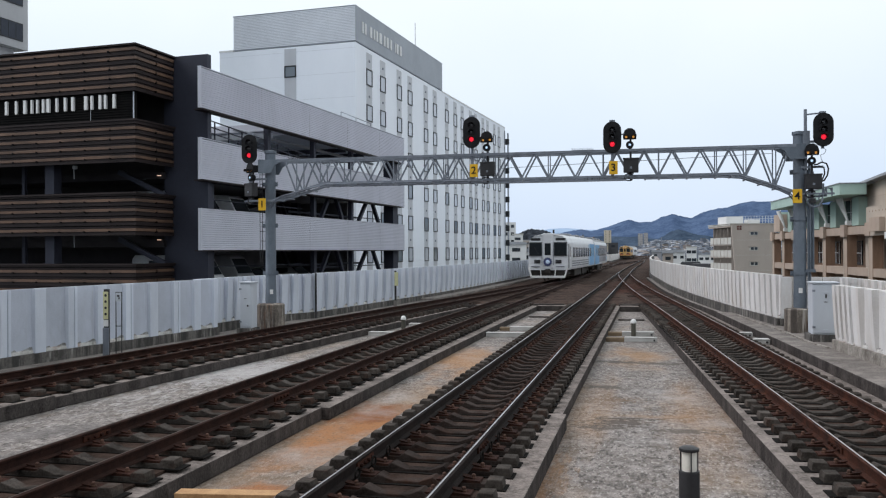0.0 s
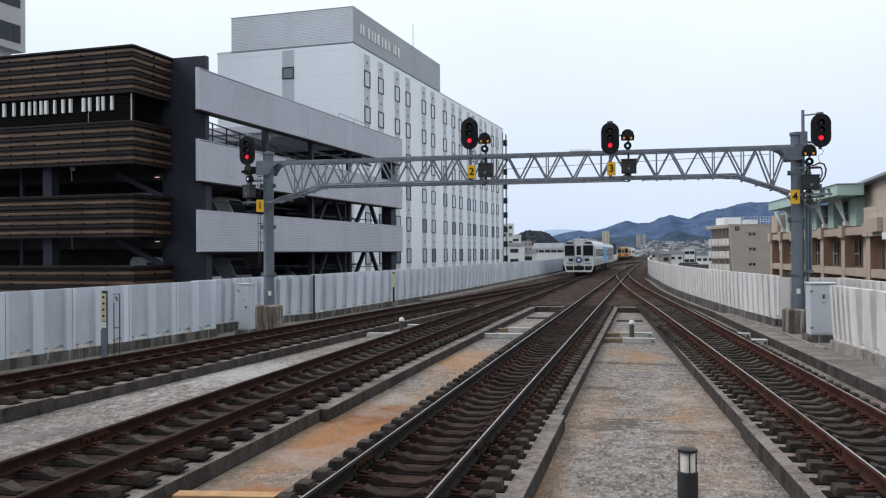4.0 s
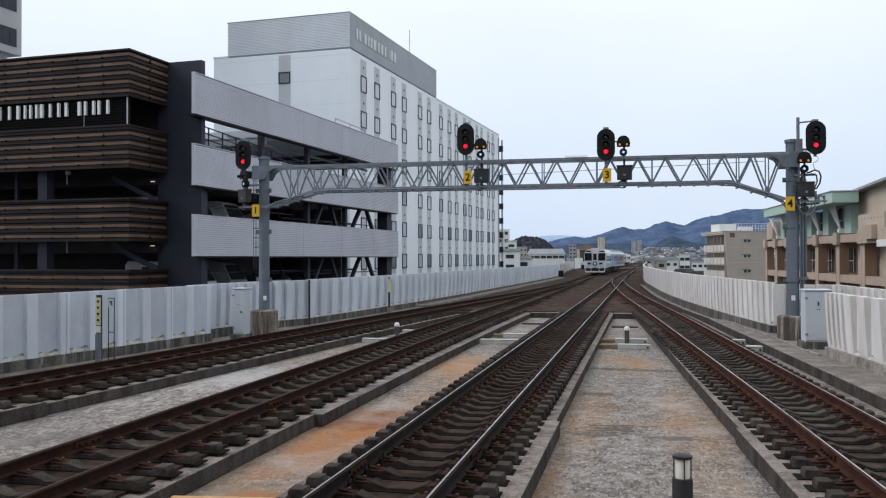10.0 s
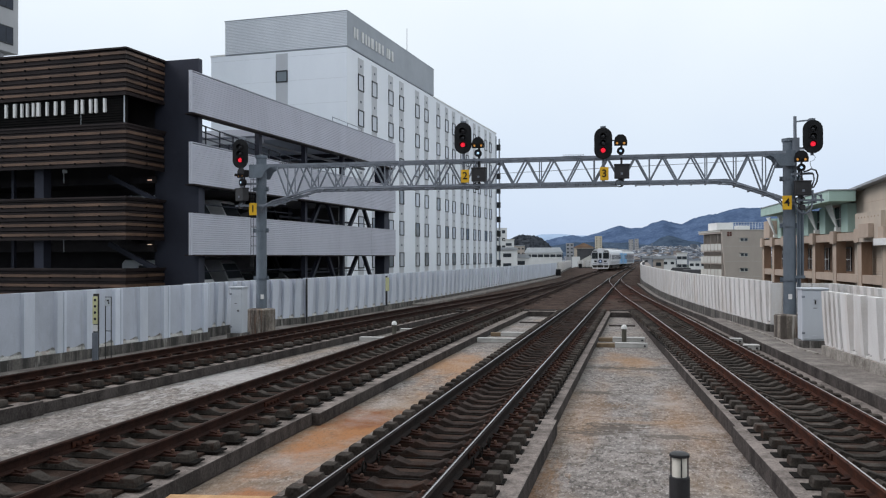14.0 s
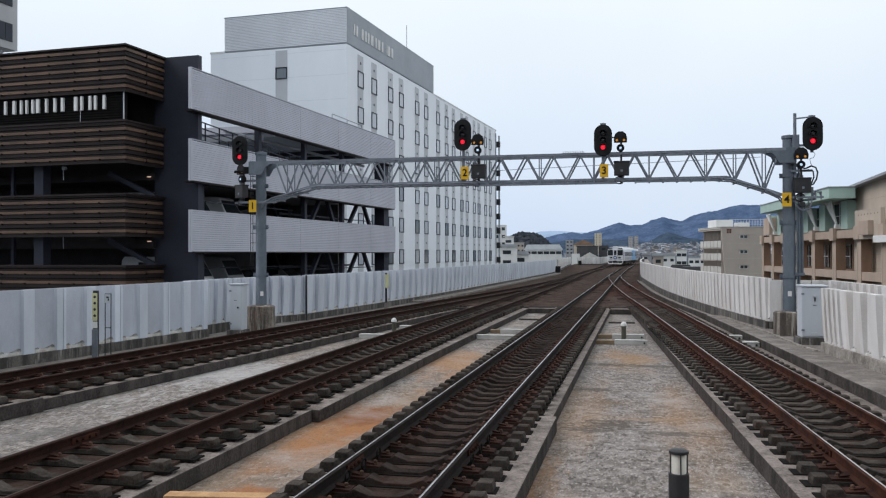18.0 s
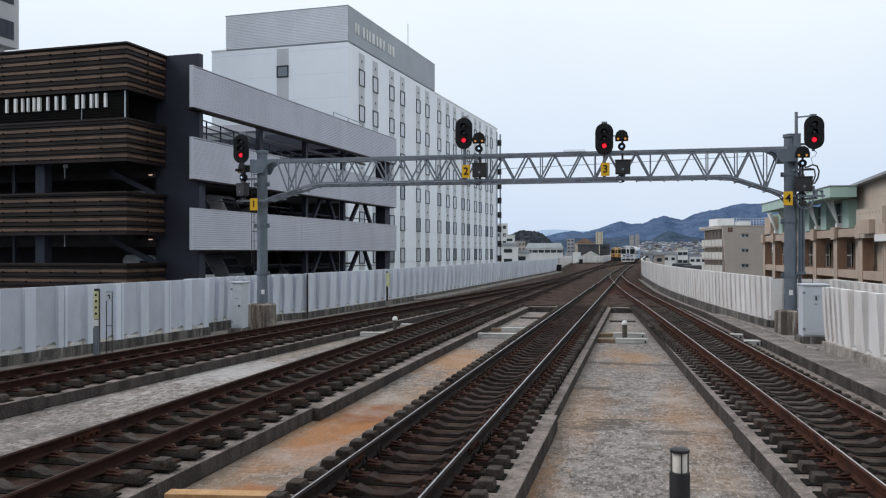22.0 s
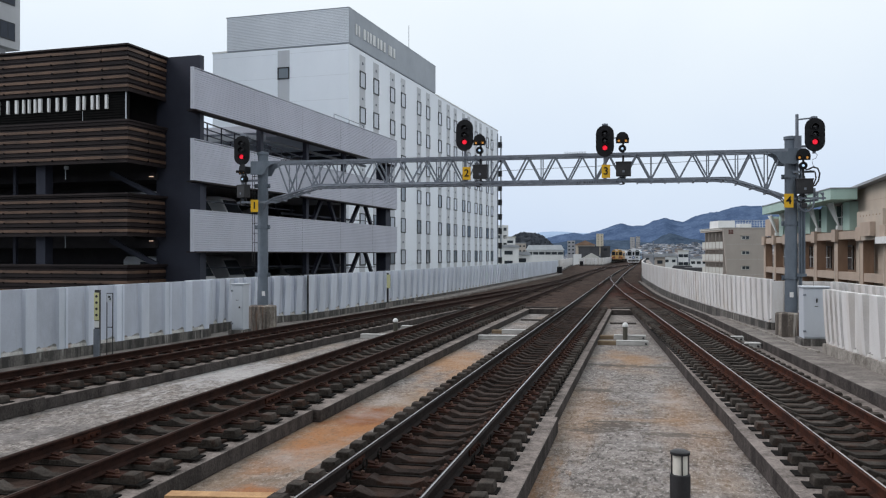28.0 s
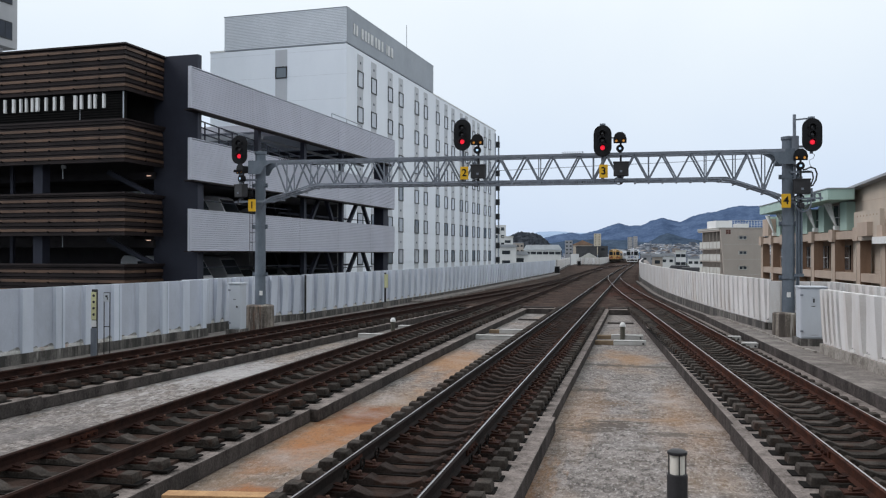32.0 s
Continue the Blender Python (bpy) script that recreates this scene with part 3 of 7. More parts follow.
pg.box(-1.085, 1.085, -0.13, 0.13, -0.1, -0.082)
PAD_ME = pg.mesh("sleeper_pad", PADDARK)


def railway_track(label, line, y0, y1, top, near=40.0, first=-3.7, pitch=0.5, shape=SLEEPER_ME, side=RUSTDARK):
    tr = thing("railway_track", label, "railway track", (line(y0), y0, 0))
    off = Matrix.Translation((-line(y0), -y0, 0))
    for s in (-1, 1):
        part("rail", rail_mesh(line, s * (GAUGE + 0.065) / 2, y0, y1, 1.5), [side, top], tr, at=off)
    y = max(y0, first) + 0.2
    far = Build()
    while y < y1:
        turn = -math.degrees(math.atan((line(y + 0.5) - line(y - 0.5))))
        if y < near:
            m = off @ pose(line(y), y, -0.155, rz=turn)
            sl = part("sleeper", shape, None, tr, at=m)
            if y < 30:
                part("rubber_pad", PAD_ME, None, sl)
                for s in (-1, 1):
                    part("rail_clamp", CLAMP_ME, None, sl, at=Matrix.Translation((s * (GAUGE + 0.065) / 2, 0, -0.03)) @ Matrix.Rotation(0 if s > 0 else math.pi, 4, "Z"))
        elif y < 150:
            m = off @ pose(line(y), y, -0.155, rz=turn)
            far.box(-1.02, 1.02, -0.1, 0.1, -0.15, -0.075 + 0.03 * random.random(), m=m)
        y += pitch if y < 60 else 0.6
    if far.v:
        tagged(part("far_sleeper", far, SLEEPMID, tr), kind="stuff")
    return tr


railway_track("outer track of rust-brown rails on concrete sleepers beside the white barrier", TRACK_A, -4, 88, RAILDULL, pitch=0.6, shape=CLEAN_ME)
railway_track("second main track of rust-brown rails curving into the junction", MAIN_LEFT, -4, 420, RAILDULL, pitch=0.6, shape=CLEAN_ME)
railway_track("main track with worn bright rail heads on concrete sleepers", MAIN_RIGHT, -4, 420, RAILTOP, side=RAILBLACK)
railway_track("side track with bright rail heads curving in to the turnout", TRACK_D, -4, 91, RAILTOP, shape=CLEAN_ME, side=RUST)
railway_track("crossover track joining the two distant main tracks", CROSSOVER, 129, 195, RAILTOP)

xing = thing("rail_crossing", "worn check rails beside the rail crossing of the junction", "crossing", (0, 66, 0))
for line, off_ in ((MAIN_RIGHT, -0.485), (TRACK_D, 0.485)):
    part("check_rail", rail_mesh(line, off_, 62, 70, 1.0), [RUST, RAILDULL], xing, at=Matrix.Translation((0, -66, 0.004)))
part("frog", Build().soft(-0.12, 0.12, -1.6, 1.6, -0.15, -0.03, 0.01), RUST, xing, at=Matrix.Translation((MAIN_RIGHT(66) + 0.56, 0, 0)))

# ---------------------------------------------------------------- noise barriers
def panel_mesh(h, style):
    """A precast panel one metre wide, facing -y. near: two flat bays between low ribs; far: one bay beside a rib that stands
    out further towards the top; at the foot of each bay lies a ledge with moss in its corner."""
    g = Build()
    heights = (0, 0.03, 0.055, 0.056, 0.12, 0.25, 0.42, 0.6, 0.8, 1)
    ribs = ((0.004, 0.05), (0.385, 0.555), (0.895, 0.996)) if style == "near" else ((0.01, 0.7),) if style == "narrow" else ((0.01, 0.54),)
    rings = []
    for i, v in enumerate(heights):
        ledge = 0.045 if i == 0 else 0.04 if i == 1 else 0.02 if i == 2 else 0.0
        d = 0.085 if style == "near" else 0.045 + 0.05 * v ** 0.6 if style == "narrow" else 0.05 + 0.085 * v ** 0.6
        row = []
        for j, (a, b) in enumerate(ribs):
            row += [(a, -ledge if j else 0.0, v * h), (a + 0.008, -d, v * h), (b, -d, v * h), (b + 0.012, -ledge, v * h)]
        row += ([] if style == "near" else [(0.97, -ledge, v * h)]) + [(0.996 if style == "near" else 0.99, 0.06, v * h), (ribs[0][0], 0.06, v * h)]
        rings.append(row)
    n = len(rings[0])
    g.rings(rings)
    # sills take slot 1; bays slot 2, the shade-darkened copy on the left runs
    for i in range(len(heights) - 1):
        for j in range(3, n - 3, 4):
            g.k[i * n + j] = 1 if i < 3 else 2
    for a, b in (((0.062, 0.385), (0.567, 0.895)) if style == "near" else ((ribs[0][1] + 0.012, 0.97),)):
        w = b - a
        for u0, u1, t in ((a + 0.5 * w, b, 0.06), (a, a + 0.25 * w, 0.035)):
            um = u0 + (u1 - u0) * 0.8
            g.add([(u0, -0.006, 0.056 * h), (u1, -0.006, 0.056 * h), (u1, -0.004, (0.056 + 0.6 * t) * h), (um, -0.004, (0.056 + t * 0.75) * h), ((u0 + um) / 2, -0.005, (0.056 + 0.3 * t) * h), (u0, -0.032, 0.05 * h), (u1, -0.032, 0.05 * h)], [(0, 1, 2, 3, 4), (5, 6, 1, 0), (5, 0, 4), (6, 2, 1)], 3)
    return g


PANELS = {}


def barrier(name, label, pts, z, h, plinth=0.22, flip=False, foot=None, wide=0.92, style="far", paint=None):
    """A run of panels on a plinth along points of the plan; panels face the right-hand side of the run unless flipped."""
    w = thing(name, label, "noise barrier", (pts[0][0], pts[0][1], z), kind="structure")
    off = Matrix.Translation((-pts[0][0], -pts[0][1], -z))
    paint = paint or PANEL
    key = (h, style, paint.name)
    if key not in PANELS:
        PANELS[key] = panel_mesh(h, style).mesh("panel", [paint, SILL, BAYSHADE if paint is PANELSHADE else paint, MOSS])
    base, cap = Build(), Build()
    for (xa, ya), (xb, yb) in zip(pts[:-1], pts[1:]):
        a, b = Vector((xa, ya, 0)), Vector((xb, yb, 0))
        if flip:
            a, b = b, a
        length = (b - a).length
        turn = math.degrees(math.atan2(b.y - a.y, b.x - a.x))
        n = max(1, round(length / wide))
        for i in range(n):
            p = a + (b - a) * (i / n)
            m = off @ pose(p.x, p.y, z + plinth, rz=turn) @ Matrix.Diagonal((length / n, 1, 1, 1))
            part("panel", PANELS[key], None, w, at=m)
        m = off @ pose(a.x, a.y, z, rz=turn)
        base.box(-0.02, length + 0.02, -0.13, 0.1, -0.3, plinth, m=m)
        cap.box(-0.01, length + 0.01, 0.061, 0.1, plinth, plinth + h - 0.03, m=m)
    part("plinth", base, foot or PLINTH, w)
    part("backing", cap, DARKBOX, w)
    return w


def line_points(line, y0, y1, step):
    return [(line(y), y) for y in steps(y0, y1, step)]


barrier("barrier_left", "grey-white precast concrete noise barrier with flat bays between ribs", line_points(WALL_LEFT, 2.52, 23.64, 1.92), -0.22, 1.43, plinth=0.25, wide=1.93, style="near", paint=PANELSHADE)
barrier("barrier_middle", "white precast concrete noise barrier beyond the gantry post", line_points(WALL_LEFT, 30.2, 108, 6), -0.22, 1.43, plinth=0.25, wide=1.05, paint=PANELSHADE)
barrier("barrier_setback", "grey streaked barrier run set back behind the gantry post", [(WALL_LEFT(23.64), 23.69), (-13.05, 23.8), (-12.65, 28.2), (WALL_LEFT(30.2), 30.2)], -0.22, 1.41, plinth=0.25, wide=0.55, paint=PANELSHADE)
for x, y in ((WALL_LEFT(30.2) + 0.12, 30.15), (-12.42, 28.3)):
    solid("joint_strip", Build().soft(x - 0.03, x + 0.03, y - 0.03, y + 0.03, -0.25, 1.46, 0.008), DARKBOX, "dark steel joint strip between two barrier runs", "joint strip")
barrier("barrier_far", "distant white noise barrier set back beyond the junction", [(-9.3, 118), (-10.3, 142), (-11.3, 166), (-12.0, 186)], -0.22, 1.43, plinth=0.25)
barrier("barrier_return", "white noise barrier returning towards the far tracks", [(-10.4, 184.6), (-5.7, 186.5)], -0.22, 1.43, plinth=0.25)
barrier("barrier_last", "pale noise barrier along the far track", [(-5.65, 186.6), (-4.9, 240), (-4.0, 290)], -0.22, 1.43, plinth=0.25)
for x, y, h in ((-8.5, 107.2, 0.85), (-9.9, 184.0, 0.9)):
    eq = thing("equipment_box", "black trackside equipment box by the barrier", "equipment box", (x, y, -0.22))
    part("case", Build().soft(-0.35, 0.35, -0.3, 0.3, 0, h, 0.03), BLACK, eq)
    part("lid", Build().soft(-0.38, 0.38, -0.33, 0.33, h, h + 0.06, 0.02), DARKBOX, eq)
barrier("barrier_right", "white precast concrete noise barrier along the side track", line_points(WALL_RIGHT, 27.6, 160, 5)[::-1], -0.04, 1.3, foot=PLINTH, wide=0.66, style="narrow")
barrier("barrier_near", "white precast barrier with rust stains beside a cabinet", [(WALL_RIGHT(20.04), 20.04), (WALL_RIGHT(16), 16), (WALL_RIGHT(9), 9)], -0.04, 1.25, foot=PALEPLINTH, wide=0.8)
barrier("barrier_end", "short white barrier run with narrow ribs at a cabinet", [(WALL_RIGHT(21.36), 21.36), (WALL_RIGHT(20.05), 20.05)], -0.04, 1.25, foot=PALEPLINTH, wide=0.33)
barrier("barrier_recess", "grey back run of the noise barrier behind the signal post", [(WALL_RIGHT(27.6), 27.6), (5.9, 27.3), (6.3, 21.3), (6.6, 12)], -0.04, 1.25, wide=0.56)


# ---------------------------------------------------------------- signal gantry
GY = 25.5
PX_L, PX_R = -11.33, 4.38


def post(parent, x, r, top):
    g = Build()
    g.turned((x, GY, 0.55), [(r * 1.04, 0), (r * 1.04, 0.5), (r, 0.55), (r * 0.98, top - 0.6), (r * 1.15, top - 0.58), (r * 1.15, top - 0.5), (r * 0.2, top - 0.47)], n=20)
    p = part("post", g, POSTPAINT, parent, smooth=True)
    for z in (1.55, 3.05, 4.35):
        c = Build()
        c.turned((x, GY, z), [(r * 1.0, 0), (r * 1.14, 0.0), (r * 1.14, 0.07), (r, 0.07)], n=20)
        for s in (-1, 1):
            c.box(x + s * r * 1.1 - 0.07, x + s * r * 1.1 + 0.07, GY - 0.04, GY - 0.01, z - 0.03, z + 0.1).tube((x + s * (r * 1.1 + 0.045), GY - 0.07, z + 0.035), (x + s * (r * 1.1 + 0.045), GY + 0.05, z + 0.035), 0.018, n=6)
        part("clamp_ring", c, POSTPAINT, p)
    return p


gan = thing("signal_gantry", "galvanised lattice gantry carrying signals across the four tracks", "signal gantry", (0, 0, 0))
post(gan, PX_L, 0.165, 5.4)
post(gan, PX_R, 0.17, 5.45)
TOPZ, LOWZ = 5.1, 4.36
for y in (GY - 0.3, GY + 0.3):
    part("top_chord", Build().bar((-10.95, y, TOPZ), (4.25, y, TOPZ), 0.075, 0.075), GALV, gan)
    part("bottom_chord", Build().bar((-9.45, y, LOWZ), (2.7, y, LOWZ), 0.07, 0.07), GALV, gan)
    part("haunch", Build().bar((-9.45, y, LOWZ), (-11.05, y, 3.88), 0.07, 0.07), GALV, gan)
    part("haunch", Build().bar((2.7, y, LOWZ), (4.2, y, 3.83), 0.07, 0.07), GALV, gan)
    x, k = -10.72, 0
    low = lambda x: LOWZ if -9.45 < x < 2.7 else LOWZ - (-9.45 - x) * 0.3 if x <= -9.45 else LOWZ - (x - 2.7) * 0.353
    while x + 0.39 < 4.2:
        a, b = (TOPZ, low(x + 0.39)) if k % 2 == 0 else (low(x), TOPZ)
        part("brace", Build().bar((x, y, a), (x + 0.39, y, b), 0.04, 0.045), GALV, gan)
        if k % 4 == 1 or (k % 2 and not -9.4 < x < 2.4):
            part("upright", Build().bar((x + 0.01, y, low(x)), (x + 0.01, y, TOPZ), 0.03, 0.03), GALV, gan)
        x, k = x + 0.39, k + 1
g = Build()
for i in range(38):
    x = -10.7 + i * 0.39
    if x < 4.1:
        part("cross_member", Build().bar((x, GY - 0.42, low(x) - 0.055), (x, GY + 0.42, low(x) - 0.055), 0.045, 0.04), GALV, gan)
        if i % 2:
            part("cross_member", Build().bar((x, GY - 0.3, TOPZ), (x + 0.39, GY + 0.3, TOPZ), 0.035, 0.035), GALV, gan)
# end plates
for x0, x1 in ((-11.6, -10.45), (3.8, 4.5)):
    lo = x0 if x0 < 0 else x1
    g = Build()
    s = 1 if x0 < 0 else -1
    pts = [(lo, 5.14), (lo + s * 0.9, 5.14), (lo + s * 0.55, 4.95), (lo + s * 0.42, 4.72), (lo, 4.72)]
    for y in (GY - 0.335, GY + 0.3):
        g.prism(pts if s > 0 else pts[::-1], y, y + 0.03)
    g.box(min(lo, lo + s * 0.5), max(lo, lo + s * 0.5), GY - 0.3, GY + 0.3, 5.1, 5.14)
    part("gusset", g, POSTPAINT, gan)
# maintenance wire and cable tray along the lower chord
part("cable_tray", Build().box(-4.2, -0.3, GY - 0.52, GY - 0.4, 4.22, 4.27).box(0.2, 2.4, GY - 0.52, GY - 0.44, 4.24, 4.27), GALV, gan)
for x0, x1, z in ((-1.85, -1.2, TOPZ + 0.038), (-1.5, -0.8, LOWZ - 0.03), (-10.6, -9.9, TOPZ + 0.038)):
    g = Build().box(x0, x1, GY - 0.33, GY - 0.29, z - 0.004, z + 0.006)
    for i in range(int((x1 - x0) / 0.07)):
        for a in (-0.05, 0.0, 0.05):
            g.tube((x0 + 0.03 + i * 0.07, GY - 0.31, z), (x0 + 0.03 + i * 0.07 + a * 0.4, GY - 0.31 + a, z + (0.06 if z > 5 else -0.07)), 0.004, n=4)
    part("spike_strip", g, DARKBOX, gan, "strip of thin bird spikes")
for y, dz in ((GY - 0.38, 0.0), (GY - 0.33, -0.07)):
    part("conduit", Build().pipe([(-4.0, y, LOWZ - 0.03 + dz), (-9.3, y, LOWZ - 0.03 + dz), (-9.9, y, LOWZ - 0.16 + dz), (-10.8, y, 3.98 + dz), (-11.05, y, 3.86 + dz), (-11.2, y + 0.1, 3.7 + dz)], 0.022), GALV, gan)
    part("conduit", Build().pipe([(2.3, y, LOWZ - 0.02 + dz), (2.8, y, LOWZ - 0.06 + dz), (3.7, y, 4.0 + dz), (4.05, y, 3.82 + dz), (4.2, y + 0.1, 3.65 + dz)], 0.02), GALV, gan)
part("stay_wire", Build().tube((-4.0, GY + 0.1, 4.72), (3.7, GY + 0.1, 4.94), 0.008, n=5), GALV, gan)
part("conduit", Build().tube((4.62, GY - 0.1, 0.7), (4.62, GY - 0.1, 4.6), 0.035, n=8).tube((4.72, GY + 0.05, 1.7), (4.72, GY + 0.05, 4.4), 0.045, n=8).box(4.5, 4.76, GY - 0.16, GY + 0.12, 1.62, 1.7).tube((4.56, GY - 0.15, 0.7), (4.56, GY - 0.15, 3.6), 0.018, n=8), POSTPAINT, gan)
part("side_pole", Build().tube((4.52, GY - 0.12, 4.3), (4.52, GY - 0.12, 6.1), 0.045, n=10).box(4.44, 4.62, GY - 0.22, GY - 0.02, 4.98, 5.5).bar((4.52, GY - 0.14, 5.95), (4.98, GY - 0.2, 5.98), 0.03, 0.04), GALV, gan)
# rungs up the first post
lad = Build()
for x in (-11.68, -11.6):
    lad.bar((x, GY - 0.02, 1.9), (x, GY - 0.02, 5.2), 0.012, 0.015)
for i in range(11):
    lad.bar((-11.68, GY - 0.02, 2.0 + i * 0.3), (-11.46, GY - 0.02, 2.0 + i * 0.3), 0.015, 0.015)
part("ladder", lad, DARKBOX, gan)
FOOTING = surf("streaked footing concrete", (0.34, 0.30, 0.26), (0.13, 0.11, 0.095), 3.0, 0.9, bump=0.5, grain=24, streak=0.8, contrast=0.7)
overlay(FOOTING, (0.055, 0.045, 0.04), 5.5, 0.47, 0.55, (1, 1, 0.06), 0.85)
overlay(FOOTING, (0.20, 0.10, 0.06), 7.0, 0.55, 0.66, (1, 1, 0.08), 0.6)
overlay(FOOTING, (0.50, 0.47, 0.43), 8.0, 0.58, 0.66, (1, 1, 0.07), 0.8)
for n, x0, x1, z1 in ((0, PX_L - 0.43, PX_L + 0.43, 0.62), (1, 3.96, 4.62, 0.62)):
    g = Build()
    g.turned(((x0 + x1) / 2, GY, 0), [((x1 - x0) / 2 * 1.02, -0.5), ((x1 - x0) / 2, z1 - 0.03), ((x1 - x0) / 2 - 0.04, z1), (0.1, z1 + 0.02)], n=24)
    part("footing", g, FOOTING, gan, "stained round concrete footing", smooth=True)
for x, y, z in ((PX_L + 0.1, GY - 0.17, 1.0), (PX_R - 0.02, GY - 0.18, 1.12)):
    part("notice", Build().box(x - 0.05, x + 0.05, y - 0.012, y, z - 0.07, z + 0.07), WHITEPAINT, gan)


def rounded(w, h, n=10):
    """The outline of an upright oval board."""
    r = w / 2
    pts = []
    for s in (1, -1):
        for i in range(n + 1):
            a = math.pi * i / n
            pts.append((s * r * math.cos(a), s * ((h / 2 - r) + r * math.sin(a))))
    return pts


def hood(g, x, y, z, r, d, k=0):
    """A lamp visor open below, along -y."""
    n = 14
    ring = lambda rr, yy: [(x + rr * math.cos(a), yy, z + rr * math.sin(a)) for a in [radians(-30 + 240 * i / n) for i in range(n + 1)]]
    a, b, c, e = ring(r, y), ring(r * 1.02, y - d), ring(r * 0.92, y - d), ring(r * 0.9, y)
    rows_ = [a, b, c, e]
    o = len(g.v)
    for rw in rows_:
        g.v += rw
    m = n + 1
    for i in range(3):
        for j in range(n):
            g.f.append([o + i * m + j, o + i * m + j + 1, o + (i + 1) * m + j + 1, o + (i + 1) * m + j])
            g.k.append(k)


def main_signal(number, x, z, w, h, pole_low, plate, rz=0):
    s = thing("railway_signal", "black oval railway signal showing one red light on the gantry", "signal", (x, GY - 0.32, z), rz, group="gantry signals")
    g = Build()
    g.prism(rounded(w, h), -0.03, 0.0)
    g.prism([(u * 0.93, v * 0.96) for u, v in rounded(w, h)], -0.045, -0.029)
    board = part("backboard", g, BLACK, s, smooth=True)
    g = Build()
    g.soft(-0.12, 0.12, 0.0, 0.28, -h * 0.33, h * 0.33, 0.02)
    part("lamp_case", g, DARKBOX, s)
    for i, dz in enumerate((h * 0.22, 0.0, -h * 0.22)):
        lamp = Build()
        hood(lamp, 0, -0.045, dz, 0.098, 0.1)
        v = part("visor", lamp, BLACK, board)
        lens = Build().turned((0, -0.04, dz), [(0.07, 0), (0.064, 0.015), (0.035, 0.028), (0.004, 0.032)], n=20, axis="y")
        part("lens", lens, RED if i == 2 else LENSOFF, board, "glowing red lens" if i == 2 else "", smooth=True)
    g = Build()
    g.tube((0.0, 0.1, -h / 2 + 0.1), (0.0, 0.1, pole_low - z), 0.045).tube((0, 0.1, h / 2 - 0.1), (0, 0.1, h / 2 + 0.06), 0.03)
    g.box(-0.08, 0.08, 0.04, 0.16, h / 2 - 0.02, h / 2 + 0.05)
    part("pole", g, GALV, s)
    if plate:
        px, pz = plate[0] - x, plate[1] - z
        pl = Build()
        pl.soft(px - 0.12, px + 0.12, -0.13, -0.11, pz - 0.19, pz + 0.19, 0.006)
        pl = part("number_plate", pl, YELLOW, s, "yellow track number plate")
        me = lettering(str(number), 0.3, 0.003, "numeral")
        me.materials.append(BLACK)
        part("numeral", me, None, pl, at=(px, -0.135, pz))
    return s


def shunt_signal(x, z, box_z, rz=0):
    s = thing("shunting_signal", "small black shunting signal with two amber lamps and one pale lamp", "signal", (x, GY - 0.34, z), rz, group="shunting signals")
    g = Build()
    out = [(-0.18, -0.12), (0.18, -0.12), (0.19, 0.0), (0.15, 0.13), (0.06, 0.2), (-0.06, 0.2), (-0.15, 0.13), (-0.19, 0.0)]
    g.prism(out, -0.03, 0.0)
    g.soft(-0.15, 0.15, 0.0, 0.2, -0.1, 0.12, 0.02)
    b = part("backboard", g, BLACK, s)
    for u in (-0.1, 0.1):
        v = Build()
        hood(v, u, -0.03, -0.05, 0.055, 0.12)
        part("visor", v, BLACK, b)
        part("lens", Build().turned((u, -0.03, -0.05), [(0.034, 0), (0.026, 0.012), (0.004, 0.015)], n=14, axis="y"), AMBER, b, "amber lens")
    g = Build().turned((0.0, 0.04, -0.27), [(0.02, -0.1), (0.1, -0.1), (0.11, 0.06), (0.09, 0.07), (0.09, 0.05), (0.01, 0.04)], n=18, axis="y")
    c = part("round_lamp", g, BLACK, s, smooth=True)
    part("lens", Build().turned((0, -0.015, -0.27), [(0.036, 0), (0.03, 0.012), (0.004, 0.02)], n=14, axis="y"), BLUEWHITE, c, "pale blue lens", smooth=True)
    g = Build().tube((0.02, 0.1, 0.0), (0.02, 0.1, box_z - z - 0.4), 0.03)
    g.bar((0.0, 0.1, 0.05), (-0.3, 0.1, 0.05), 0.03, 0.03)
    part("stem", g, DARKBOX, s)
    w = Build().pipe([(-0.03 + 0.13 * math.cos(radians(20 + 30 * i)), 0.02, box_z - z - 0.33 + 0.1 * math.sin(radians(20 + 30 * i))) for i in range(11)], 0.018)
    part("cable_loop", w, DARKBOX, s)
    r = thing("relay_box", "dark grey metal relay box bolted to the gantry", "relay box", (x + 0.03, GY - 0.36, box_z - 0.2), rz, group="relay boxes")
    part("case", Build().soft(-0.21, 0.21, -0.1, 0.12, 0.0, 0.38, 0.015), DARKBOX, r)
    part("lid", Build().soft(-0.225, 0.225, -0.115, 0.13, 0.37, 0.41, 0.01), DARKBOX, r)
    part("hinge", Build().box(-0.03, 0.03, -0.115, -0.1, 0.1, 0.16), GALV, r)
    return s


main_signal(1, -11.89, 5.49, 0.5, 0.92, 4.0, (-11.44, 3.74), rz=4)
main_signal(2, -4.78, 5.76, 0.51, 0.93, 4.36, (-4.7, 4.62))
main_signal(3, -0.69, 5.48, 0.51, 0.91, 4.36, (-0.66, 4.6))
main_signal(4, 4.94, 5.5, 0.52, 0.92, 5.0, (4.25, 3.7))
shunt_signal(-11.86, 4.86, 4.2, rz=-32)
shunt_signal(-4.33, 5.57, 4.66)
shunt_signal(-0.2, 5.52, 4.66)
shunt_signal(4.64, 4.93, 4.09)
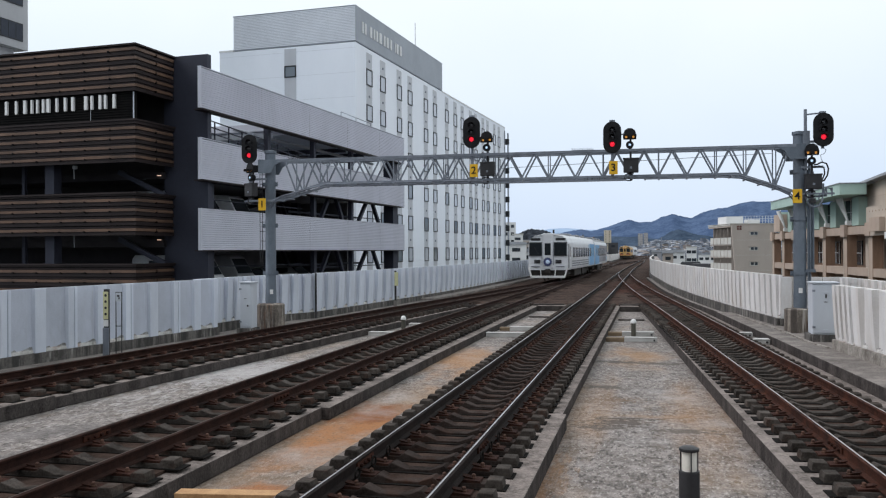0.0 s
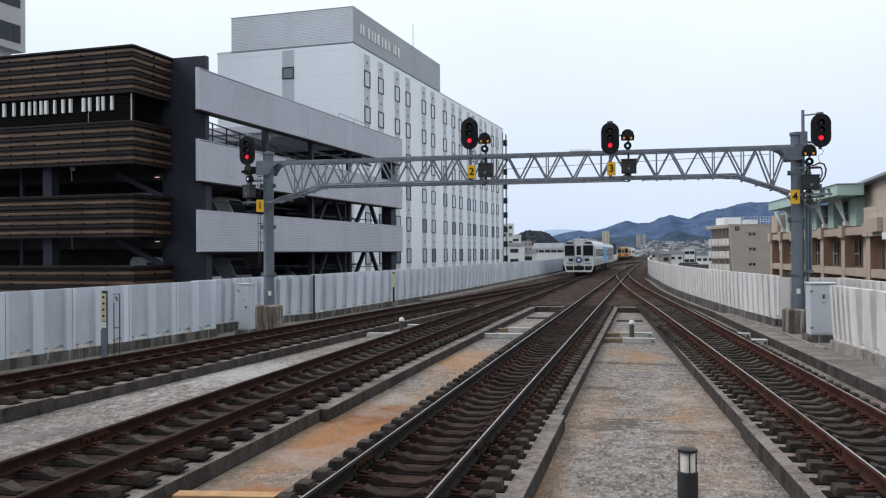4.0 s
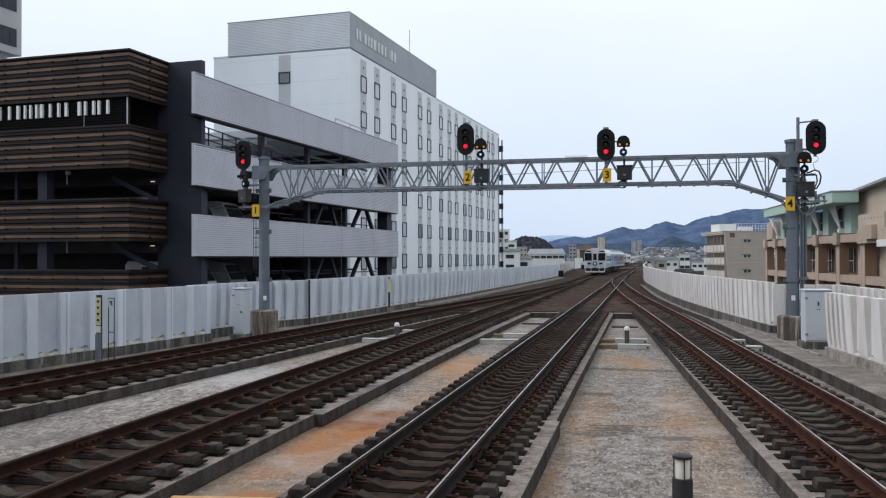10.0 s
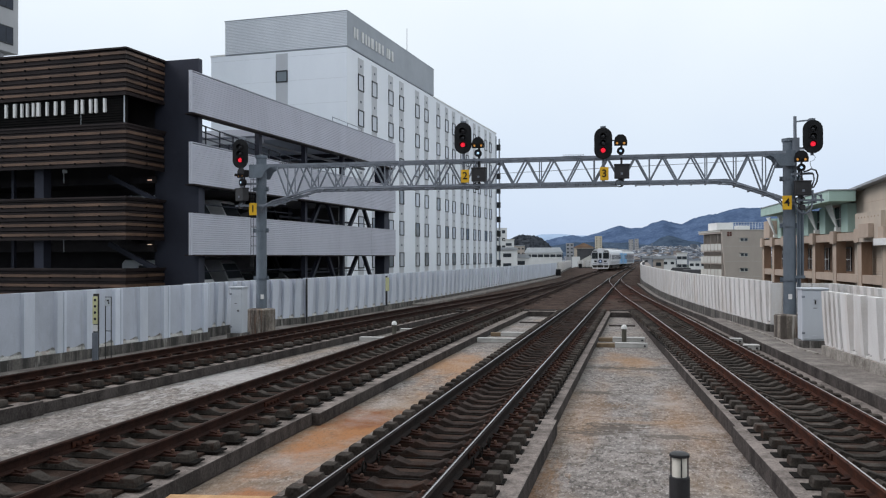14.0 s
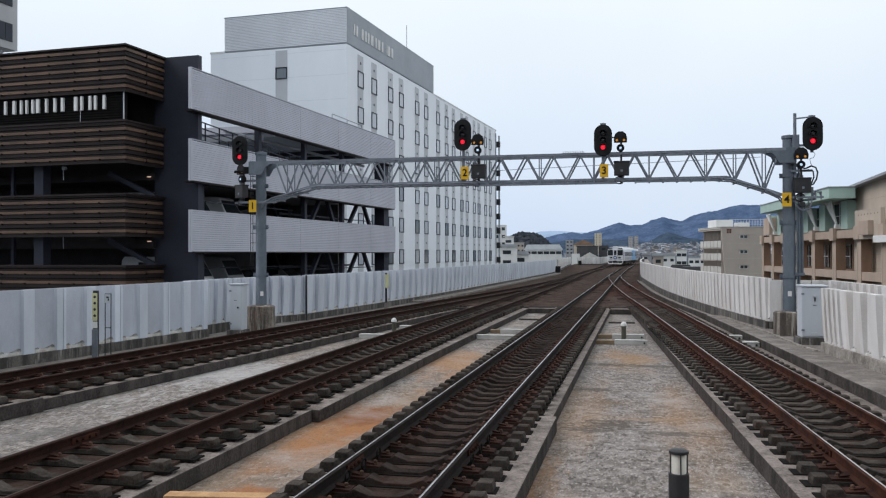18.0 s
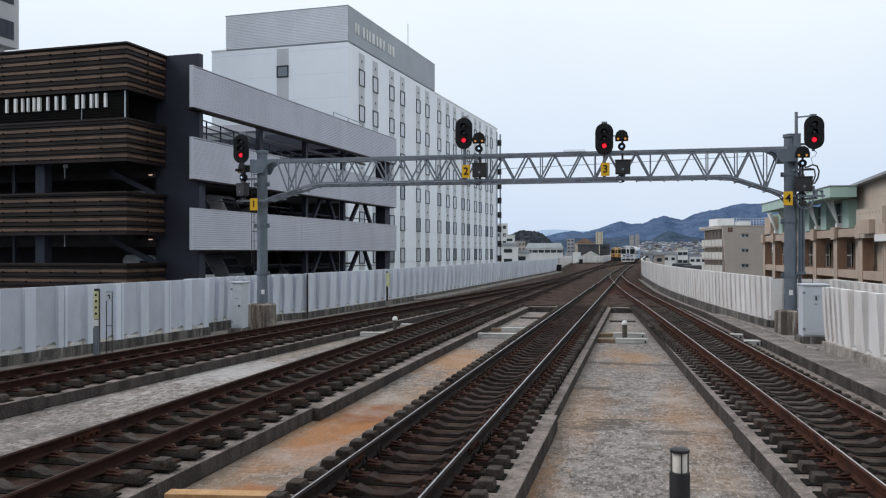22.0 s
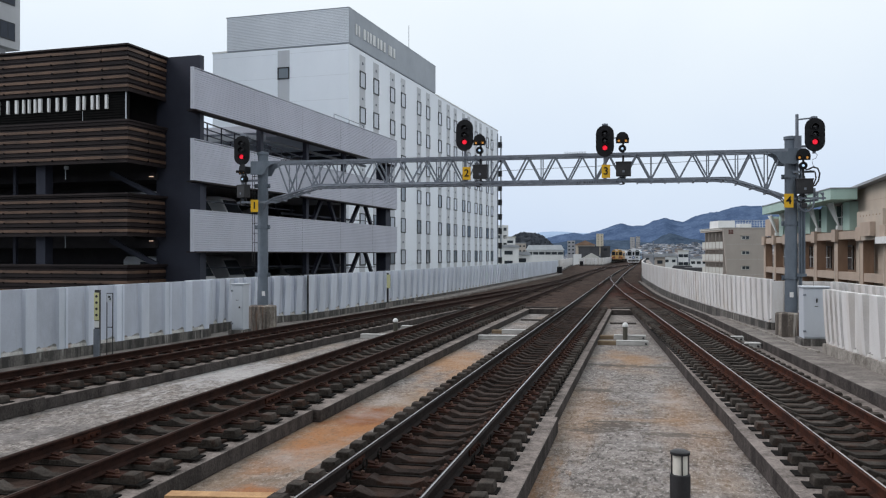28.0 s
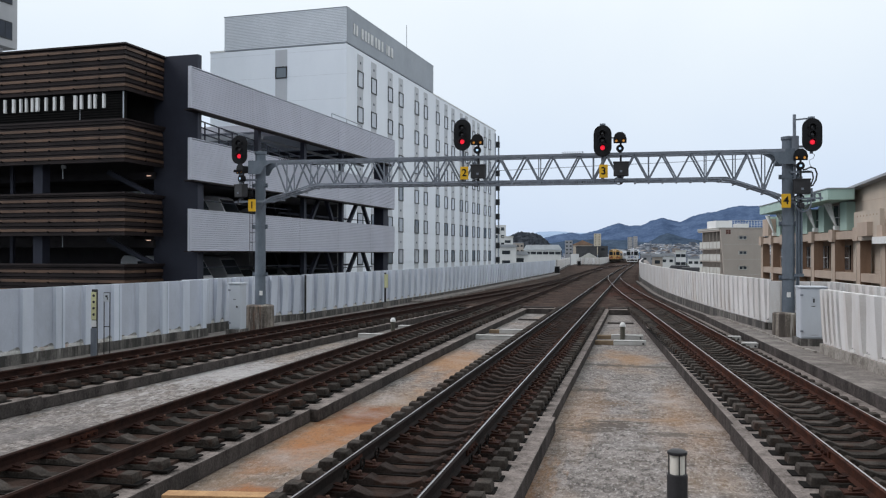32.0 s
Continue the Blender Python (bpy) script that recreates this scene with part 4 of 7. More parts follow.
# brackets that carry the end signals
br = thing("signal_bracket", "grey steel bracket carrying the outermost signal", "bracket", (-11.2, GY, 3.8))
for p, q, w in (((0, -0.1, 0.75), (-0.75, -0.2, 0.75), 0.05), ((0.1, -0.1, 0.06), (-0.9, -0.2, 0.06), 0.05), ((0.5, -0.35, 0.06), (-0.7, -0.35, 0.06), 0.04), ((-0.73, -0.2, 0.04), (-0.73, -0.2, 1.3), 0.06)):
    part("arm", Build().bar(p, q, w, 0.06), GALV, br)
br = thing("signal_bracket", "grey steel bracket carrying the fourth signal", "bracket", (4.38, GY, 3.6))
for p, q, w in (((-0.08, -0.15, 0.06), (0.67, -0.2, 0.12), 0.05), ((0.02, -0.2, 0.9), (0.57, -0.25, 0.9), 0.04), ((0.12, -0.15, 1.6), (0.57, -0.25, 1.6), 0.05), ((0.57, -0.2, 0.1), (0.57, -0.2, 0.45), 0.05)):
    part("arm", Build().bar(p, q, w, 0.06), GALV, br)
cb = thing("signal_cable", "thick grey cables looped below the fourth signal", "cable", (4.4, GY - 0.3, 3.4))
for pts, r, m in (
        ([(0.44, 0, 0.68), (0.56, 0, 0.72), (0.64, 0, 0.86), (0.67, 0, 1.04), (0.62, 0, 1.18), (0.5, 0, 1.22), (0.38, 0, 1.16), (0.3, 0, 1.15)], 0.022, DARKBOX),
        ([(0.4, 0.03, 0.66), (0.52, 0.03, 0.75), (0.58, 0.03, 0.92), (0.56, 0.03, 1.08), (0.44, 0.03, 1.12), (0.3, 0.03, 1.08)], 0.02, DARKBOX),
        ([(0.1, 0.02, 0.34), (0.12, 0.02, 0.16), (0.2, 0.02, 0.05), (0.32, 0.02, 0.0), (0.44, 0.02, 0.05), (0.51, 0.02, 0.18), (0.53, 0.02, 0.36), (0.62, 0.02, 0.52), (0.72, 0.02, 0.5), (0.78, 0.02, 0.36)], 0.024, GALV),
        ([(0.16, 0.0, 0.36), (0.2, 0.0, 0.2), (0.32, 0.0, 0.12), (0.42, 0.0, 0.2), (0.44, 0.0, 0.36)], 0.018, GALV),
        ([(0.56, 0.05, 1.62), (0.62, 0.05, 1.55), (0.58, 0.05, 1.46), (0.48, 0.05, 1.42), (0.5, 0.05, 1.3), (0.56, 0.05, 1.2)], 0.008, GALV)):
    part("cable", Build().pipe(pts, r), m, cb)
part("junction_box", Build().soft(0.2, 0.34, -0.06, 0.06, 0.1, 0.24, 0.02), DARKBOX, cb)
part("clip_bar", Build().box(-0.12, 0.82, -0.02, 0.02, 0.34, 0.39).box(0.6, 0.63, -0.03, 0.03, 0.3, 0.52).box(0.74, 0.77, -0.03, 0.03, 0.3, 0.52), GALV, cb)


# ---------------------------------------------------------------- cabinets and small things beside the tracks
def cabinet(label, x0, x1, y0, y1, z0, z1, foot):
    c = thing("relay_cabinet", label, "cabinet", ((x0 + x1) / 2, (y0 + y1) / 2, z0))
    w, d, h = x1 - x0, y1 - y0, z1 - z0
    part("body", Build().soft(-w / 2, w / 2, -d / 2, d / 2, 0, h, 0.012), CABINET, c)
    part("roof", Build().soft(-w / 2 - 0.03, w / 2 + 0.03, -d / 2 - 0.04, d / 2 + 0.03, h, h + 0.04, 0.012), CABINET, c)
    dr = part("door", Build().soft(-w / 2 + 0.02, w / 2 - 0.02, -d / 2 - 0.018, -d / 2 - 0.001, 0.04, h - 0.03, 0.005), CABINET, c)
    for z in (0.16, h - 0.2):
        part("hinge", Build().box(-w / 2 - 0.01, -w / 2 + 0.06, -d / 2 - 0.035, -d / 2 - 0.017, z, z + 0.05), GALV, dr)
    part("handle", Build().soft(w / 2 - 0.12 if w < 0.6 else -0.01, w / 2 - 0.08 if w < 0.6 else 0.02, -d / 2 - 0.05, -d / 2 - 0.017, h * 0.48 if w < 0.6 else h - 0.36, h * 0.52 if w < 0.6 else h - 0.26, 0.006), DARKBOX, dr)
    part("label_plate", Build().box(-0.04, 0.04, -d / 2 - 0.024, -d / 2 - 0.017, h - 0.46, h - 0.445), DARKBOX, dr)
    part("lifting_eye", Build().box(-0.05, 0.05, -d / 2 - 0.03, -d / 2 - 0.017, 0.1, 0.13).box(-0.05, 0.05, -d / 2 - 0.03, -d / 2 - 0.017, h - 0.24, h - 0.2), CABINET, dr)
    part("foundation", Build().box(-w / 2 - 0.08, w / 2 + 0.05, -d / 2 - 0.06, d / 2 + 0.05, -foot, -0.001), PLINTH, c)
    return c


cabinet("pale grey steel relay cabinet on a concrete base by the barrier", 4.22, 4.82, 22.9, 23.5, 0.14, 1.4, 0.2)
cabinet("narrow pale grey steel cabinet standing before the barrier", -11.42, -11.06, 23.5, 23.9, 0.02, 1.34, 0.3)

mk = thing("marker_post", "black post with a yellow spotted marker beside the barrier", "marker", (-12.12, 18.0, -0.22))
part("post", Build().box(-0.06, 0.06, -0.03, 0.03, 0, 1.62), DARKBOX, mk)
pl = part("plate", Build().soft(-0.06, 0.06, -0.06, -0.03, 0.92, 1.56, 0.005), surf("pale yellow reflector", (0.66, 0.65, 0.38), (0.5, 0.49, 0.28)), mk)
for i in range(4):
    part("spot", Build().turned((0.01, -0.06, 1.04 + i * 0.145), [(0.032, 0), (0.032, 0.006), (0.003, 0.008)], n=14, axis="y"), DARKBOX, pl)
part("tag", Build().box(-0.06, 0.06, -0.05, -0.03, 0.75, 0.9), WHITEPAINT, mk)
part("lower_box", Build().soft(-0.06, 0.08, -0.08, -0.03, 0.05, 0.72, 0.01), GALV, mk)
fr = thing("sign_frame", "slim dark steel frame with a small white plate", "sign frame", (-11.87, 18.1, -0.22))
g = Build()
for u in (-0.075, 0.075):
    g.bar((u, 0, 0), (u, 0, 1.55), 0.016, 0.016)
for z in (0.75, 1.54):
    g.bar((-0.075, 0, z), (0.075, 0, z), 0.016, 0.016)
part("frame", g, DARKBOX, fr)
sp = part("plate", Build().box(-0.07, 0.07, -0.02, -0.006, 1.33, 1.53), CABINET, fr)
part("mark", Build().box(-0.03, 0.03, -0.024, -0.02, 1.44, 1.48).box(0.005, 0.035, -0.024, -0.02, 1.38, 1.435), DARKBOX, sp)
mk = thing("marker_post", "thin dark post with a small yellow marker by the barrier", "marker", (-10.5, 37.0, -0.22))
part("post", Build().box(-0.04, 0.04, -0.03, 0.03, 0, 1.62), DARKBOX, mk)
part("plate", Build().box(-0.03, 0.13, -0.05, -0.03, 0.95, 1.55), bpy.data.materials["pale yellow reflector"], mk)
part("base", Build().box(-0.08, 0.08, -0.07, 0.07, 0, 0.3), CONC, mk)

bol = thing("bollard_light", "dark bollard lamp with an opal glass cylinder and flat cap", "bollard lamp", (0.51, 9.31, -0.5))
part("column", Build().turned((0, 0, 0), [(0.105, 0), (0.105, 0.44), (0.1, 0.455), (0.02, 0.46)], n=28), DARKBOX, bol, smooth=True)
part("glass", Build().turned((0, 0, 0.455), [(0.075, 0), (0.075, 0.2), (0.02, 0.201)], n=28), OPAL, bol, "opal glass cylinder", smooth=True)
for i in range(4):
    a = radians(10 + 90 * i)
    part("rod", Build().bar((0.088 * math.cos(a), 0.088 * math.sin(a), 0.45), (0.088 * math.cos(a), 0.088 * math.sin(a), 0.68), 0.012, 0.012), DARKBOX, bol)
part("cap", Build().turned((0, 0, 0.66), [(0.02, 0), (0.1, 0.0), (0.104, 0.012), (0.1, 0.03), (0.07, 0.045), (0.01, 0.05)], n=28), DARKBOX, bol, smooth=True)


def dome_lamp(x, y, z0, h):
    d = thing("dome_lamp", "short dull olive post lamp with a white dome between the tracks", "lamp", (x, y, z0), group="dome lamps")
    part("post", Build().turned((0, 0, 0), [(0.075, 0), (0.075, h - 0.13), (0.02, h - 0.12)], n=16), GREENPOST, d, smooth=True)
    part("dome", Build().turned((0, 0, h - 0.13), [(0.09, 0), (0.095, 0.04), (0.082, 0.09), (0.05, 0.125), (0.005, 0.135)], n=18), WHITEPAINT, d, smooth=True)


dome_lamp(-0.14, 28.0, -0.5, 0.57)
dome_lamp(-7.95, 29.0, -0.5, 0.51)


def duct(label, x0, x1, y, w=0.24, timber=0.0, tilt=0.0, z=-0.5, h=0.12):
    d = thing("cable_duct", label, "cable duct", (x0, y, z), tilt, group="cable ducts between the tracks")
    L = x1 - x0
    part("duct", Build().soft(timber, L, -w / 2, w / 2, 0, h, 0.012), CONC2, d)
    part("lid", Build().soft(timber, L, -w / 2 - 0.01, w / 2 + 0.01, h, h + 0.025, 0.006), CONC2, d)
    if timber:
        part("timber", Build().soft(0, timber - 0.01, -w / 2, w / 2, 0, h, 0.01), TIMBER2, d, "stained timber end")
    part("bolt_cap", Build().turned((L - 0.08, -w / 2, h * 0.5), [(0.03, 0), (0.03, 0.02), (0.004, 0.022)], n=10, axis="y"), DARKBOX, d)


CONC2 = surf("pale duct concrete", (0.56, 0.55, 0.54), (0.40, 0.39, 0.38), 3, 0.85, bump=0.3)
TIMBER2 = surf("stained brown board", (0.26, 0.19, 0.12), (0.15, 0.105, 0.07), 4, 0.85, bump=0.3)
duct("pale concrete cable duct with a timber end across the deck", -0.95, 0.55, 26.6, timber=0.55)
duct("pale concrete cable duct with a timber end across the deck", -0.95, 0.5, 28.4, timber=0.45)
duct("pale concrete cable duct across the deck between two tracks", -4.75, -3.5, 27.4)
duct("short pale concrete duct beside the track bed", -4.65, -3.45, 29.6, timber=0.35)
duct("pale concrete cable duct across the deck by the outer tracks", -8.55, -7.4, 27.0)
duct("pale concrete duct behind a dome lamp", -8.1, -7.0, 30.4)
duct("small pale concrete cable box beside the side track", 2.86, 3.2, 26.2, 0.3, z=-0.254, h=0.1)
duct("small pale concrete cable box beside the side track", 3.0, 3.4, 24.3, 0.34, z=-0.254, h=0.11)
# beams that close the deck before the ballast
for x0, x1, y in ((-4.75, -3.3, 40.0), (-0.85, 0.1, 40.2), (-8.2, -7.0, 38.6)):
    solid("deck_beam", Build().soft(x0, x1, y, y + 0.25, -0.5, -0.2, 0.02), KERB, "dark concrete cross beam at the edge of the ballast", "beam", kind="structure")
for x0, x1, y in ((-0.75, 0.25, 34.5), (-4.4, -3.4, 35.5)):
    solid("deck_beam", Build().soft(x0, x1, y, y + 0.12, -0.5, -0.44, 0.01), KERB, "low dark concrete rib across the deck", "beam", kind="structure")
pk = thing("plank", "raw timber plank lying on the deck between two tracks", "plank", (-4.9, 8.55, -0.5), 8)
part("board", Build().soft(0, 1.15, -0.1, 0.1, 0.1, 0.15, 0.006), TIMBER, pk)
part("batten", Build().soft(0.1, 0.2, -0.1, 0.1, 0, 0.1, 0.006), TIMBER, pk)
part("batten", Build().soft(0.95, 1.05, -0.1, 0.1, 0, 0.1, 0.006), TIMBER, pk)


# joint bars on the near rails
def joint(line, side, y):
    j = thing("rail_joint", "rusty bolted joint bar on the rail", "rail joint", (line(y) + side * (GAUGE + 0.065) / 2, y, -0.155), -math.degrees(math.atan(line(y + 0.5) - line(y - 0.5))), group="rail joints")
    for s in (-1, 1):
        b = part("joint_bar", Build().soft(s * 0.02 - 0.012, s * 0.02 + 0.012, -0.28, 0.28, 0.035, 0.11, 0.004), RUST, j)
        for k in range(4):
            part("bolt", Build().turned((0, 0, 0), [(0.02, 0), (0.02, 0.035), (0.003, 0.036)], n=6, axis="x"), RUSTCLIP, b, at=Matrix.Translation((s * 0.03, -0.2 + 0.13 * k, 0.072)) @ Matrix.Diagonal((s, 1, 1, 1)))
    for k, dy in enumerate((-0.55, 0.0, 0.55) if line is MAIN_RIGHT else ()):
        w = Build().pipe([(0.12, dy + 0.07 * math.cos(radians(30 * i)), 0.07 + 0.06 * math.sin(radians(30 * i))) for i in range(13)], 0.011, n=5)
        part("bond_wire", w, PADDARK, j)


joint(MAIN_RIGHT, -1, 9.2)
joint(MAIN_RIGHT, 1, 10.2)
joint(TRACK_D, -1, 11.0)
joint(MAIN_LEFT, -1, 9.8)
joint(MAIN_LEFT, 1, 13.0)


# ---------------------------------------------------------------- hotel
HOTELWHITE = surf("white cladding", (0.88, 0.915, 0.975), (0.81, 0.845, 0.91), 0.25, 0.7, bump=0.03, grain=14, streak=0.8)
HOTELGREY = surf("grey metal louvre", (0.34, 0.365, 0.405), (0.285, 0.31, 0.345), 0.4, 0.5, 0.2, 0.05, 20)
HOTELPALE = surf("pale metal louvre", (0.78, 0.81, 0.86), (0.70, 0.73, 0.78), 0.4, 0.5, 0.2, 0.05, 20)
STRIPGREY = surf("grey recessed strip", (0.56, 0.575, 0.615), (0.49, 0.505, 0.54), 0.6, 0.7, bump=0.03, streak=0.8)
FRAMEDARK = surf("dark window frame", (0.035, 0.037, 0.04), (0.022, 0.023, 0.025), 4, 0.5, 0.3)
PANE = glass("blue grey window pane", (0.16, 0.19, 0.22), 0.08)
PANEDARK = glass("dark window pane", (0.035, 0.042, 0.05), 0.06)
CURTAIN = glass("pane with pale curtain", (0.50, 0.53, 0.59), 0.12)

up = (0, 0, 8)
hot = thing("hotel", "tall white hotel with grey crown and rows of narrow windows", "hotel", (-22.32, 67.02, -8), -4.9)
g = Build()
g.box(-12.6, 0, 0, 52.0, -8, 19.35)
wall = part("wall", g, HOTELWHITE, hot, at=up)
g = Build()
for i in range(22):
    z = 19.5 + i * 0.128
    g.box(-11.24, 0.02, -0.02, 23.26, z, z + 0.095)
g.box(-11.2, -0.02, 0.02, 23.22, 19.4, 22.3, 1)
g.box(0.022, 0.04, 0.0, 23.24, 19.45, 22.3, 1)
crown = part("crown", g, [HOTELPALE, HOTELGREY], hot, "grey slatted metal crown", at=up)
part("coping", Build().box(-11.28, 0.05, -0.05, 23.3, 22.3, 22.36), HOTELGREY, hot, at=up)
part("parapet", Build().box(-12.64, -11.26, -0.04, 0.3, 19.35, 19.5).box(-0.3, 0.04, 23.3, 52.04, 19.3, 19.42), WHITEPAINT, hot, at=up)
part("antenna", Build().tube((-0.8, 17.0, 22.3), (-0.8, 17.0, 25.2), 0.03, n=6), GALV, hot, at=up)
# brand sign as plain upright shapes
SIGNPALE = surf("pale sign metal", (0.72, 0.72, 0.72), (0.6, 0.6, 0.6), 3, 0.5)
s = 1.3
for w in (0.45, 0.55, 0, 0.7, 0.5, 0.6, 0.95, 0.6, 0.8, 0.6, 0, 0.3, 0.75, 0.75):
    if w:
        part("sign_shape", Build().box(0.04, 0.1, s, s + w * 0.6, 20.4, 21.3), SIGNPALE, hot, at=up)
    s += w + 0.1 if w else 0.5
COLS = (2.91, 6.02, 10.14, 13.07, 17.79, 20.73, 24.89, 28.09, 30.9, 34.4, 36.8, 40.16, 42.5, 45.96, 48.5)
ROWS = (16.25, 13.25, 10.27, 7.27, 4.28, 1.28, -1.72)
for c in COLS:
    part("strip", Build().box(0.001, 0.012, c - 0.62, c + 0.62, -6, 19.0), STRIPGREY, hot, at=up)
for r, z in enumerate(ROWS):
    for i, c in enumerate(COLS):
        w = part("window", Build().box(0.0, 0.07, c - 0.62, c - 0.53, z, z + 1.4).box(0.0, 0.07, c + 0.53, c + 0.62, z, z + 1.4).box(0.0, 0.07, c - 0.53, c + 0.53, z, z + 0.09).box(0.0, 0.07, c - 0.53, c + 0.53, z + 1.31, z + 1.4), FRAMEDARK, hot, at=up)
        part("pane", Build().box(0.013, 0.022, c - 0.53, c + 0.53, z + 0.09, z + 1.31), CURTAIN if r < 3 or (i + 2 * r) % 3 else PANE, w)
        part("vent", Build().box(0.012, 0.06, c - 0.1, c + 0.1, z + 2.0, z + 2.18), GALV, w)
# front strip with its one window
part("strip", Build().box(-6.42, -5.33, -0.012, -0.001, -6, 19.2), STRIPGREY, hot, at=up)
w = part("window", Build().box(-6.42, -5.33, -0.06, -0.012, 16.8, 16.9).box(-6.42, -5.33, -0.06, -0.012, 17.7, 17.8).box(-6.42, -6.32, -0.06, -0.012, 16.9, 17.7).box(-5.43, -5.33, -0.06, -0.012, 16.9, 17.7), FRAMEDARK, hot, at=up)
part("pane", Build().box(-6.32, -5.43, -0.03, -0.013, 16.9, 17.7), PANE, w)
g = Build()
g.box(0.02, 0.12, 51.55, 51.75, -8, 18.9).box(0.32, 0.5, 52.0, 52.25, -8, 18.6)
part("duct_riser", g, HOTELGREY, hot, "grey service riser at the end wall", at=up)
for i in range(13):
    part("riser_box", Build().box(0.0, 0.55, 51.95, 52.3, -7 + 2 * i, -6.2 + 2 * i), FRAMEDARK, hot, at=up)
for i in range(9):
    z = 2.9 + i * 2.0
    part("joint_line", Build().box(-12.61, -6.5, -0.004, 0, z, z + 0.012).box(-5.3, 0, -0.004, 0, z, z + 0.012), STRIPGREY, hot, at=up)

# ---------------------------------------------------------------- car park
DARKSTEEL = surf("dark blue grey cladding", (0.038, 0.041, 0.060), (0.027, 0.029, 0.043), 0.5, 0.6, 0.1, 0.05, 20, spec=0.25)
INSIDE = surf("dark concrete soffit", (0.22, 0.22, 0.23), (0.14, 0.14, 0.15), 0.6, 0.9, spec=0.1)
# inner surfaces behind the slats, with deep shade put into the colour
DIMWALL = surf("inner wall darkened as shade", (0.055, 0.051, 0.054), (0.038, 0.035, 0.038), 1, 0.9, spec=0.05)
COPPER = surf("copper brown slat", (0.162, 0.094, 0.062), (0.074, 0.044, 0.031), 0.7, 0.55, 0.1, 0.05, 30, rand=0.15)
SLATGREY = surf("dark grey slat", (0.037, 0.0265, 0.0265), (0.021, 0.0158, 0.016), 0.7, 0.6, 0.1, 0.05, 30, spec=0.2)
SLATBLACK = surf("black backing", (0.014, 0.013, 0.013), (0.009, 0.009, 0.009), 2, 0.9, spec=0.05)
CORRUG = surf("pale grey corrugated sheet", (0.585, 0.595, 0.67), (0.51, 0.52, 0.588), 0.5, 0.55, 0.1, 0.03, 20, streak=0.6)

cp = thing("car_park", "dark multi-storey car park with copper-brown slats and pale corrugated parapets", "car park", (-18.0, 33.15, -8), -4.9)
BX, BY = -2.09, -1.37
# top deck made paler than the lower floors to bounce light upwards
BALCONYDECK = surf("pale deck concrete", (0.52, 0.53, 0.55), (0.42, 0.43, 0.45), 0.7, 0.85, bump=0.1)
# dark stair block, columns and slabs
part("stair_block", Build().box(-2.5, -0.3, 1.21, 1.5, -8, 10.88).box(-1.0, -0.5, 1.501, 2.0, -8, 7.0), DARKSTEEL, cp, at=up)
for y, w_ in ((7.15, 0.3), (12.3, 0.3), (17.5, 0.3)):
    part("column", Build().box(-0.82, -0.58, y - w_ / 2, y + w_ / 2, -8, 8.5), DARKSTEEL, cp, at=up)
part("column", Build().box(-1.1, -0.4, 24.0, 24.9, -8, 8.4), DARKSTEEL, cp, at=up)
for x, y in ((-7.5, 6.95), (-7.5, 12.2), (-7.5, 17.45), (-7.5, 23.4)):
    part("column", Build().box(x - 0.25, x + 0.25, y - 0.25, y + 0.25, -8, 8.5), DARKSTEEL, cp, at=up)
for z in (-0.3, 2.7, 5.7):
    part("floor_slab", Build().box(-22, -0.3, 3.5, 24.8, z, z + 0.3), INSIDE if z < 5 else BALCONYDECK, cp, at=up)
    part("edge_beam", Build().box(-0.98, -0.6, 2.2, 23.3, z - 0.35, z - 0.002), DARKSTEEL, cp, at=up)
    # slab behind the slats takes the shade-dark inner colour
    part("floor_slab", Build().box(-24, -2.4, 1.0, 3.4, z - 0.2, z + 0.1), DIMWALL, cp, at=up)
# roof soffit: bounced sky light put into a lighter, bluer colour
SLATE = surf("soffit lightened for sky bounce", (0.46, 0.51, 0.60), (0.39, 0.435, 0.52), 0.5, 0.7, bump=0.05)
part("roof_slab", Build().box(-24, -2.3, -1.0, 3.4, 10.3, 10.6), INSIDE, cp, at=up)
roof = part("roof_slab", Build().box(-16, -0.5, 8.4, 24.8, 8.62, 8.85), SLATE, cp, at=up)
part("fascia", Build().box(-16, -0.52, 8.2, 8.39, 8.5, 8.86).box(-9, -1.02, 9.4, 9.55, 8.45, 8.61), CORRUG, roof)
for y in (17.5, 20.3, 23.2):
    part("roof_beam", Build().box(-15.9, -1.02, y - 0.12, y + 0.12, 8.38, 8.61), DARKSTEEL, roof)
part("ramp", Build().add([(-9, 3.5, 2.9), (-4, 3.5, 2.9), (-4, 16, 5.75), (-9, 16, 5.75), (-9, 3.5, 2.6), (-4, 3.5, 2.6), (-4, 16, 5.5), (-9, 16, 5.5)], [(0, 1, 2, 3), (4, 5, 6, 7), (0, 1, 5, 4), (1, 2, 6, 5), (2, 3, 7, 6), (3, 0, 4, 7)]), INSIDE, cp, at=up)
# walls added inside to block sight lines and keep the floors dark
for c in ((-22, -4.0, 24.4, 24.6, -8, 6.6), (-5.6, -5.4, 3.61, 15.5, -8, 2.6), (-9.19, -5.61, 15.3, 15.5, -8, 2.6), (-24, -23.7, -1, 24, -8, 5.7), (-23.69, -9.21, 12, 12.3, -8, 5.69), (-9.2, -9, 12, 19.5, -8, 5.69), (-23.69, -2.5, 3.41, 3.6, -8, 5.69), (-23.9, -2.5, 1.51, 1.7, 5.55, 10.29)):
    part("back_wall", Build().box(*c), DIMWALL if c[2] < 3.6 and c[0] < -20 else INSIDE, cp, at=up)
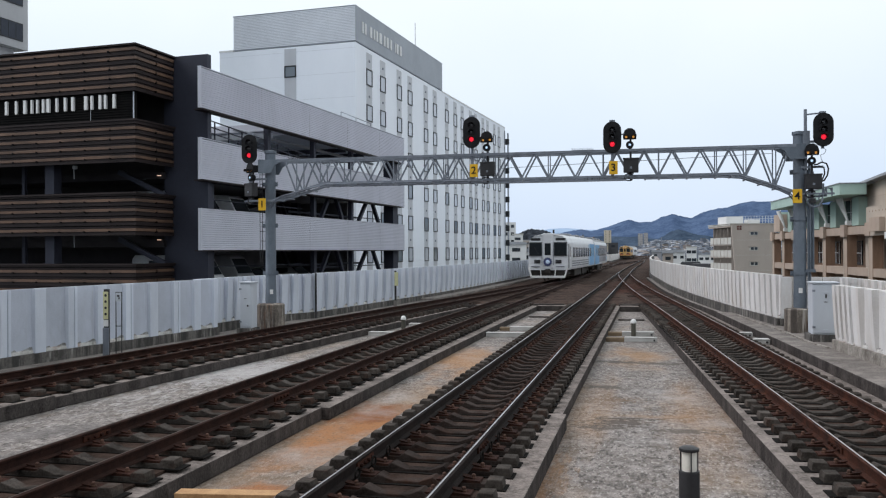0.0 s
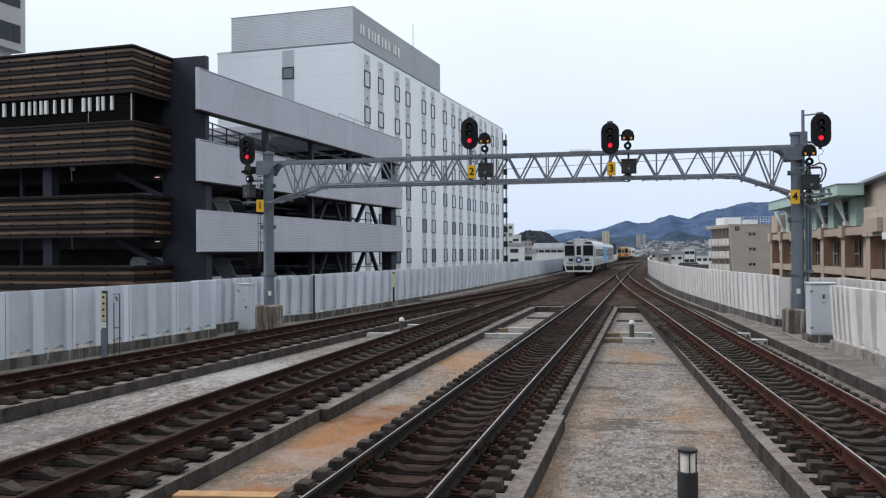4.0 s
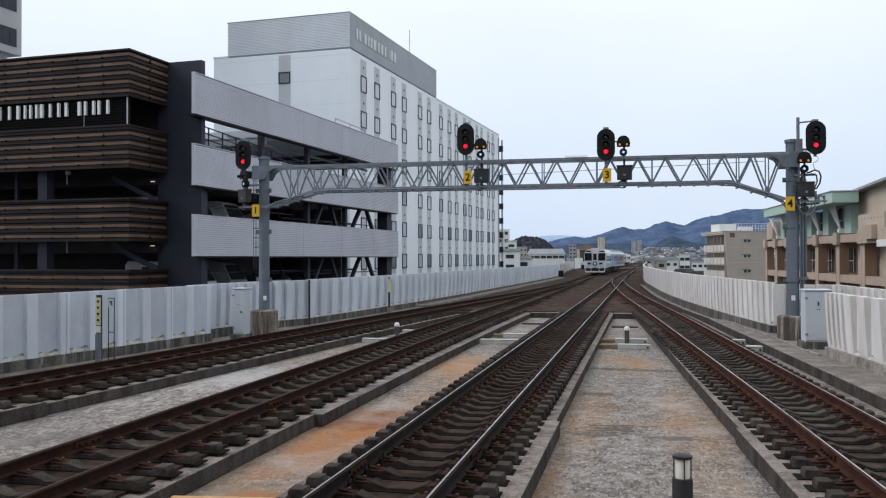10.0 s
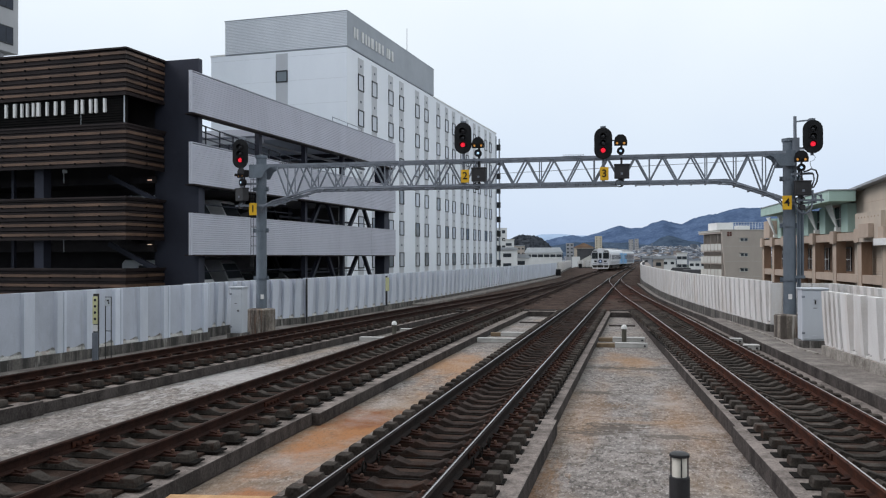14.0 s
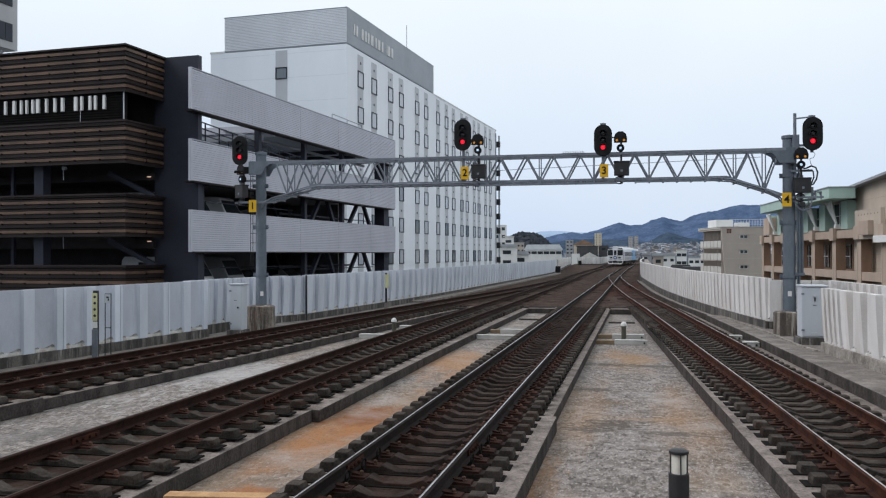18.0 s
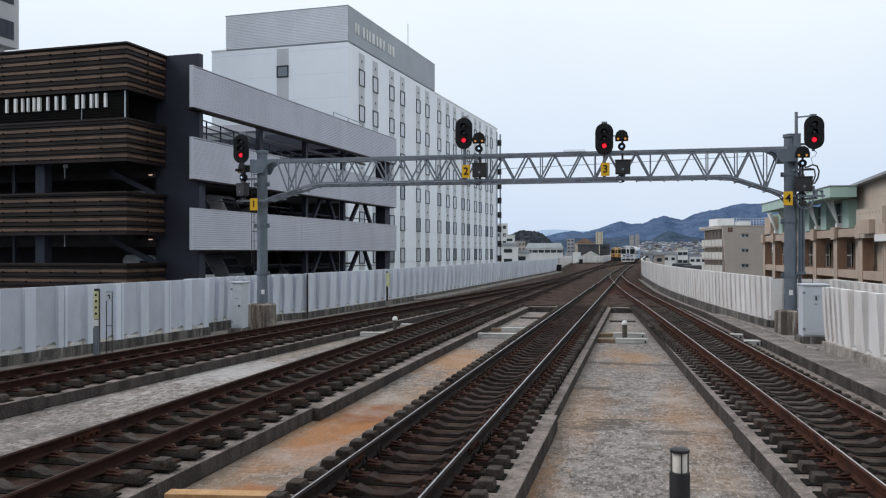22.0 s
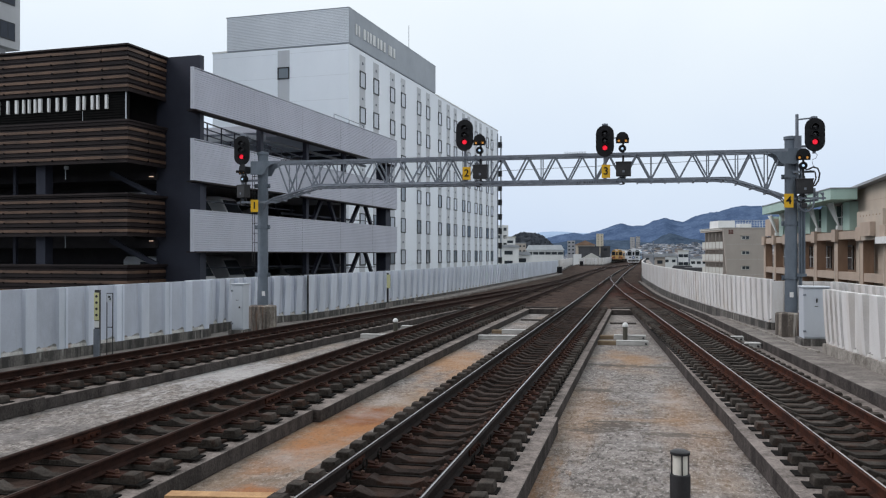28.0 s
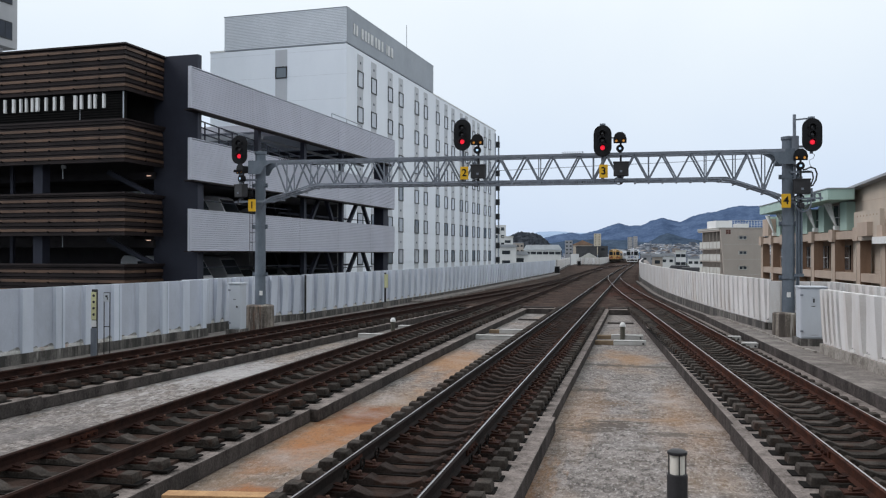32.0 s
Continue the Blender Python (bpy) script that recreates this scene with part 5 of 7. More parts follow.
# slanted braces between the columns, on the railway side and behind
for z0 in (-0.25, 2.8):
    for a, b in ((12.2, 17.45), (17.45, 23.5)):
        lean = 2.45 if a < 15 else 2.85
        for x, w_ in ((-0.8, 0.2), (-7.4, 0.24)):
            part("brace", Build().bar((x, a + 0.25, z0 + 0.2), (x, a + lean, z0 + 2.75), w_, 0.2), DARKSTEEL, cp, at=up)
            part("brace", Build().bar((x, b - lean + 0.45, z0 + 2.75), (x, b - 0.2, z0 + 0.2), w_, 0.2), DARKSTEEL, cp, at=up)
        part("rail", Build().bar((-0.9, a + 0.3, z0 + 1.62), (-0.9, b - 0.3, z0 + 1.62), 0.04, 0.05).bar((-2.4, a + 0.3, z0 + 1.75), (-2.4, b - 0.3, z0 + 1.75), 0.1, 0.12), DARKSTEEL, cp, at=up)
    part("barrier_rail", Build().box(-1.6, -1.52, 2.3, 11.9, z0 + 1.0, z0 + 1.32), STRIPGREY, cp, "pale steel crash rail", at=up)
    part("rail", Build().bar((-1.2, 2.3, z0 + 1.85), (-1.2, 11.9, z0 + 1.85), 0.04, 0.05), DARKSTEEL, cp, at=up)
# railings of the upper ramp, one sloping beside the parapet and one level behind
slope = lambda y: 8.11 - 0.056 * (y - 2.5)
g = Build()
for i in range(9):
    y = 2.48 + i * 1.17
    g.bar((-0.75, y, 6.9), (-0.75, y, slope(y)), 0.05, 0.05)
for dz in (0.0, 0.28, 0.55, 0.82):
    g.bar((-0.75, 1.9, slope(1.9) - dz), (-0.75, 12.0, slope(12.0) - dz), 0.035, 0.05)
part("railing", g, DARKSTEEL, cp, at=up)
g = Build()
for i in range(8):
    g.bar((-5.2, 2.4 + i * 1.9, 6.9), (-5.2, 2.4 + i * 1.9, 8.75), 0.05, 0.05)
for z in (7.8, 8.25, 8.75):
    g.bar((-5.2, 2.2, z), (-5.2, 15.8, z), 0.04, 0.05)
part("railing", g, DARKSTEEL, cp, at=up)
g = Build()
g.bar((-9, 8.0, 8.2), (-0.9, 8.0, 8.2), 0.2, 0.25).tube((-1.9, 6, 8.3), (-1.9, 24, 8.3), 0.08)
for i in range(5):
    g.bar((-6 - i, 3.8 + 2 * i, 6), (-6 - i, 3.8 + 2 * i, 8.3), 0.08, 0.08)
part("pipe_run", g, HOTELGREY, cp, at=up)


def sheet(z0, z1, y0, y1):
    """A corrugated parapet with level ribs, proud of the frame."""
    g = Build()
    out, z, step = [], z0, 0.0945
    while z < z1 - 0.01:
        out += [(0.0, z), (0.0, z + 0.052), (-0.026, z + 0.064), (-0.026, min(z + 0.084, z1))]
        z += step
    out += [(-0.1, z1), (-0.1, z0)]
    g.prism(out, y0 + 0.1, y1)
    return g


for z0, z1 in ((8.4, 10.1), (5.37, 7.08), (2.36, 4.08)):
    p = part("parapet", sheet(z0, z1, 0, 25.0), CORRUG, cp, "pale corrugated metal parapet", at=(0, 0.19, 8))
    g = Build()
    for k in range(2):
        g.box(-0.12, 0.014 - 0.008 * k, 0.05 * k, 0.05 + 0.05 * k, z0 - 0.015, z1 + 0.015)
    part("end_trim", g, CORRUG, p)
    part("top_trim", Build().box(-0.13, 0.018, 0, 25.0, z1 + 0.016, z1 + 0.045), CORRUG, p)
    for y in (5.2, 10.3, 15.3, 20.4):
        part("sheet_joint", Build().box(-0.02, 0.003, y, y + 0.012, z0 + 0.01, z1 - 0.01), STRIPGREY, p)
    part("soffit", Build().box(-0.5, -0.02, 0.3, 24.9, z0 - 0.06, z0 - 0.005), SLATGREY, p)
part("railing", Build().bar((-0.2, 15, 10.45), (-0.2, 19.5, 10.4), 0.03, 0.03).bar((-0.2, 15, 10.1), (-0.2, 15, 10.45), 0.03, 0.03).bar((-0.2, 17.2, 10.1), (-0.2, 17.2, 10.42), 0.03, 0.03).bar((-0.2, 19.5, 10.1), (-0.2, 19.5, 10.4), 0.03, 0.03), GALV, cp, at=up)

# slatted bands round the corner: grey fins, with a proud copper board and a recessed board, coloured dark as shade,
# above each
FRONT, BOARD = 22.0, 1.25
board_front = Build().box(-BOARD + 0.016, 0.03, -0.16, 0.0, 0, 0.115).mesh("slat", COPPER)
board_side = Build().box(0.0, 0.16, 0.0, 1.19, 0, 0.115).mesh("slat", COPPER)
inner_front = Build().box(-10.0, 0.06, -0.06, 0.0, 0, 0.08).mesh("slat", SLATGREY)
inner_side = Build().box(0.0, 0.06, 0, 2.5, 0, 0.08).mesh("slat", SLATGREY)
grey_front = Build().box(-FRONT, 0.11, -0.11, 0.0, 0, 0.15).mesh("slat", SLATGREY)
grey_side = Build().box(0.0, 0.11, 0, 2.54, 0, 0.15).mesh("slat", SLATGREY)
clip = Build().box(-0.03, 0.03, -0.2, -0.12, -0.03, 0.03).mesh("clip", SLATBLACK)
clip_side = Build().box(0.12, 0.2, -0.03, 0.03, -0.03, 0.03).mesh("clip", SLATBLACK)
jitter = random.Random(11)
for z0, z1, cope, count in ((8.93, 10.88, 0.08, 5), (6.0, 7.77, 0.2, 4), (2.98, 4.76, 0.14, 4), (0.05, 1.8, 0.14, 4)):
    band = part("slat_band", Build().box(-FRONT + BX, BX, BY, BY + 0.25, z0 + 0.05, z1 - 0.02).box(BX - 0.25, BX, BY + 0.25, 1.2, z0 + 0.05, z1 - 0.02), SLATBLACK, cp, at=up)
    part("coping", Build().box(-FRONT + BX, BX + 0.18, BY - 0.18, BY + 0.2, z1 - 0.07, z1).box(BX - 0.2, BX + 0.18, BY + 0.2, 1.28, z1 - 0.07, z1).box(-FRONT + BX, BX + 0.12, BY - 0.12, BY, z1 - cope, z1 - 0.071).box(BX, BX + 0.12, BY, 1.2, z1 - cope, z1 - 0.071), SLATGREY, band)
    pitch_ = (z1 - z0 - cope) / count
    for k in range(count):
        z = z0 + pitch_ * k
        part("slat", grey_front, None, band, at=(BX, BY, z))
        part("slat", grey_side, None, band, at=(BX, BY, z))
        part("slat", inner_front, None, band, at=(BX, BY, z + 0.29))
        part("slat", inner_side, None, band, at=(BX, BY, z + 0.29))
        shift = jitter.uniform(-0.04, 0.04)
        for j in range(8):
            dz = jitter.uniform(-0.006, 0.006)
            part("slat", board_front, None, band, at=(BX + 0.13 - (0.0 if j == 0 else shift) - j * BOARD, BY, z + 0.163 + dz))
            if j:
                part("clip", clip, None, band, at=(BX + 0.13 - shift - j * BOARD, BY, z + 0.155))
        for j in range(2):
            part("slat", board_side, None, band, at=(BX, BY + j * 1.21 + (jitter.uniform(-0.02, 0.12) if j else 0), z + 0.165 + jitter.uniform(-0.01, 0.01)))
        part("clip", clip_side, None, band, at=(BX, BY + 1.2, z + 0.155))
# dark sign band with plain upright sign shapes
SIGNWHITE = surf("white sign letters", (0.80, 0.80, 0.80), (0.72, 0.72, 0.72), 4, 0.5)
g = Build()
g.box(-FRONT + BX, BX - 0.1, BY + 0.1, BY + 0.3, 7.7, 9.0)
sb = part("sign_band", g, SLATBLACK, cp, "black slatted sign band", at=up)
for i in range(11):
    part("slat", Build().box(-FRONT + BX, BX - 0.09, BY + 0.05, BY + 0.099, 7.8 + i * 0.105, 7.862 + i * 0.105), SLATBLACK, sb)
part("corner_trim", Build().box(BX - 0.08, BX - 0.05, BY + 0.0, BY + 0.05, 7.78, 8.92), CABINET, sb)
part("cable", Build().tube((-4.3, BY + 0.03, 7.78), (-4.3, BY + 0.03, 8.24), 0.012, n=5), CABINET, sb)
for x0, x1 in ((-8.72, -8.55), (-8.18, -8.04), (-7.73, -7.55), (-7.34, -7.22), (-7.05, -6.93), (-6.74, -6.6), (-6.5, -6.3), (-6.03, -5.9), (-5.6, -5.45), (-5.22, -5.05), (-4.56, -4.37), (-4.24, -4.1), (-3.83, -3.68), (-3.56, -3.42), (-3.13, -2.98)):
    part("sign_shape", Build().box(x0, x0 + 0.72 * (x1 - x0), BY - 0.06, BY + 0.04, 8.26, 8.84), SIGNWHITE, sb)
# columns, struts and lamps behind the slats
for x in (-6.72, -12.5, -18.7):
    part("column", Build().box(x - 0.24, x + 0.24, BY + 0.35, BY + 0.8, -8, 9.5), DARKSTEEL, cp, at=up)
part("column", Build().box(-9.0, -8.85, BY + 1.2, BY + 1.35, -8, 9.5), DARKSTEEL, cp, at=up)
for z in (2.0, 4.97):
    part("strut", Build().bar((BX - 2.3, 0.6, z + 0.85), (BX + 0.1, 0.6, z - 0.25), 0.2, 0.2), DARKSTEEL, cp, at=up)
    part("hanging_cable", Build().tube((-5.9, BY + 0.9, z + 0.5), (-5.92, BY + 0.9, z + 1.1), 0.02, n=5), CABINET, cp, at=up)
part("camera_case", Build().soft(-5.92, -5.75, BY + 0.8, BY + 0.95, 5.9, 6.05, 0.02), CABINET, cp, at=up)
LAMPWHITE = glow("warm tube lamp", (1.0, 0.65, 0.5), 0.8)
for z in (2.8, 5.62):
    part("tube_lamp", Build().box(-2.66, -2.48, 0.9, 0.96, z, z + 0.025), LAMPWHITE, cp, at=up)

# parked vehicles seen between the parapets
VANPALE = surf("pale grey van paint", (0.34, 0.35, 0.37), (0.28, 0.29, 0.31), 2, 0.35)
DARKCAR = surf("dark grey vehicle paint", (0.07, 0.075, 0.08), (0.05, 0.055, 0.06), 2, 0.3, 0.3)
GREYCAR = surf("silver grey vehicle paint", (0.35, 0.36, 0.38), (0.30, 0.31, 0.33), 2, 0.3, 0.4)


def parked_car(label, x, y, z, rz, paint, tall=1.0, van=False):
    """A parked car or van along its own x, its nose towards +x."""
    c = thing("parked_van" if van else "parked_car", label, "van" if van else "car", (x, y, z), rz, group="parked cars")
    if van:
        prof = [(-2.1, 0.3), (2.0, 0.3), (2.05, 0.75), (1.95, 1.05), (1.45, 1.85), (1.2, 1.95), (-1.95, 1.97), (-2.1, 1.8)]
        screen = ((1.93, 1.12), (1.5, 1.78))
    else:
        prof = [(-2.0, 0.3), (2.0, 0.3), (2.05, 0.65), (1.95, 0.8), (1.2, 0.93), (0.6, 1.42), (-1.2, 1.46), (-1.85, 0.98), (-2.05, 0.7)]
        screen = ((1.15, 0.98), (0.66, 1.38))
    g = Build()
    top = max(w for u, w in prof)
    rings = []
    for s_ in (-1, -0.94, 0.94, 1):
        k = 0.96 if abs(s_) == 1 else 1.0
        rings.append([(u * k, s_ * (0.84 - 0.12 * max(0, w - 0.9) / (top - 0.9)), 0.3 + (w - 0.3) * tall * (1.0 if k == 1 else 0.985)) for u, w in prof])
    g.rings(rings)
    part("body", g, paint, c, smooth=True)
    zz = lambda w: 0.3 + (w - 0.3) * tall
    (u0, w0), (u1, w1) = screen
    part("windscreen", Build().add([(u0 + 0.03, -0.66, zz(w0)), (u0 + 0.03, 0.66, zz(w0)), (u1 + 0.03, 0.6, zz(w1)), (u1 + 0.03, -0.6, zz(w1)), (u0 - 0.05, -0.66, zz(w0)), (u0 - 0.05, 0.66, zz(w0)), (u1 - 0.05, 0.6, zz(w1)), (u1 - 0.05, -0.6, zz(w1))], [(0, 1, 2, 3), (7, 6, 5, 4), (0, 4, 5, 1), (1, 5, 6, 2), (2, 6, 7, 3), (3, 7, 4, 0)]), PANEDARK, c)
    part("window", Build().box(-1.1, 0.5, -0.8, 0.8, zz(w0 + 0.02), zz(w1 - 0.05)), PANEDARK, c)
    part("bumper", Build().soft(1.95, 2.12, -0.76, 0.76, 0.28, 0.5, 0.03), DARKBOX, c)
    for s_ in (-1, 1):
        part("headlight", Build().soft(1.9, 2.08, s_ * 0.62 - 0.14, s_ * 0.62 + 0.14, zz(0.62), zz(0.78), 0.03), HOUSEGLASS, c)
    for u in (-1.25, 1.25):
        for s_ in (-1, 1):
            part("wheel", Build().tube((u, s_ * 0.68, 0.3), (u, s_ * 0.86, 0.3), 0.3, n=16), PADDARK, c)


HOUSEGLASS = glass("clear lamp glass", (0.55, 0.57, 0.6), 0.1)
VANWHITE = surf("white van paint", (0.74, 0.75, 0.77), (0.66, 0.67, 0.69), 2, 0.35, bump=0.02)
m_cp = pose(-18.0, 33.15, 0, rz=-4.9)
for label, lx, ly, z, rz, paint, tall, van in (("white parked van nosed to the car park rail", -3.7, 3.9, 3.0, -5, VANWHITE, 1.12, True), ("white parked van behind the gantry post", -3.8, 6.9, 3.0, -5, VANWHITE, 1.1, True), ("white parked van on the lower car park floor", -3.7, 4.0, 0.0, -5, VANWHITE, 1.1, True), ("pale grey parked van on the lower car park floor", -3.8, 7.0, 0.0, -5, VANPALE, 1.1, True), ("silver grey parked car nosed to the rail", -3.6, 9.7, 0.0, -5, GREYCAR, 1.0, False), ("dark grey parked car on a car park floor", -3.6, 9.8, 3.0, -5, DARKCAR, 1.0, False), ("silver grey parked car under the slanted braces", -3.6, 14.6, 0.0, -5, GREYCAR, 1.0, False), ("pale grey parked car on the upper car park floor", -3.6, 14.7, 3.0, -5, VANPALE, 1.0, False)):
    p = m_cp @ Vector((lx, ly, z))
    parked_car(label, p.x, p.y, p.z, rz, paint, tall, van)

# ---------------------------------------------------------------- tower behind
TOWERGREY = surf("pale grey tower panels", (0.42, 0.42, 0.43), (0.36, 0.36, 0.37), 0.3, 0.8, bump=0.05, streak=0.6)
TOWERPANE = surf("dark blue tower glass", (0.035, 0.042, 0.058), (0.022, 0.027, 0.040), 0.4, 0.35, spec=0.2)
tw = thing("office_tower", "pale grey tower block with dark ribbon windows", "tower block", (-51.8, 65.6, -8), -4.9)
part("wall", Build().box(-24, 0, -24, 0, 19.9, 46).box(-24, -0.8, -24, -0.8, -8, 19.9), TOWERGREY, tw, at=up)
for z in (20.55, 23.6, 26.7, 29.8):
    for i in range(8):
        y1 = -0.6 - i * 2.9
        w = part("window", Build().box(-0.02, 0.05, y1 - 2.5, y1, z, z + 1.55), FRAMEDARK, tw, at=up)
        for k in range(3):
            part("pane", Build().box(0.05, 0.065, y1 - 2.42 + k * 0.81, y1 - 1.68 + k * 0.81, z + 0.1, z + 1.45), TOWERPANE, w)


# ---------------------------------------------------------------- school beside the viaduct
TAN = surf("tan rendered concrete", (0.47, 0.37, 0.30), (0.385, 0.305, 0.25), 0.6, 0.85, bump=0.1, streak=0.6)
TANDARK = surf("brown rendered wall", (0.28, 0.19, 0.135), (0.22, 0.15, 0.108), 0.6, 0.85, bump=0.1, streak=0.6)
BEIGE = surf("beige panel wall", (0.52, 0.445, 0.37), (0.44, 0.375, 0.315), 0.5, 0.85, bump=0.08, streak=0.6)
TEAL = surf("pale green paint", (0.42, 0.56, 0.50), (0.35, 0.48, 0.43), 0.6, 0.7, bump=0.05, streak=0.6)
TEALDARK = surf("grey green wall", (0.15, 0.205, 0.19), (0.115, 0.16, 0.15), 0.6, 0.8, bump=0.05, streak=0.6)
TILESHADE = surf("fluted brown tile darkened for shade", (0.30, 0.195, 0.135), (0.22, 0.14, 0.095), 2.0, 0.8, bump=0.3, grain=12, streak=0.9)
ROOFGREY = surf("grey roof sheet", (0.34, 0.355, 0.38), (0.26, 0.275, 0.30), 0.5, 0.6)
ROOFDARK = surf("dark tiled roof", (0.07, 0.07, 0.075), (0.04, 0.04, 0.045), 0.5, 0.7)
HOUSEWHITE = surf("white house render", (0.70, 0.70, 0.70), (0.60, 0.60, 0.60), 0.3, 0.8, streak=0.6)

sch = thing("school_hall", "tan and pale green school building with deep columns and white struts", "school", (18.0, 70.0, -8), 2.9)
part("wall", Build().box(1.6, 14, 4.0, 42, -8, 6.6), TANDARK, sch, at=up)
part("upper_wall", Build().box(1.2, 1.598, 4.0, 42, 4.2, 6.64), TEALDARK, sch, at=up)
COLY = (-2.5, 3.2, 10.0, 16.8, 22.8, 28.8, 34.4, 39.9)
for y in COLY:
    g = Build().box(-0.1, 0.7, y - 0.5, y + 0.5, -8, 4.3)
    # front face: brown tile, with its shade put into the colour
    g.k[2] = 1
    part("column", g, [TAN, TILESHADE], sch, at=up)
    part("edge_strip", Build().box(-0.13, -0.101, y + 0.36, y + 0.5, -8, 3.29), BEIGE, sch, at=up)
    part("corbel", Build().box(-0.35, -0.102, y - 0.6, y + 0.6, 3.3, 4.35), TAN, sch, at=up)
for z0, z1 in ((3.48, 4.15), (0.1, 0.75)):
    for a, b in zip(COLY[:-1], COLY[1:]):
        part("beam", Build().box(-0.06, 0.5, a + 0.5, b - 0.5, z0, z1), TAN, sch, at=up)
    part("floor_slab", Build().box(0.5, 1.6, 0, 42, z0, z0 + 0.25), TAN, sch, at=up)
for a, b in zip(COLY[1:-1], COLY[2:]):
    for z in (0.9, 4.5):
        w = part("window", Build().box(1.1 if z > 4 else 1.52, 1.2 if z > 4 else 1.6, a + 0.9, b - 2.6, z, z + 2.1), FRAMEDARK, sch, at=up)
        for k in range(2):
            m_ = a + 1.0 + k * (b - a - 3.7) / 2
            part("pane", Build().box(1.08 if z > 4 else 1.5, 1.1 if z > 4 else 1.52, m_, m_ + (b - a - 3.9) / 2, z + 0.1, z + 2.0), PANEDARK, w)
            part("mullion", Build().box(1.05 if z > 4 else 1.46, 1.079 if z > 4 else 1.499, m_ - 0.06, m_ + 0.02, z, z + 2.1), HOUSEWHITE, w)
        part("sash_rail", Build().box(1.05 if z > 4 else 1.46, 1.079 if z > 4 else 1.499, a + 1.03, b - 2.6, z + 1.0, z + 1.06), HOUSEWHITE, w)
    part("pier", Build().box(0.3, 1.2, b - 2.4, b - 0.5, 4.26, 6.64), TEAL, sch, at=up)
part("end_pier", Build().box(-0.1, 0.75, 36.3, 39.5, 4.36, 6.35), TAN, sch, at=up)
for y in COLY[2:-1]:
    st = part("strut_foot", Build().box(-0.05, 0.35, y - 0.25, y + 0.25, 4.3, 4.7), WHITEPAINT, sch, at=up)
    for d in (-0.9, -0.3, 0.3, 0.9):
        part("strut", Build().tube((0.15, y, 4.6), (-0.6, y + d, 6.64), 0.07, n=8), WHITEPAINT, st, "white slanting steel strut")
part("eave", Build().box(-1.7, 0.35, 5.6, 33.0, 6.7, 7.58), TEAL, sch, "pale green box eave", at=up)
part("roof", Build().box(-1.78, 14, 8.3, 33.1, 7.585, 7.66).box(-1.78, 0.95, 5.5, 8.298, 7.585, 7.66), ROOFGREY, sch, at=up)
# hall with a shallow roof at the near end
hl = thing("assembly_hall", "beige panelled hall with a shallow sloping roof", "hall", (18.0, 70.0, -8), 2.9)
part("wall", Build().add([(1.0, -40, -8), (1.0, 8.2, -8), (1.0, 8.2, 7.6), (1.0, -12, 8.5), (1.0, -40, 7.6), (18, -40, -8), (18, 8.2, -8), (18, 8.2, 7.6), (18, -12, 8.5), (18, -40, 7.6)], [(0, 1, 2, 3, 4), (9, 8, 7, 6, 5), (0, 1, 6, 5), (1, 2, 7, 6), (0, 4, 9, 5)]), BEIGE, hl, at=up)
for y0, z0, y1, z1 in ((8.5, 7.55, -12, 8.45), (-12, 8.45, -41, 7.6)):
    part("roof", Build().add([(0.3, y0, z0), (0.3, y1, z1), (18, y1, z1), (18, y0, z0), (0.3, y0, z0 + 0.2), (0.3, y1, z1 + 0.2), (18, y1, z1 + 0.2), (18, y0, z0 + 0.2)], [(0, 1, 2, 3), (4, 5, 6, 7), (0, 1, 5, 4), (1, 2, 6, 5), (2, 3, 7, 6), (3, 0, 4, 7)]), ROOFGREY, hl, at=up)
part("balcony_screen", Build().box(-0.3, 0.0, -2.45, 3.55, 3.3, 5.55), BEIGE, hl, "beige concrete screen panel", at=up)
part("balcony_box", Build().box(-0.7, -0.31, -0.9, 1.5, 3.6, 4.65), TAN, hl, at=up)
for i in range(7):
    part("fixing_mark", Build().box(-0.31, -0.3, -1.9 + i * 0.75, -1.78 + i * 0.75, 5.12, 5.24), TANDARK, hl, at=up)
for i in range(7):
    part("wall_joint", Build().box(0.985, 1.0, -30, 6.0, 1.0 + i * 1.1, 1.03 + i * 1.1), TAN, hl, at=up)
for y in (-2.4, -9, -16):
    part("column", Build().box(0.2, 1.0, y - 0.3, y + 0.3, -8, 3.0), BEIGE, hl, at=up)
part("canopy", Build().box(-0.6, 1.0, -30, -1.7, 3.0, 3.5), WHITEPAINT, hl, at=up)

# ---------------------------------------------------------------- apartment block
FLATBEIGE = surf("grey beige render", (0.42, 0.365, 0.325), (0.355, 0.31, 0.275), 0.3, 0.85, bump=0.05, streak=0.6)
BALCONY = surf("pale balcony front", (0.55, 0.54, 0.50), (0.46, 0.45, 0.42), 0.5, 0.8, streak=0.5)
ap = thing("apartment_block", "grey-beige apartment block with pale balconies and a slanted end wall", "apartment block", (17.3, 171.4, -8), 12)
GLAZED = surf("dull balcony glazing", (0.13, 0.14, 0.135), (0.06, 0.068, 0.062), 0.8, 0.35, bump=0.05, streak=0.5)
MAROON = surf("maroon paint", (0.12, 0.045, 0.035), (0.1, 0.035, 0.03))
g = Build()
g.add([(0.02, 0, 7.2), (8.5, 0, 7.2), (8.5, 0, -8), (1.2, 0, -8), (0.02, 0.5, 7.2), (8.5, 0.5, 7.2), (8.5, 0.5, -8), (1.2, 0.5, -8)], [(0, 1, 2, 3), (4, 5, 6, 7), (0, 1, 5, 4), (1, 2, 6, 5), (2, 3, 7, 6), (3, 0, 4, 7)])
part("end_wall", g, FLATBEIGE, ap, at=up)
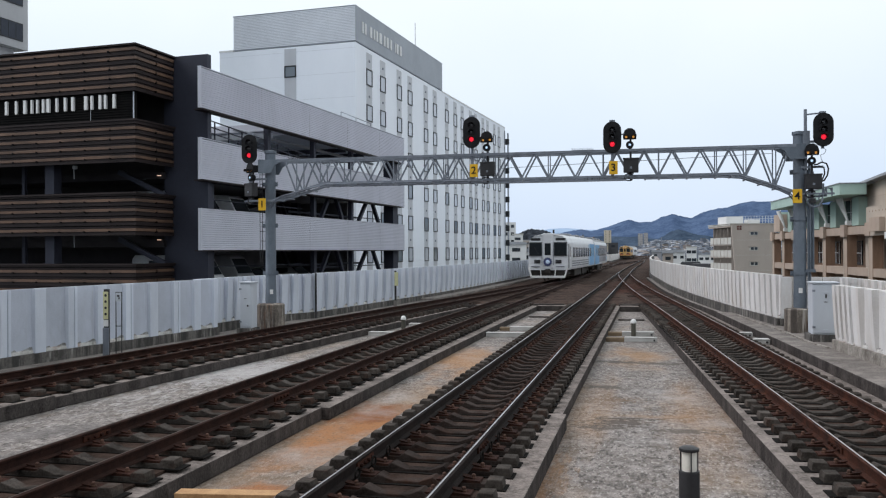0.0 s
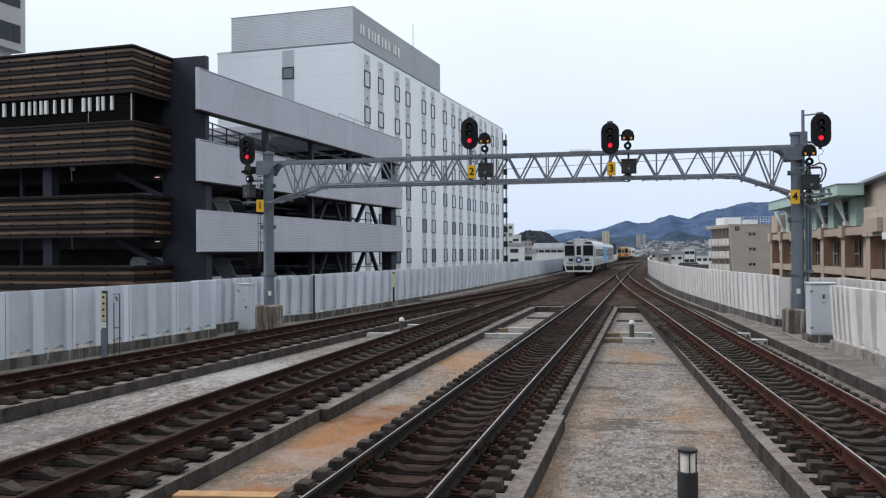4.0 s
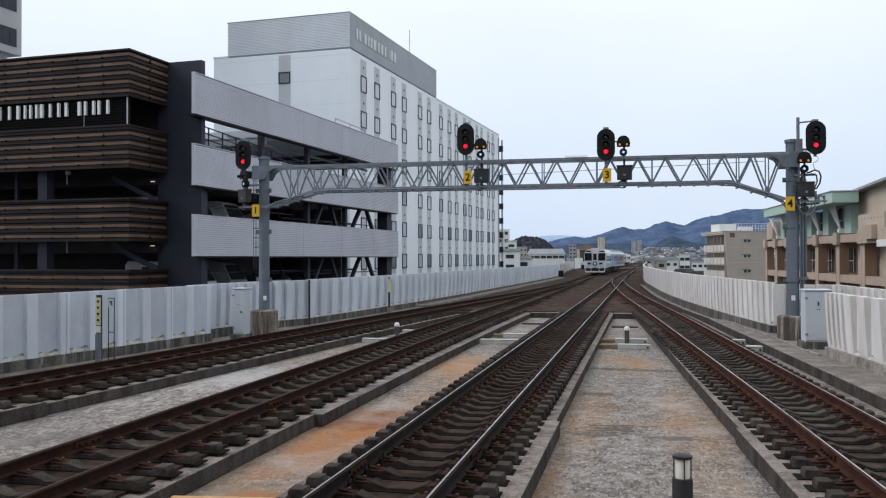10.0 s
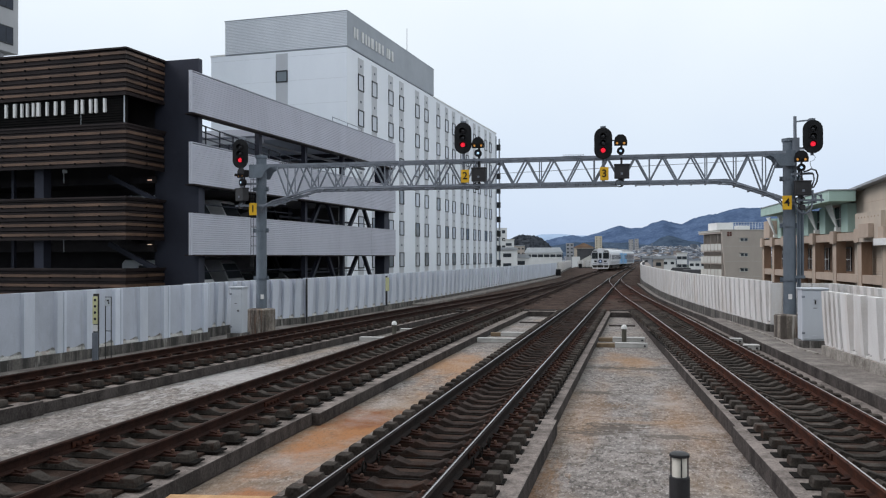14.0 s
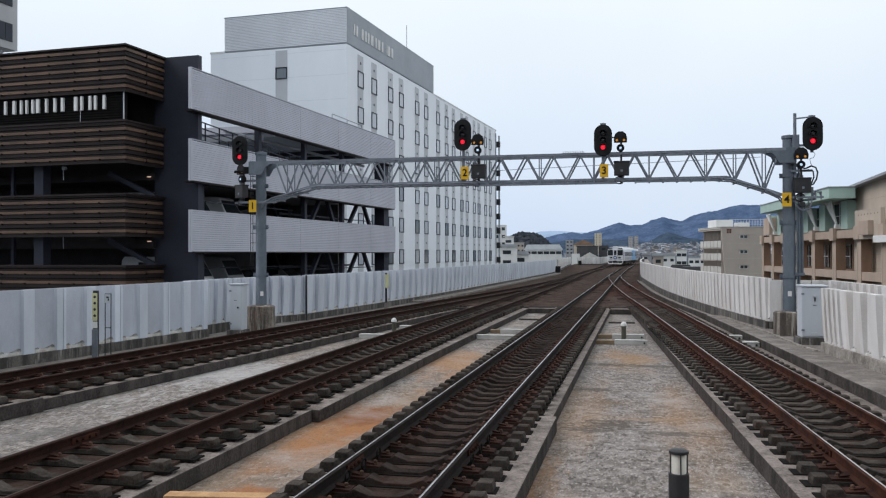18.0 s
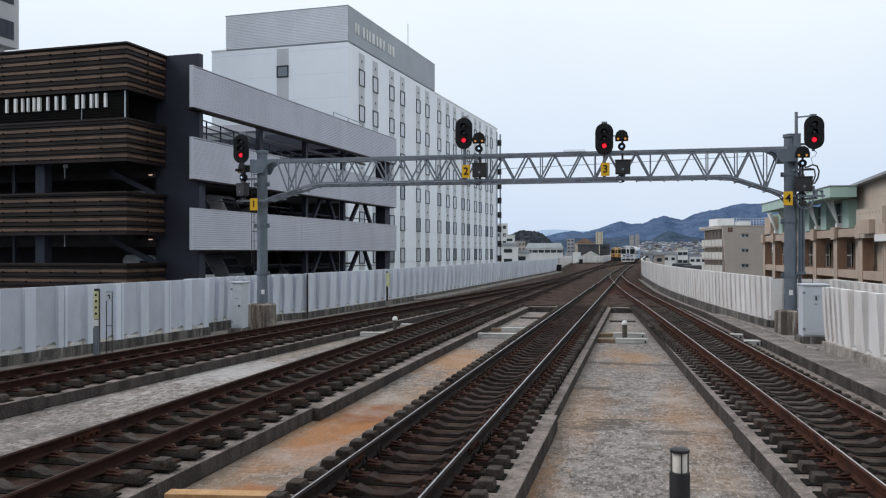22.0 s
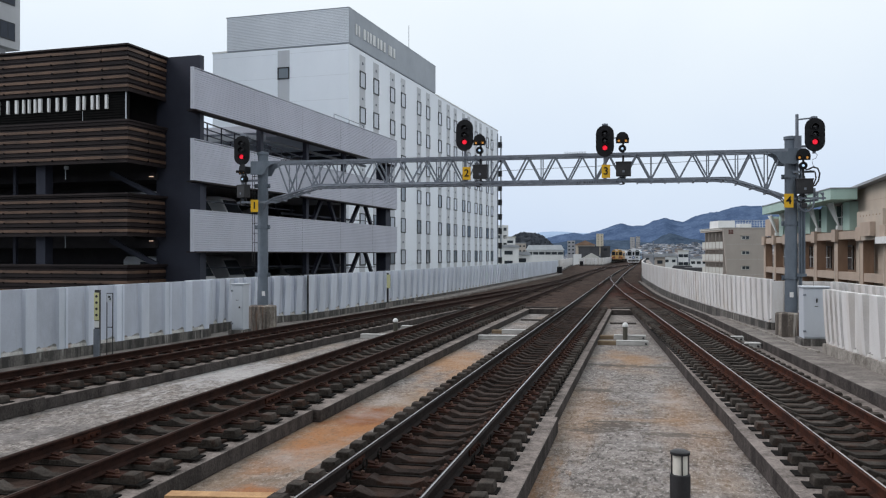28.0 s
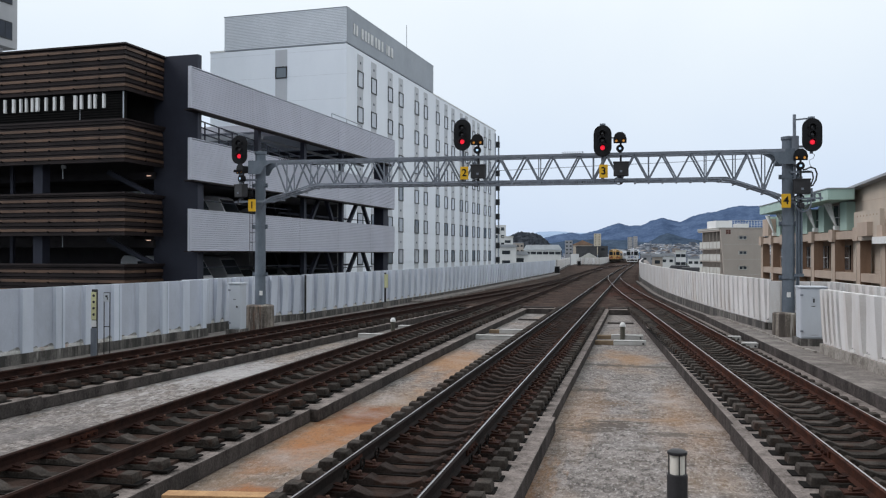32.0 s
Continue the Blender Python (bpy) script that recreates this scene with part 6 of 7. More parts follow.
part("wall", Build().box(1.9, 8.5, 0.5, 14.2, -8, 6.9), GLAZED, ap, at=up)
part("roof", Build().box(-0.1, 8.6, 0.5, 14.6, 6.92, 7.12).box(-0.12, 8.62, -0.1, 14.7, 7.2, 7.3), BALCONY, ap, at=up)
part("roof", Build().box(0.0, 8.5, 0.5, 14.5, 6.6, 6.9), FLATBEIGE, ap, at=up)
for z in (3.36, 0.92, -1.6, -4.2):
    part("floor_slab", Build().box(0.3, 1.9, 0.5, 14.2, z - 0.22, z - 0.02), FLATBEIGE, ap, at=up)
    for j in range(6):
        y = 0.75 + j * 2.24
        part("balcony", Build().box(0.22, 0.34, y + 0.14, y + 2.06, z, z + 1.28), BALCONY, ap, at=up)
        part("fin", Build().box(0.2, 1.9, y - 0.06, y + 0.06, z - 0.02, z + 2.5 if z < 3 else 6.6), FLATBEIGE, ap, at=up)
        w = part("window", Build().box(1.84, 1.898, y + 0.25, y + 2.0, z + 0.05, z + 2.1), BALCONY, ap, at=up)
        for k in (0, 1):
            part("pane", Build().box(1.82, 1.838, y + 0.32 + 0.85 * k, y + 1.1 + 0.85 * k, z + 0.1, z + 2.02), PANEDARK, w)
for z in (5.02, 2.16, -0.7, -3.55):
    w = part("window", Build().box(3.42, 5.0, -0.05, -0.001, z, z + 0.7), BALCONY, ap, at=up)
    for x in (3.62, 4.34):
        part("pane", Build().box(x, x + 0.58, -0.065, -0.05, z + 0.08, z + 0.6), PANEDARK, w)
    part("window_hood", Build().box(3.3, 5.12, -0.25, -0.051, z + 0.7, z + 0.78), FLATBEIGE, ap, at=up)
    part("joint_line", Build().box(0.7, 8.5, -0.012, -0.001, z - 0.9, z - 0.87), BALCONY, ap, at=up)
for x in (1.05, 1.53):
    for z in (6.04, 6.48):
        part("crest_square", Build().box(x, x + 0.4, -0.04, -0.001, z, z + 0.37), MAROON, ap, at=up)
part("drain_pipe", Build().tube((8.3, -0.08, -8), (8.3, -0.08, 7.1), 0.06, n=6), BALCONY, ap, at=up)
part("roof_house", Build().box(1.3, 4.6, 7, 12.5, 7.3, 8.85), HOUSEWHITE, ap, "pale rooftop machine room", at=up)
g = Build()
for i in range(13):
    g.bar((1.9 + i * 0.54, 0.9, 7.3), (1.9 + i * 0.54, 0.9, 8.7), 0.05, 0.05)
for z in (7.75, 8.2, 8.68):
    g.bar((1.9, 0.9, z), (8.4, 0.9, z), 0.05, 0.05)
part("roof_rail", g, HOUSEWHITE, ap, at=up)
part("water_tank", Build().soft(5.9, 8.2, 8, 10.5, 7.3, 8.3, 0.08), HOUSEWHITE, ap, at=up)


# ---------------------------------------------------------------- town beyond
def house(label, bearing, dist, w, d, top, wall, roof=None, rise=0.0, rows=1, cols=2, turn=0.0, win=(1.6, 1.1), category="house", gable=False):
    """A house whose front faces the railway; bearing in degrees to the right of +y."""
    b = radians(bearing)
    h = thing("house" if category == "house" else "apartment_tower" if category == "tower block" else "town_building", label, category, (dist * math.sin(b), dist * math.cos(b), -8), -bearing + turn)
    t = top + 8
    part("wall", Build().box(-w / 2, w / 2, 0, d, 0, t), wall, h)
    if roof is not None:
        e = 0.5
        g = Build()
        if gable:
            g.prism([(-w / 2 - e, t), (w / 2 + e, t), (w / 2 + e, t + 0.12), (0.06, t + rise), (-0.06, t + rise), (-w / 2 - e, t + 0.12)], -e, d + e)
        elif rise:
            g.prism([(-w / 2 - e, t), (w / 2 + e, t), (w / 2 - rise * 0.4, t + rise), (-w / 2 + rise * 0.4, t + rise)] if w < d else [(-w / 2 - e, t), (w / 2 + e, t), (w / 2 + e, t + 0.1), (w / 2 - 0.8, t + rise), (-w / 2 + 0.8, t + rise), (-w / 2 - e, t + 0.1)], -e, d + e)
        else:
            g.box(-w / 2 - 0.2, w / 2 + 0.2, -0.2, d + 0.2, t, t + 0.4)
        part("roof", g, roof, h)
    for r in range(rows):
        for c in range(cols):
            x = -w / 2 + w * (c + 0.5) / cols
            z = t - 2.1 - r * 2.9
            if z > 0.5:
                f = part("window", Build().box(x - win[0] / 2, x + win[0] / 2, -0.06, 0, z, z + win[1]), FRAMEDARK, h)
                part("pane", Build().box(x - win[0] / 2 + 0.08, x + win[0] / 2 - 0.08, -0.09, -0.06, z + 0.08, z + win[1] - 0.08), PANEDARK, f)
    return h


ROOFPALE = surf("pale ribbed roof sheet", (0.62, 0.64, 0.67), (0.50, 0.52, 0.55), 0.3, 0.6)
TERRA = surf("orange brown roof tiles", (0.27, 0.17, 0.115), (0.20, 0.125, 0.085), 0.4, 0.8)
TAUPE = surf("taupe tower render", (0.40, 0.385, 0.385), (0.34, 0.325, 0.325), 0.1, 0.85)
CREAM = surf("cream tower render", (0.56, 0.49, 0.39), (0.48, 0.42, 0.33), 0.1, 0.85)
GREYWALL = surf("grey block render", (0.34, 0.34, 0.36), (0.28, 0.28, 0.30), 0.1, 0.85)
house("tall white apartment house with small windows", -8.3, 330, 5, 12, 13.2, HOUSEWHITE, None, rows=5, cols=2, win=(1.2, 1.2), category="apartments")
house("lower white apartment house beside the tall one", -7.75, 330, 4, 10, 8.5, HOUSEWHITE, BALCONY, rows=4, cols=1, win=(2.2, 1.0), category="apartments")
house("white two-storey house with wide dark windows", -7.85, 255, 6.0, 8, 4.2, HOUSEWHITE, ROOFGREY, 0.8, rows=3, cols=1, win=(2.4, 1.1))
house("white house with a grey pitched roof", -6.98, 258, 5.1, 8, 1.9, HOUSEWHITE, ROOFGREY, 1.1, rows=2, cols=1, win=(2.6, 1.2))
house("long low white works building with a grey roof", -5.46, 420, 17.7, 20, 4.1, HOUSEWHITE, ROOFPALE, 2.5, rows=1, cols=6, win=(2.6, 1.3), category="works")
house("beige apartment block among the houses", -7.2, 520, 9, 14, 8.6, FLATBEIGE, ROOFGREY, rows=4, cols=4, win=(1.0, 1.0), category="apartments")
house("plain grey block among the houses", -3.75, 700, 6, 10, 13, GREYWALL, None, rows=4, cols=2, category="apartments")
house("black flat-topped hall beside the railway", -2.6, 400, 9.5, 18, 5.4, ROOFDARK, ROOFDARK, rows=0, category="hall")
house("taller black block joined to the dark hall", -1.55, 405, 4.5, 16, 5.9, ROOFDARK, None, rows=1, cols=1, category="hall")
house("cream hall with an orange-brown pitched roof", -2.85, 440, 9.6, 14, 6.7, BEIGE, TERRA, 2.4, rows=1, cols=2, win=(0.8, 0.8), category="hall", gable=True)
house("small shed with a tan gable roof", -2.45, 350, 6.2, 9, 0.6, BEIGE, BALCONY, 2.1, rows=0, category="shed", gable=True)
house("plain white hut beyond the barrier", -3.35, 330, 3.0, 5, 2.2, HOUSEWHITE, None, rows=0)
house("cream high-rise with stacked windows", -1.9, 1500, 12, 14, 37, CREAM, None, rows=9, cols=2, win=(1.5, 1.1), category="tower block")
house("pale twin high-rise in the distance", 0.18, 1500, 8, 14, 31, TAUPE, None, rows=8, cols=3, win=(0.9, 1.0), category="tower block")
house("pale twin high-rise in the distance", 0.52, 1500, 7, 14, 32, TAUPE, None, rows=8, cols=3, win=(0.9, 1.0), category="tower block")
house("white three-storey house with a roof terrace", 2.55, 300, 4.4, 8, 1.6, HOUSEWHITE, ROOFGREY, 0.9, rows=3, cols=2, win=(1.1, 0.9))
house("grey-white building with a roof hut", 3.35, 330, 3.6, 10, 3.2, HOUSEWHITE, BALCONY, rows=2, cols=2)
house("house with a dark tiled roof", 4.1, 240, 7.5, 9, -3.6, BEIGE, ROOFDARK, 2.2, rows=1, cols=2)
house("house with a dark tiled roof", 3.3, 250, 6.5, 9, -3.0, BEIGE, ROOFDARK, 2.0, rows=1, cols=2)
house("low white building with a flat roof", 4.3, 380, 7, 10, 0.2, HOUSEWHITE, ROOFGREY, rows=2, cols=3)
house("small grey-brown house by the barrier", 1.9, 280, 3.2, 8, 1.3, FLATBEIGE, ROOFGREY, 1.0, rows=2, cols=1)
house("grey house beyond the barrier", 1.35, 420, 7, 9, 1.5, GREYWALL, ROOFGREY, 1.0, rows=2, cols=2)

TOWN = bpy.data.materials.new("distant houses")
TOWN.use_nodes = True
tn, tl = TOWN.node_tree.nodes, TOWN.node_tree.links
tg, tr_ = tn.new("ShaderNodeNewGeometry"), tn.new("ShaderNodeValToRGB")
tr_.color_ramp.interpolation = "CONSTANT"
# house colours muted towards blue-grey, with distance haze put into them
for i, (p, c) in enumerate(((0.0, (0.38, 0.40, 0.45)), (0.14, (0.20, 0.22, 0.26)), (0.45, (0.30, 0.29, 0.29)), (0.55, (0.11, 0.125, 0.155)), (0.85, (0.19, 0.165, 0.155)))):
    e = tr_.color_ramp.elements[i] if i < 2 else tr_.color_ramp.elements.new(p)
    e.position, e.color = p, (*c, 1)
tl.new(tg.outputs["Random Per Island"], tr_.inputs[0])
tl.new(tr_.outputs[0], tn["Principled BSDF"].inputs["Base Color"])
tn["Principled BSDF"].inputs["Roughness"].default_value = 0.85


def town_height(x, y):
    """The ground under the town, which climbs towards the hills beyond the tracks."""
    d, b = math.hypot(x, y), math.degrees(math.atan2(x, y))
    side = min(max((b + 0.6) / 1.6, 0), 1) * min(max((16 - b) / 4, 0), 1)
    return -8 + 23 * min(max((d - 640) / 1000, 0), 1) ** 1.1 * side


g = Build()
n = 40
for j in range(21):
    for i in range(n + 1):
        b, d = radians(-1.5 + 18.5 * i / n), 620 + 60 * j
        x, y = d * math.sin(b), d * math.cos(b)
        g.v.append((x, y, town_height(x, y) + 0.02))
for j in range(20):
    for i in range(n):
        o = j * (n + 1) + i
        g.f.append([o, o + 1, o + n + 2, o + n + 1])
        g.k.append(0)
solid("town_slope", g, surf("wooded town slope", (0.10, 0.115, 0.10), (0.05, 0.06, 0.058), 0.03, 0.95, bump=0.0, grain=0.4, spec=0.0), "dull green rising ground under the distant town", "ground", kind="structure")
rnd = random.Random(7)
g = Build()
for i in range(3200):
    b_ = rnd.uniform(-8.5, 14)
    b, d = radians(b_), (430 if b_ > 1.2 and i % 5 == 0 else 800) + (350 if b_ > 1.2 and i % 5 == 0 else 1100 * rnd.random() ** 0.9)
    x, y = d * math.sin(b), d * math.cos(b)
    if -22 < x < 14 and y < 460:
        continue
    w, dp, h = rnd.uniform(4, 10), rnd.uniform(5, 10), rnd.uniform(3.0, 5.5) + (rnd.random() < 0.05 and d > 900) * rnd.uniform(2, 7)
    m = pose(x, y, town_height(x, y), rz=rnd.uniform(-40, 40))
    g.box(-w / 2, w / 2, -dp / 2, dp / 2, 0, h, m=m)
    r = rnd.uniform(0.8, 2.0)
    if h < 9:
        g.rings([[m @ Vector((-w / 2 - 0.4, -dp / 2 - 0.4, h)), m @ Vector((w / 2 + 0.4, -dp / 2 - 0.4, h)), m @ Vector((0.1, -dp / 2 - 0.4, h + r)), m @ Vector((-0.1, -dp / 2 - 0.4, h + r))], [m @ Vector((-w / 2 - 0.4, dp / 2 + 0.4, h)), m @ Vector((w / 2 + 0.4, dp / 2 + 0.4, h)), m @ Vector((0.1, dp / 2 + 0.4, h + r)), m @ Vector((-0.1, dp / 2 + 0.4, h + r))]])
tagged(part("far_town", g, TOWN), "scattered distant houses of a low town", "town", kind="stuff")

# utility poles
for b, d, top in ((1.5, 190, 5.0), (2.2, 300, 6.0)):
    u = thing("utility_pole", "thin grey utility pole beyond the barrier", "utility pole", (d * math.sin(radians(b)), d * math.cos(radians(b)), -8), group="utility poles")
    part("pole", Build().tube((0, 0, 0), (0, 0, top + 8), 0.12, r2=0.08), GALV, u)
    part("crossarm", Build().bar((-0.8, 0, top + 7.3), (0.8, 0, top + 7.3), 0.1, 0.1), GALV, u)


# ---------------------------------------------------------------- hills
def ridge(name, label, dist, depth, crest, light, dark, rough_h, cells=300):
    bs, hs = [c[0] for c in crest], [c[1] for c in crest]
    g = Build()
    n = 34
    for j in range(n + 1):
        v = j / n
        for i in range(cells + 1):
            b = bs[0] + (bs[-1] - bs[0]) * i / cells
            r = dist + depth * (v - 0.75)
            h = float(np.interp(b, bs, hs)) + 8
            rise = math.sin(min(v / 0.75, 1) * math.pi / 2) ** 1.15 if v <= 0.75 else 1 - ((v - 0.75) / 0.25) ** 2
            x, y = r * math.sin(radians(b)), r * math.cos(radians(b))
            k = noise.fractal((x / rough_h / 9, y / rough_h / 9, 0.5), 0.55, 2.1, 8)
            g.v.append((x, y, -8 + h * rise + k * rough_h * rise * (0.45 if v > 0.55 else 1.3)))
    for j in range(n):
        for i in range(cells):
            o = j * (cells + 1) + i
            g.f.append([o, o + 1, o + cells + 2, o + cells + 1])
            g.k.append(0)
    mat = surf(name + " hazed forest", light, dark, 45.0 / dist, 0.95, bump=0.0, grain=500.0 / dist, spec=0.0, contrast=0.72, detail=12, decay=0.75)
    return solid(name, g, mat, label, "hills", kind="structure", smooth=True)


# haze is put into the base colours: bluer and paler with distance
ridge("backdrop_far_hills", "distant mountain range coloured pale blue for haze", 4300, 700, [(-30, 70), (-8.4, 86), (-6.9, 98), (-6.1, 104), (-5.6, 111), (-4.77, 113), (-4.15, 111), (-3.57, 105), (-2.85, 107), (-2.35, 103), (-1.5, 90), (0.36, 40), (6, 20)], (0.33, 0.43, 0.58), (0.29, 0.38, 0.52), 6)
ridge("backdrop_hills", "wooded mountain ridge coloured blue for haze behind the town", 3000, 1100, [(-7.5, 8), (-6.6, 25), (-5.9, 42), (-5.25, 55), (-4.4, 65), (-3.57, 73), (-2.96, 69), (-2.35, 74), (-1.89, 81), (-1.42, 90), (-1.26, 92), (-0.54, 101), (0.18, 94), (0.89, 97), (1.42, 108), (2.2, 121), (2.83, 111), (3.35, 107), (4.05, 123), (4.74, 137), (5.32, 141), (5.93, 147), (6.94, 157), (8.11, 155), (9.9, 167), (12.43, 155), (15.1, 143), (18.88, 120), (35, 100)], (0.096, 0.141, 0.235), (0.050, 0.079, 0.145), 14)
ridge("backdrop_low_hills", "low hills coloured blue-green for haze at the edge of the town", 1800, 350, [(-9, 5), (-7.69, 13), (-5.47, 22), (-3.99, 27), (-2.53, 33), (-1.08, 30), (0, 30), (1.3, 24), (2.0, 37), (2.5, 43), (3.2, 36), (4.57, 28), (6.61, 24), (9.9, 30), (16.04, 24), (35, 20)], (0.070, 0.098, 0.142), (0.036, 0.054, 0.084), 6)

WOOD = surf("dark broadleaf wood", (0.062, 0.068, 0.080), (0.028, 0.033, 0.042), 0.12, 0.95, bump=0.0, grain=1.0, spec=0.0)
g = Build()
rnd = random.Random(3)
hb, hh = (-8.6, -7.88, -7.51, -6.95, -6.21, -5.65, -5.17, -4.3), (3, 10, 15, 17.5, 17, 15, 9, 2)
for i in range(900):
    b = rnd.uniform(-8.6, -4.4)
    d = rnd.uniform(670, 760)
    z = (float(np.interp(b, hb, hh)) + 8) * min(1, 0.35 + (d - 665) / 60) - 8
    r = rnd.uniform(1.6, 3.2)
    c = Vector((d * math.sin(radians(b)), d * math.cos(radians(b)), z))
    bm = bmesh.new()
    bmesh.ops.create_icosphere(bm, subdivisions=1, radius=r)
    for v in bm.verts:
        v.co = v.co * rnd.uniform(0.75, 1.2) + c
    g.take(bm)
for i in range(24):
    b0, b1 = -8.6 + i * 0.18, -8.6 + (i + 1) * 0.18
    q = []
    for b, d, f in ((b0, 668, 0), (b1, 668, 0), (b1, 715, 1), (b0, 715, 1)):
        q.append((d * math.sin(radians(b)), d * math.cos(radians(b)), -8 + (float(np.interp(b, hb, hh)) + 7) * f))
    g.add(q, [(0, 1, 2, 3)])
tagged(part("wooded_hill", g, WOOD), "small dark wooded hill beyond the houses", "wood", kind="stuff")


# ---------------------------------------------------------------- trains
TRAINWHITE = surf("white coach paint", (0.70, 0.71, 0.74), (0.58, 0.59, 0.62), 0.6, 0.4, where="Object", bump=0.02, streak=0.4)
TRAINBLUE = surf("sky blue coach paint", (0.16, 0.42, 0.72), (0.11, 0.34, 0.64), 0.8, 0.4, where="Object", bump=0.02)
TRAINPALE = surf("pale blue coach paint", (0.38, 0.56, 0.74), (0.32, 0.50, 0.68), 0.8, 0.4, where="Object", bump=0.02)
TRAINMAUVE = surf("grey mauve coach paint", (0.28, 0.25, 0.27), (0.22, 0.20, 0.215), 0.8, 0.4, where="Object", bump=0.02)
TRAINGREY = surf("grey stripe paint", (0.16, 0.17, 0.2), (0.12, 0.13, 0.155), 1, 0.4, where="Object", bump=0.02)
TRAINYELLOW = surf("orange yellow coach paint", (0.62, 0.37, 0.12), (0.50, 0.29, 0.09), 0.6, 0.45, where="Object", bump=0.02)
TRAINRED = surf("orange red coach paint", (0.42, 0.13, 0.04), (0.33, 0.10, 0.03), 0.6, 0.45, where="Object", bump=0.02)
UNDER = surf("grimy underframe", (0.05, 0.043, 0.038), (0.025, 0.022, 0.02), 2, 0.85, where="Object")
ROOFCOACH = surf("grey coach roof", (0.30, 0.31, 0.33), (0.22, 0.23, 0.25), 1, 0.6, where="Object")
NAVY = surf("dark blue emblem", (0.055, 0.07, 0.17), (0.04, 0.05, 0.13), 3, 0.4, where="Object")
HEADGLOW = glow("faint pale glow", (0.6, 0.72, 0.9), 0.05)
TRAINGLASS = glass("dark coach glass", (0.02, 0.024, 0.028), 0.06)


def coach(name, label, paint, at, rz, group, face=True, style="white", length=20.8):
    """A railcar about its own middle, rail tops at z 0, its cab end towards -y."""
    c = thing(name, label, "railcar", at, rz, group)
    L = length / 2
    sec = [(-1.40, 0.85), (-1.45, 1.0), (-1.45, 2.75), (-1.37, 3.07), (-1.08, 3.33), (-0.52, 3.46), (0.52, 3.46), (1.08, 3.33), (1.37, 3.07), (1.45, 2.75), (1.45, 1.0), (1.40, 0.85)]
    g = Build()
    rings = []
    for y, s, top in ((-L, 0.99, 0.975), (-L + 0.12, 0.985, 0.985), (-L + 0.5, 1, 1), (L - 0.2, 1, 1), (L, 0.98, 0.985)):
        rings.append([(u * s, y + (0.14 * max(0, w - 1.9) if y == -L else 0), 0.85 + (w - 0.85) * top) for u, w in sec])
    g.rings(rings)
    body = part("body", g, paint, c, smooth=True)
    part("roof", Build().rings([[(u, y, w + 0.012) for u, w in ((-1.31, 3.13), (-1.08, 3.33), (-0.52, 3.46), (0.52, 3.46), (1.08, 3.33), (1.31, 3.13))] for y in (-L + 0.6, L - 0.25)], cap=False, closed=False), ROOFCOACH if style != "white" else TRAINWHITE, c)
    for y in (-4.5, 1.5, 6.0):
        part("roof_unit", Build().soft(-0.75, 0.75, y, y + 2.2, 3.42, 3.62, 0.05), ROOFCOACH, c)
    part("exhaust", Build().tube((0.1, -L + 2.4, 3.3), (0.1, -L + 2.4, 3.85), 0.07), DARKBOX, c)
    # side glazing and doors
    for s in (-1, 1):
        for i in range(8):
            y = -L + 3.3 + i * 1.85
            w = part("window", Build().box(min(s * 1.44, s * 1.463), max(s * 1.44, s * 1.463), y, y + 1.45, 1.75, 2.5), FRAMEDARK, body)
            part("pane", Build().box(min(s * 1.463, s * 1.47), max(s * 1.463, s * 1.47), y + 0.06, y + 1.39, 1.8, 2.45), TRAINGLASS, w)
        for y in (-L + 1.1, L - 1.9):
            d = part("side_door", Build().soft(min(s * 1.43, s * 1.458), max(s * 1.43, s * 1.458), y, y + 0.85, 0.95, 2.8, 0.004), paint if style != "blue" else TRAINPALE, body)
            part("pane", Build().box(min(s * 1.458, s * 1.468), max(s * 1.458, s * 1.468), y + 0.22, y + 0.63, 1.8, 2.55), TRAINGLASS, d)
        if style == "white":
            for k in range(3):
                part("stripe", Build().box(min(s * 1.445, s * 1.456), max(s * 1.445, s * 1.456), -L + 2.6, L - 2.2, 1.08 + k * 0.17, 1.16 + k * 0.17), TRAINGREY, body)
            part("blue_panel", Build().box(min(s * 1.445, s * 1.462), max(s * 1.445, s * 1.462), L - 4.4, L - 0.1, 0.95, 2.85), TRAINBLUE, body, "sky blue end panel")
            part("pale_panel", Build().box(min(s * 1.445, s * 1.46), max(s * 1.445, s * 1.46), L - 5.6, L - 4.41, 0.95, 2.8), TRAINPALE, body, "pale blue panel")
        if style == "blue":
            part("blue_panel", Build().box(min(s * 1.445, s * 1.46), max(s * 1.445, s * 1.46), -L + 0.1, -L + 6.2, 0.95, 2.8), TRAINBLUE, body, "sky blue end panel")
            part("brown_panel", Build().box(min(s * 1.445, s * 1.459), max(s * 1.445, s * 1.459), -L + 6.21, L - 0.5, 1.62, 2.8), TRAINMAUVE, body, "grey-mauve side panel")
            part("stripe", Build().box(min(s * 1.445, s * 1.456), max(s * 1.445, s * 1.456), -L + 3, L - 0.5, 1.08, 1.6), TRAINGREY, body)
    # underframe
    for y in (-7.0, 7.0):
        b = part("bogie", Build().soft(-1.05, 1.05, y - 1.5, y + 1.5, 0.42, 0.72, 0.04), UNDER, c)
        for dy in (-1.05, 1.05):
            for s in (-1, 1):
                part("wheel", Build().tube((s * 0.5, y + dy, 0.43), (s * 0.63, y + dy, 0.43), 0.43, n=20), UNDER, b)
    for y0, y1, w in ((-4.8, -2.6, 1.3), (-2.2, 0.4, 1.25), (0.8, 2.2, 1.3), (2.6, 4.9, 1.2)):
        part("engine_box", Build().soft(-w, w, y0, y1, 0.3, 0.84, 0.03), UNDER, c)
    if not face:
        return c
    # cab end
    f = -L
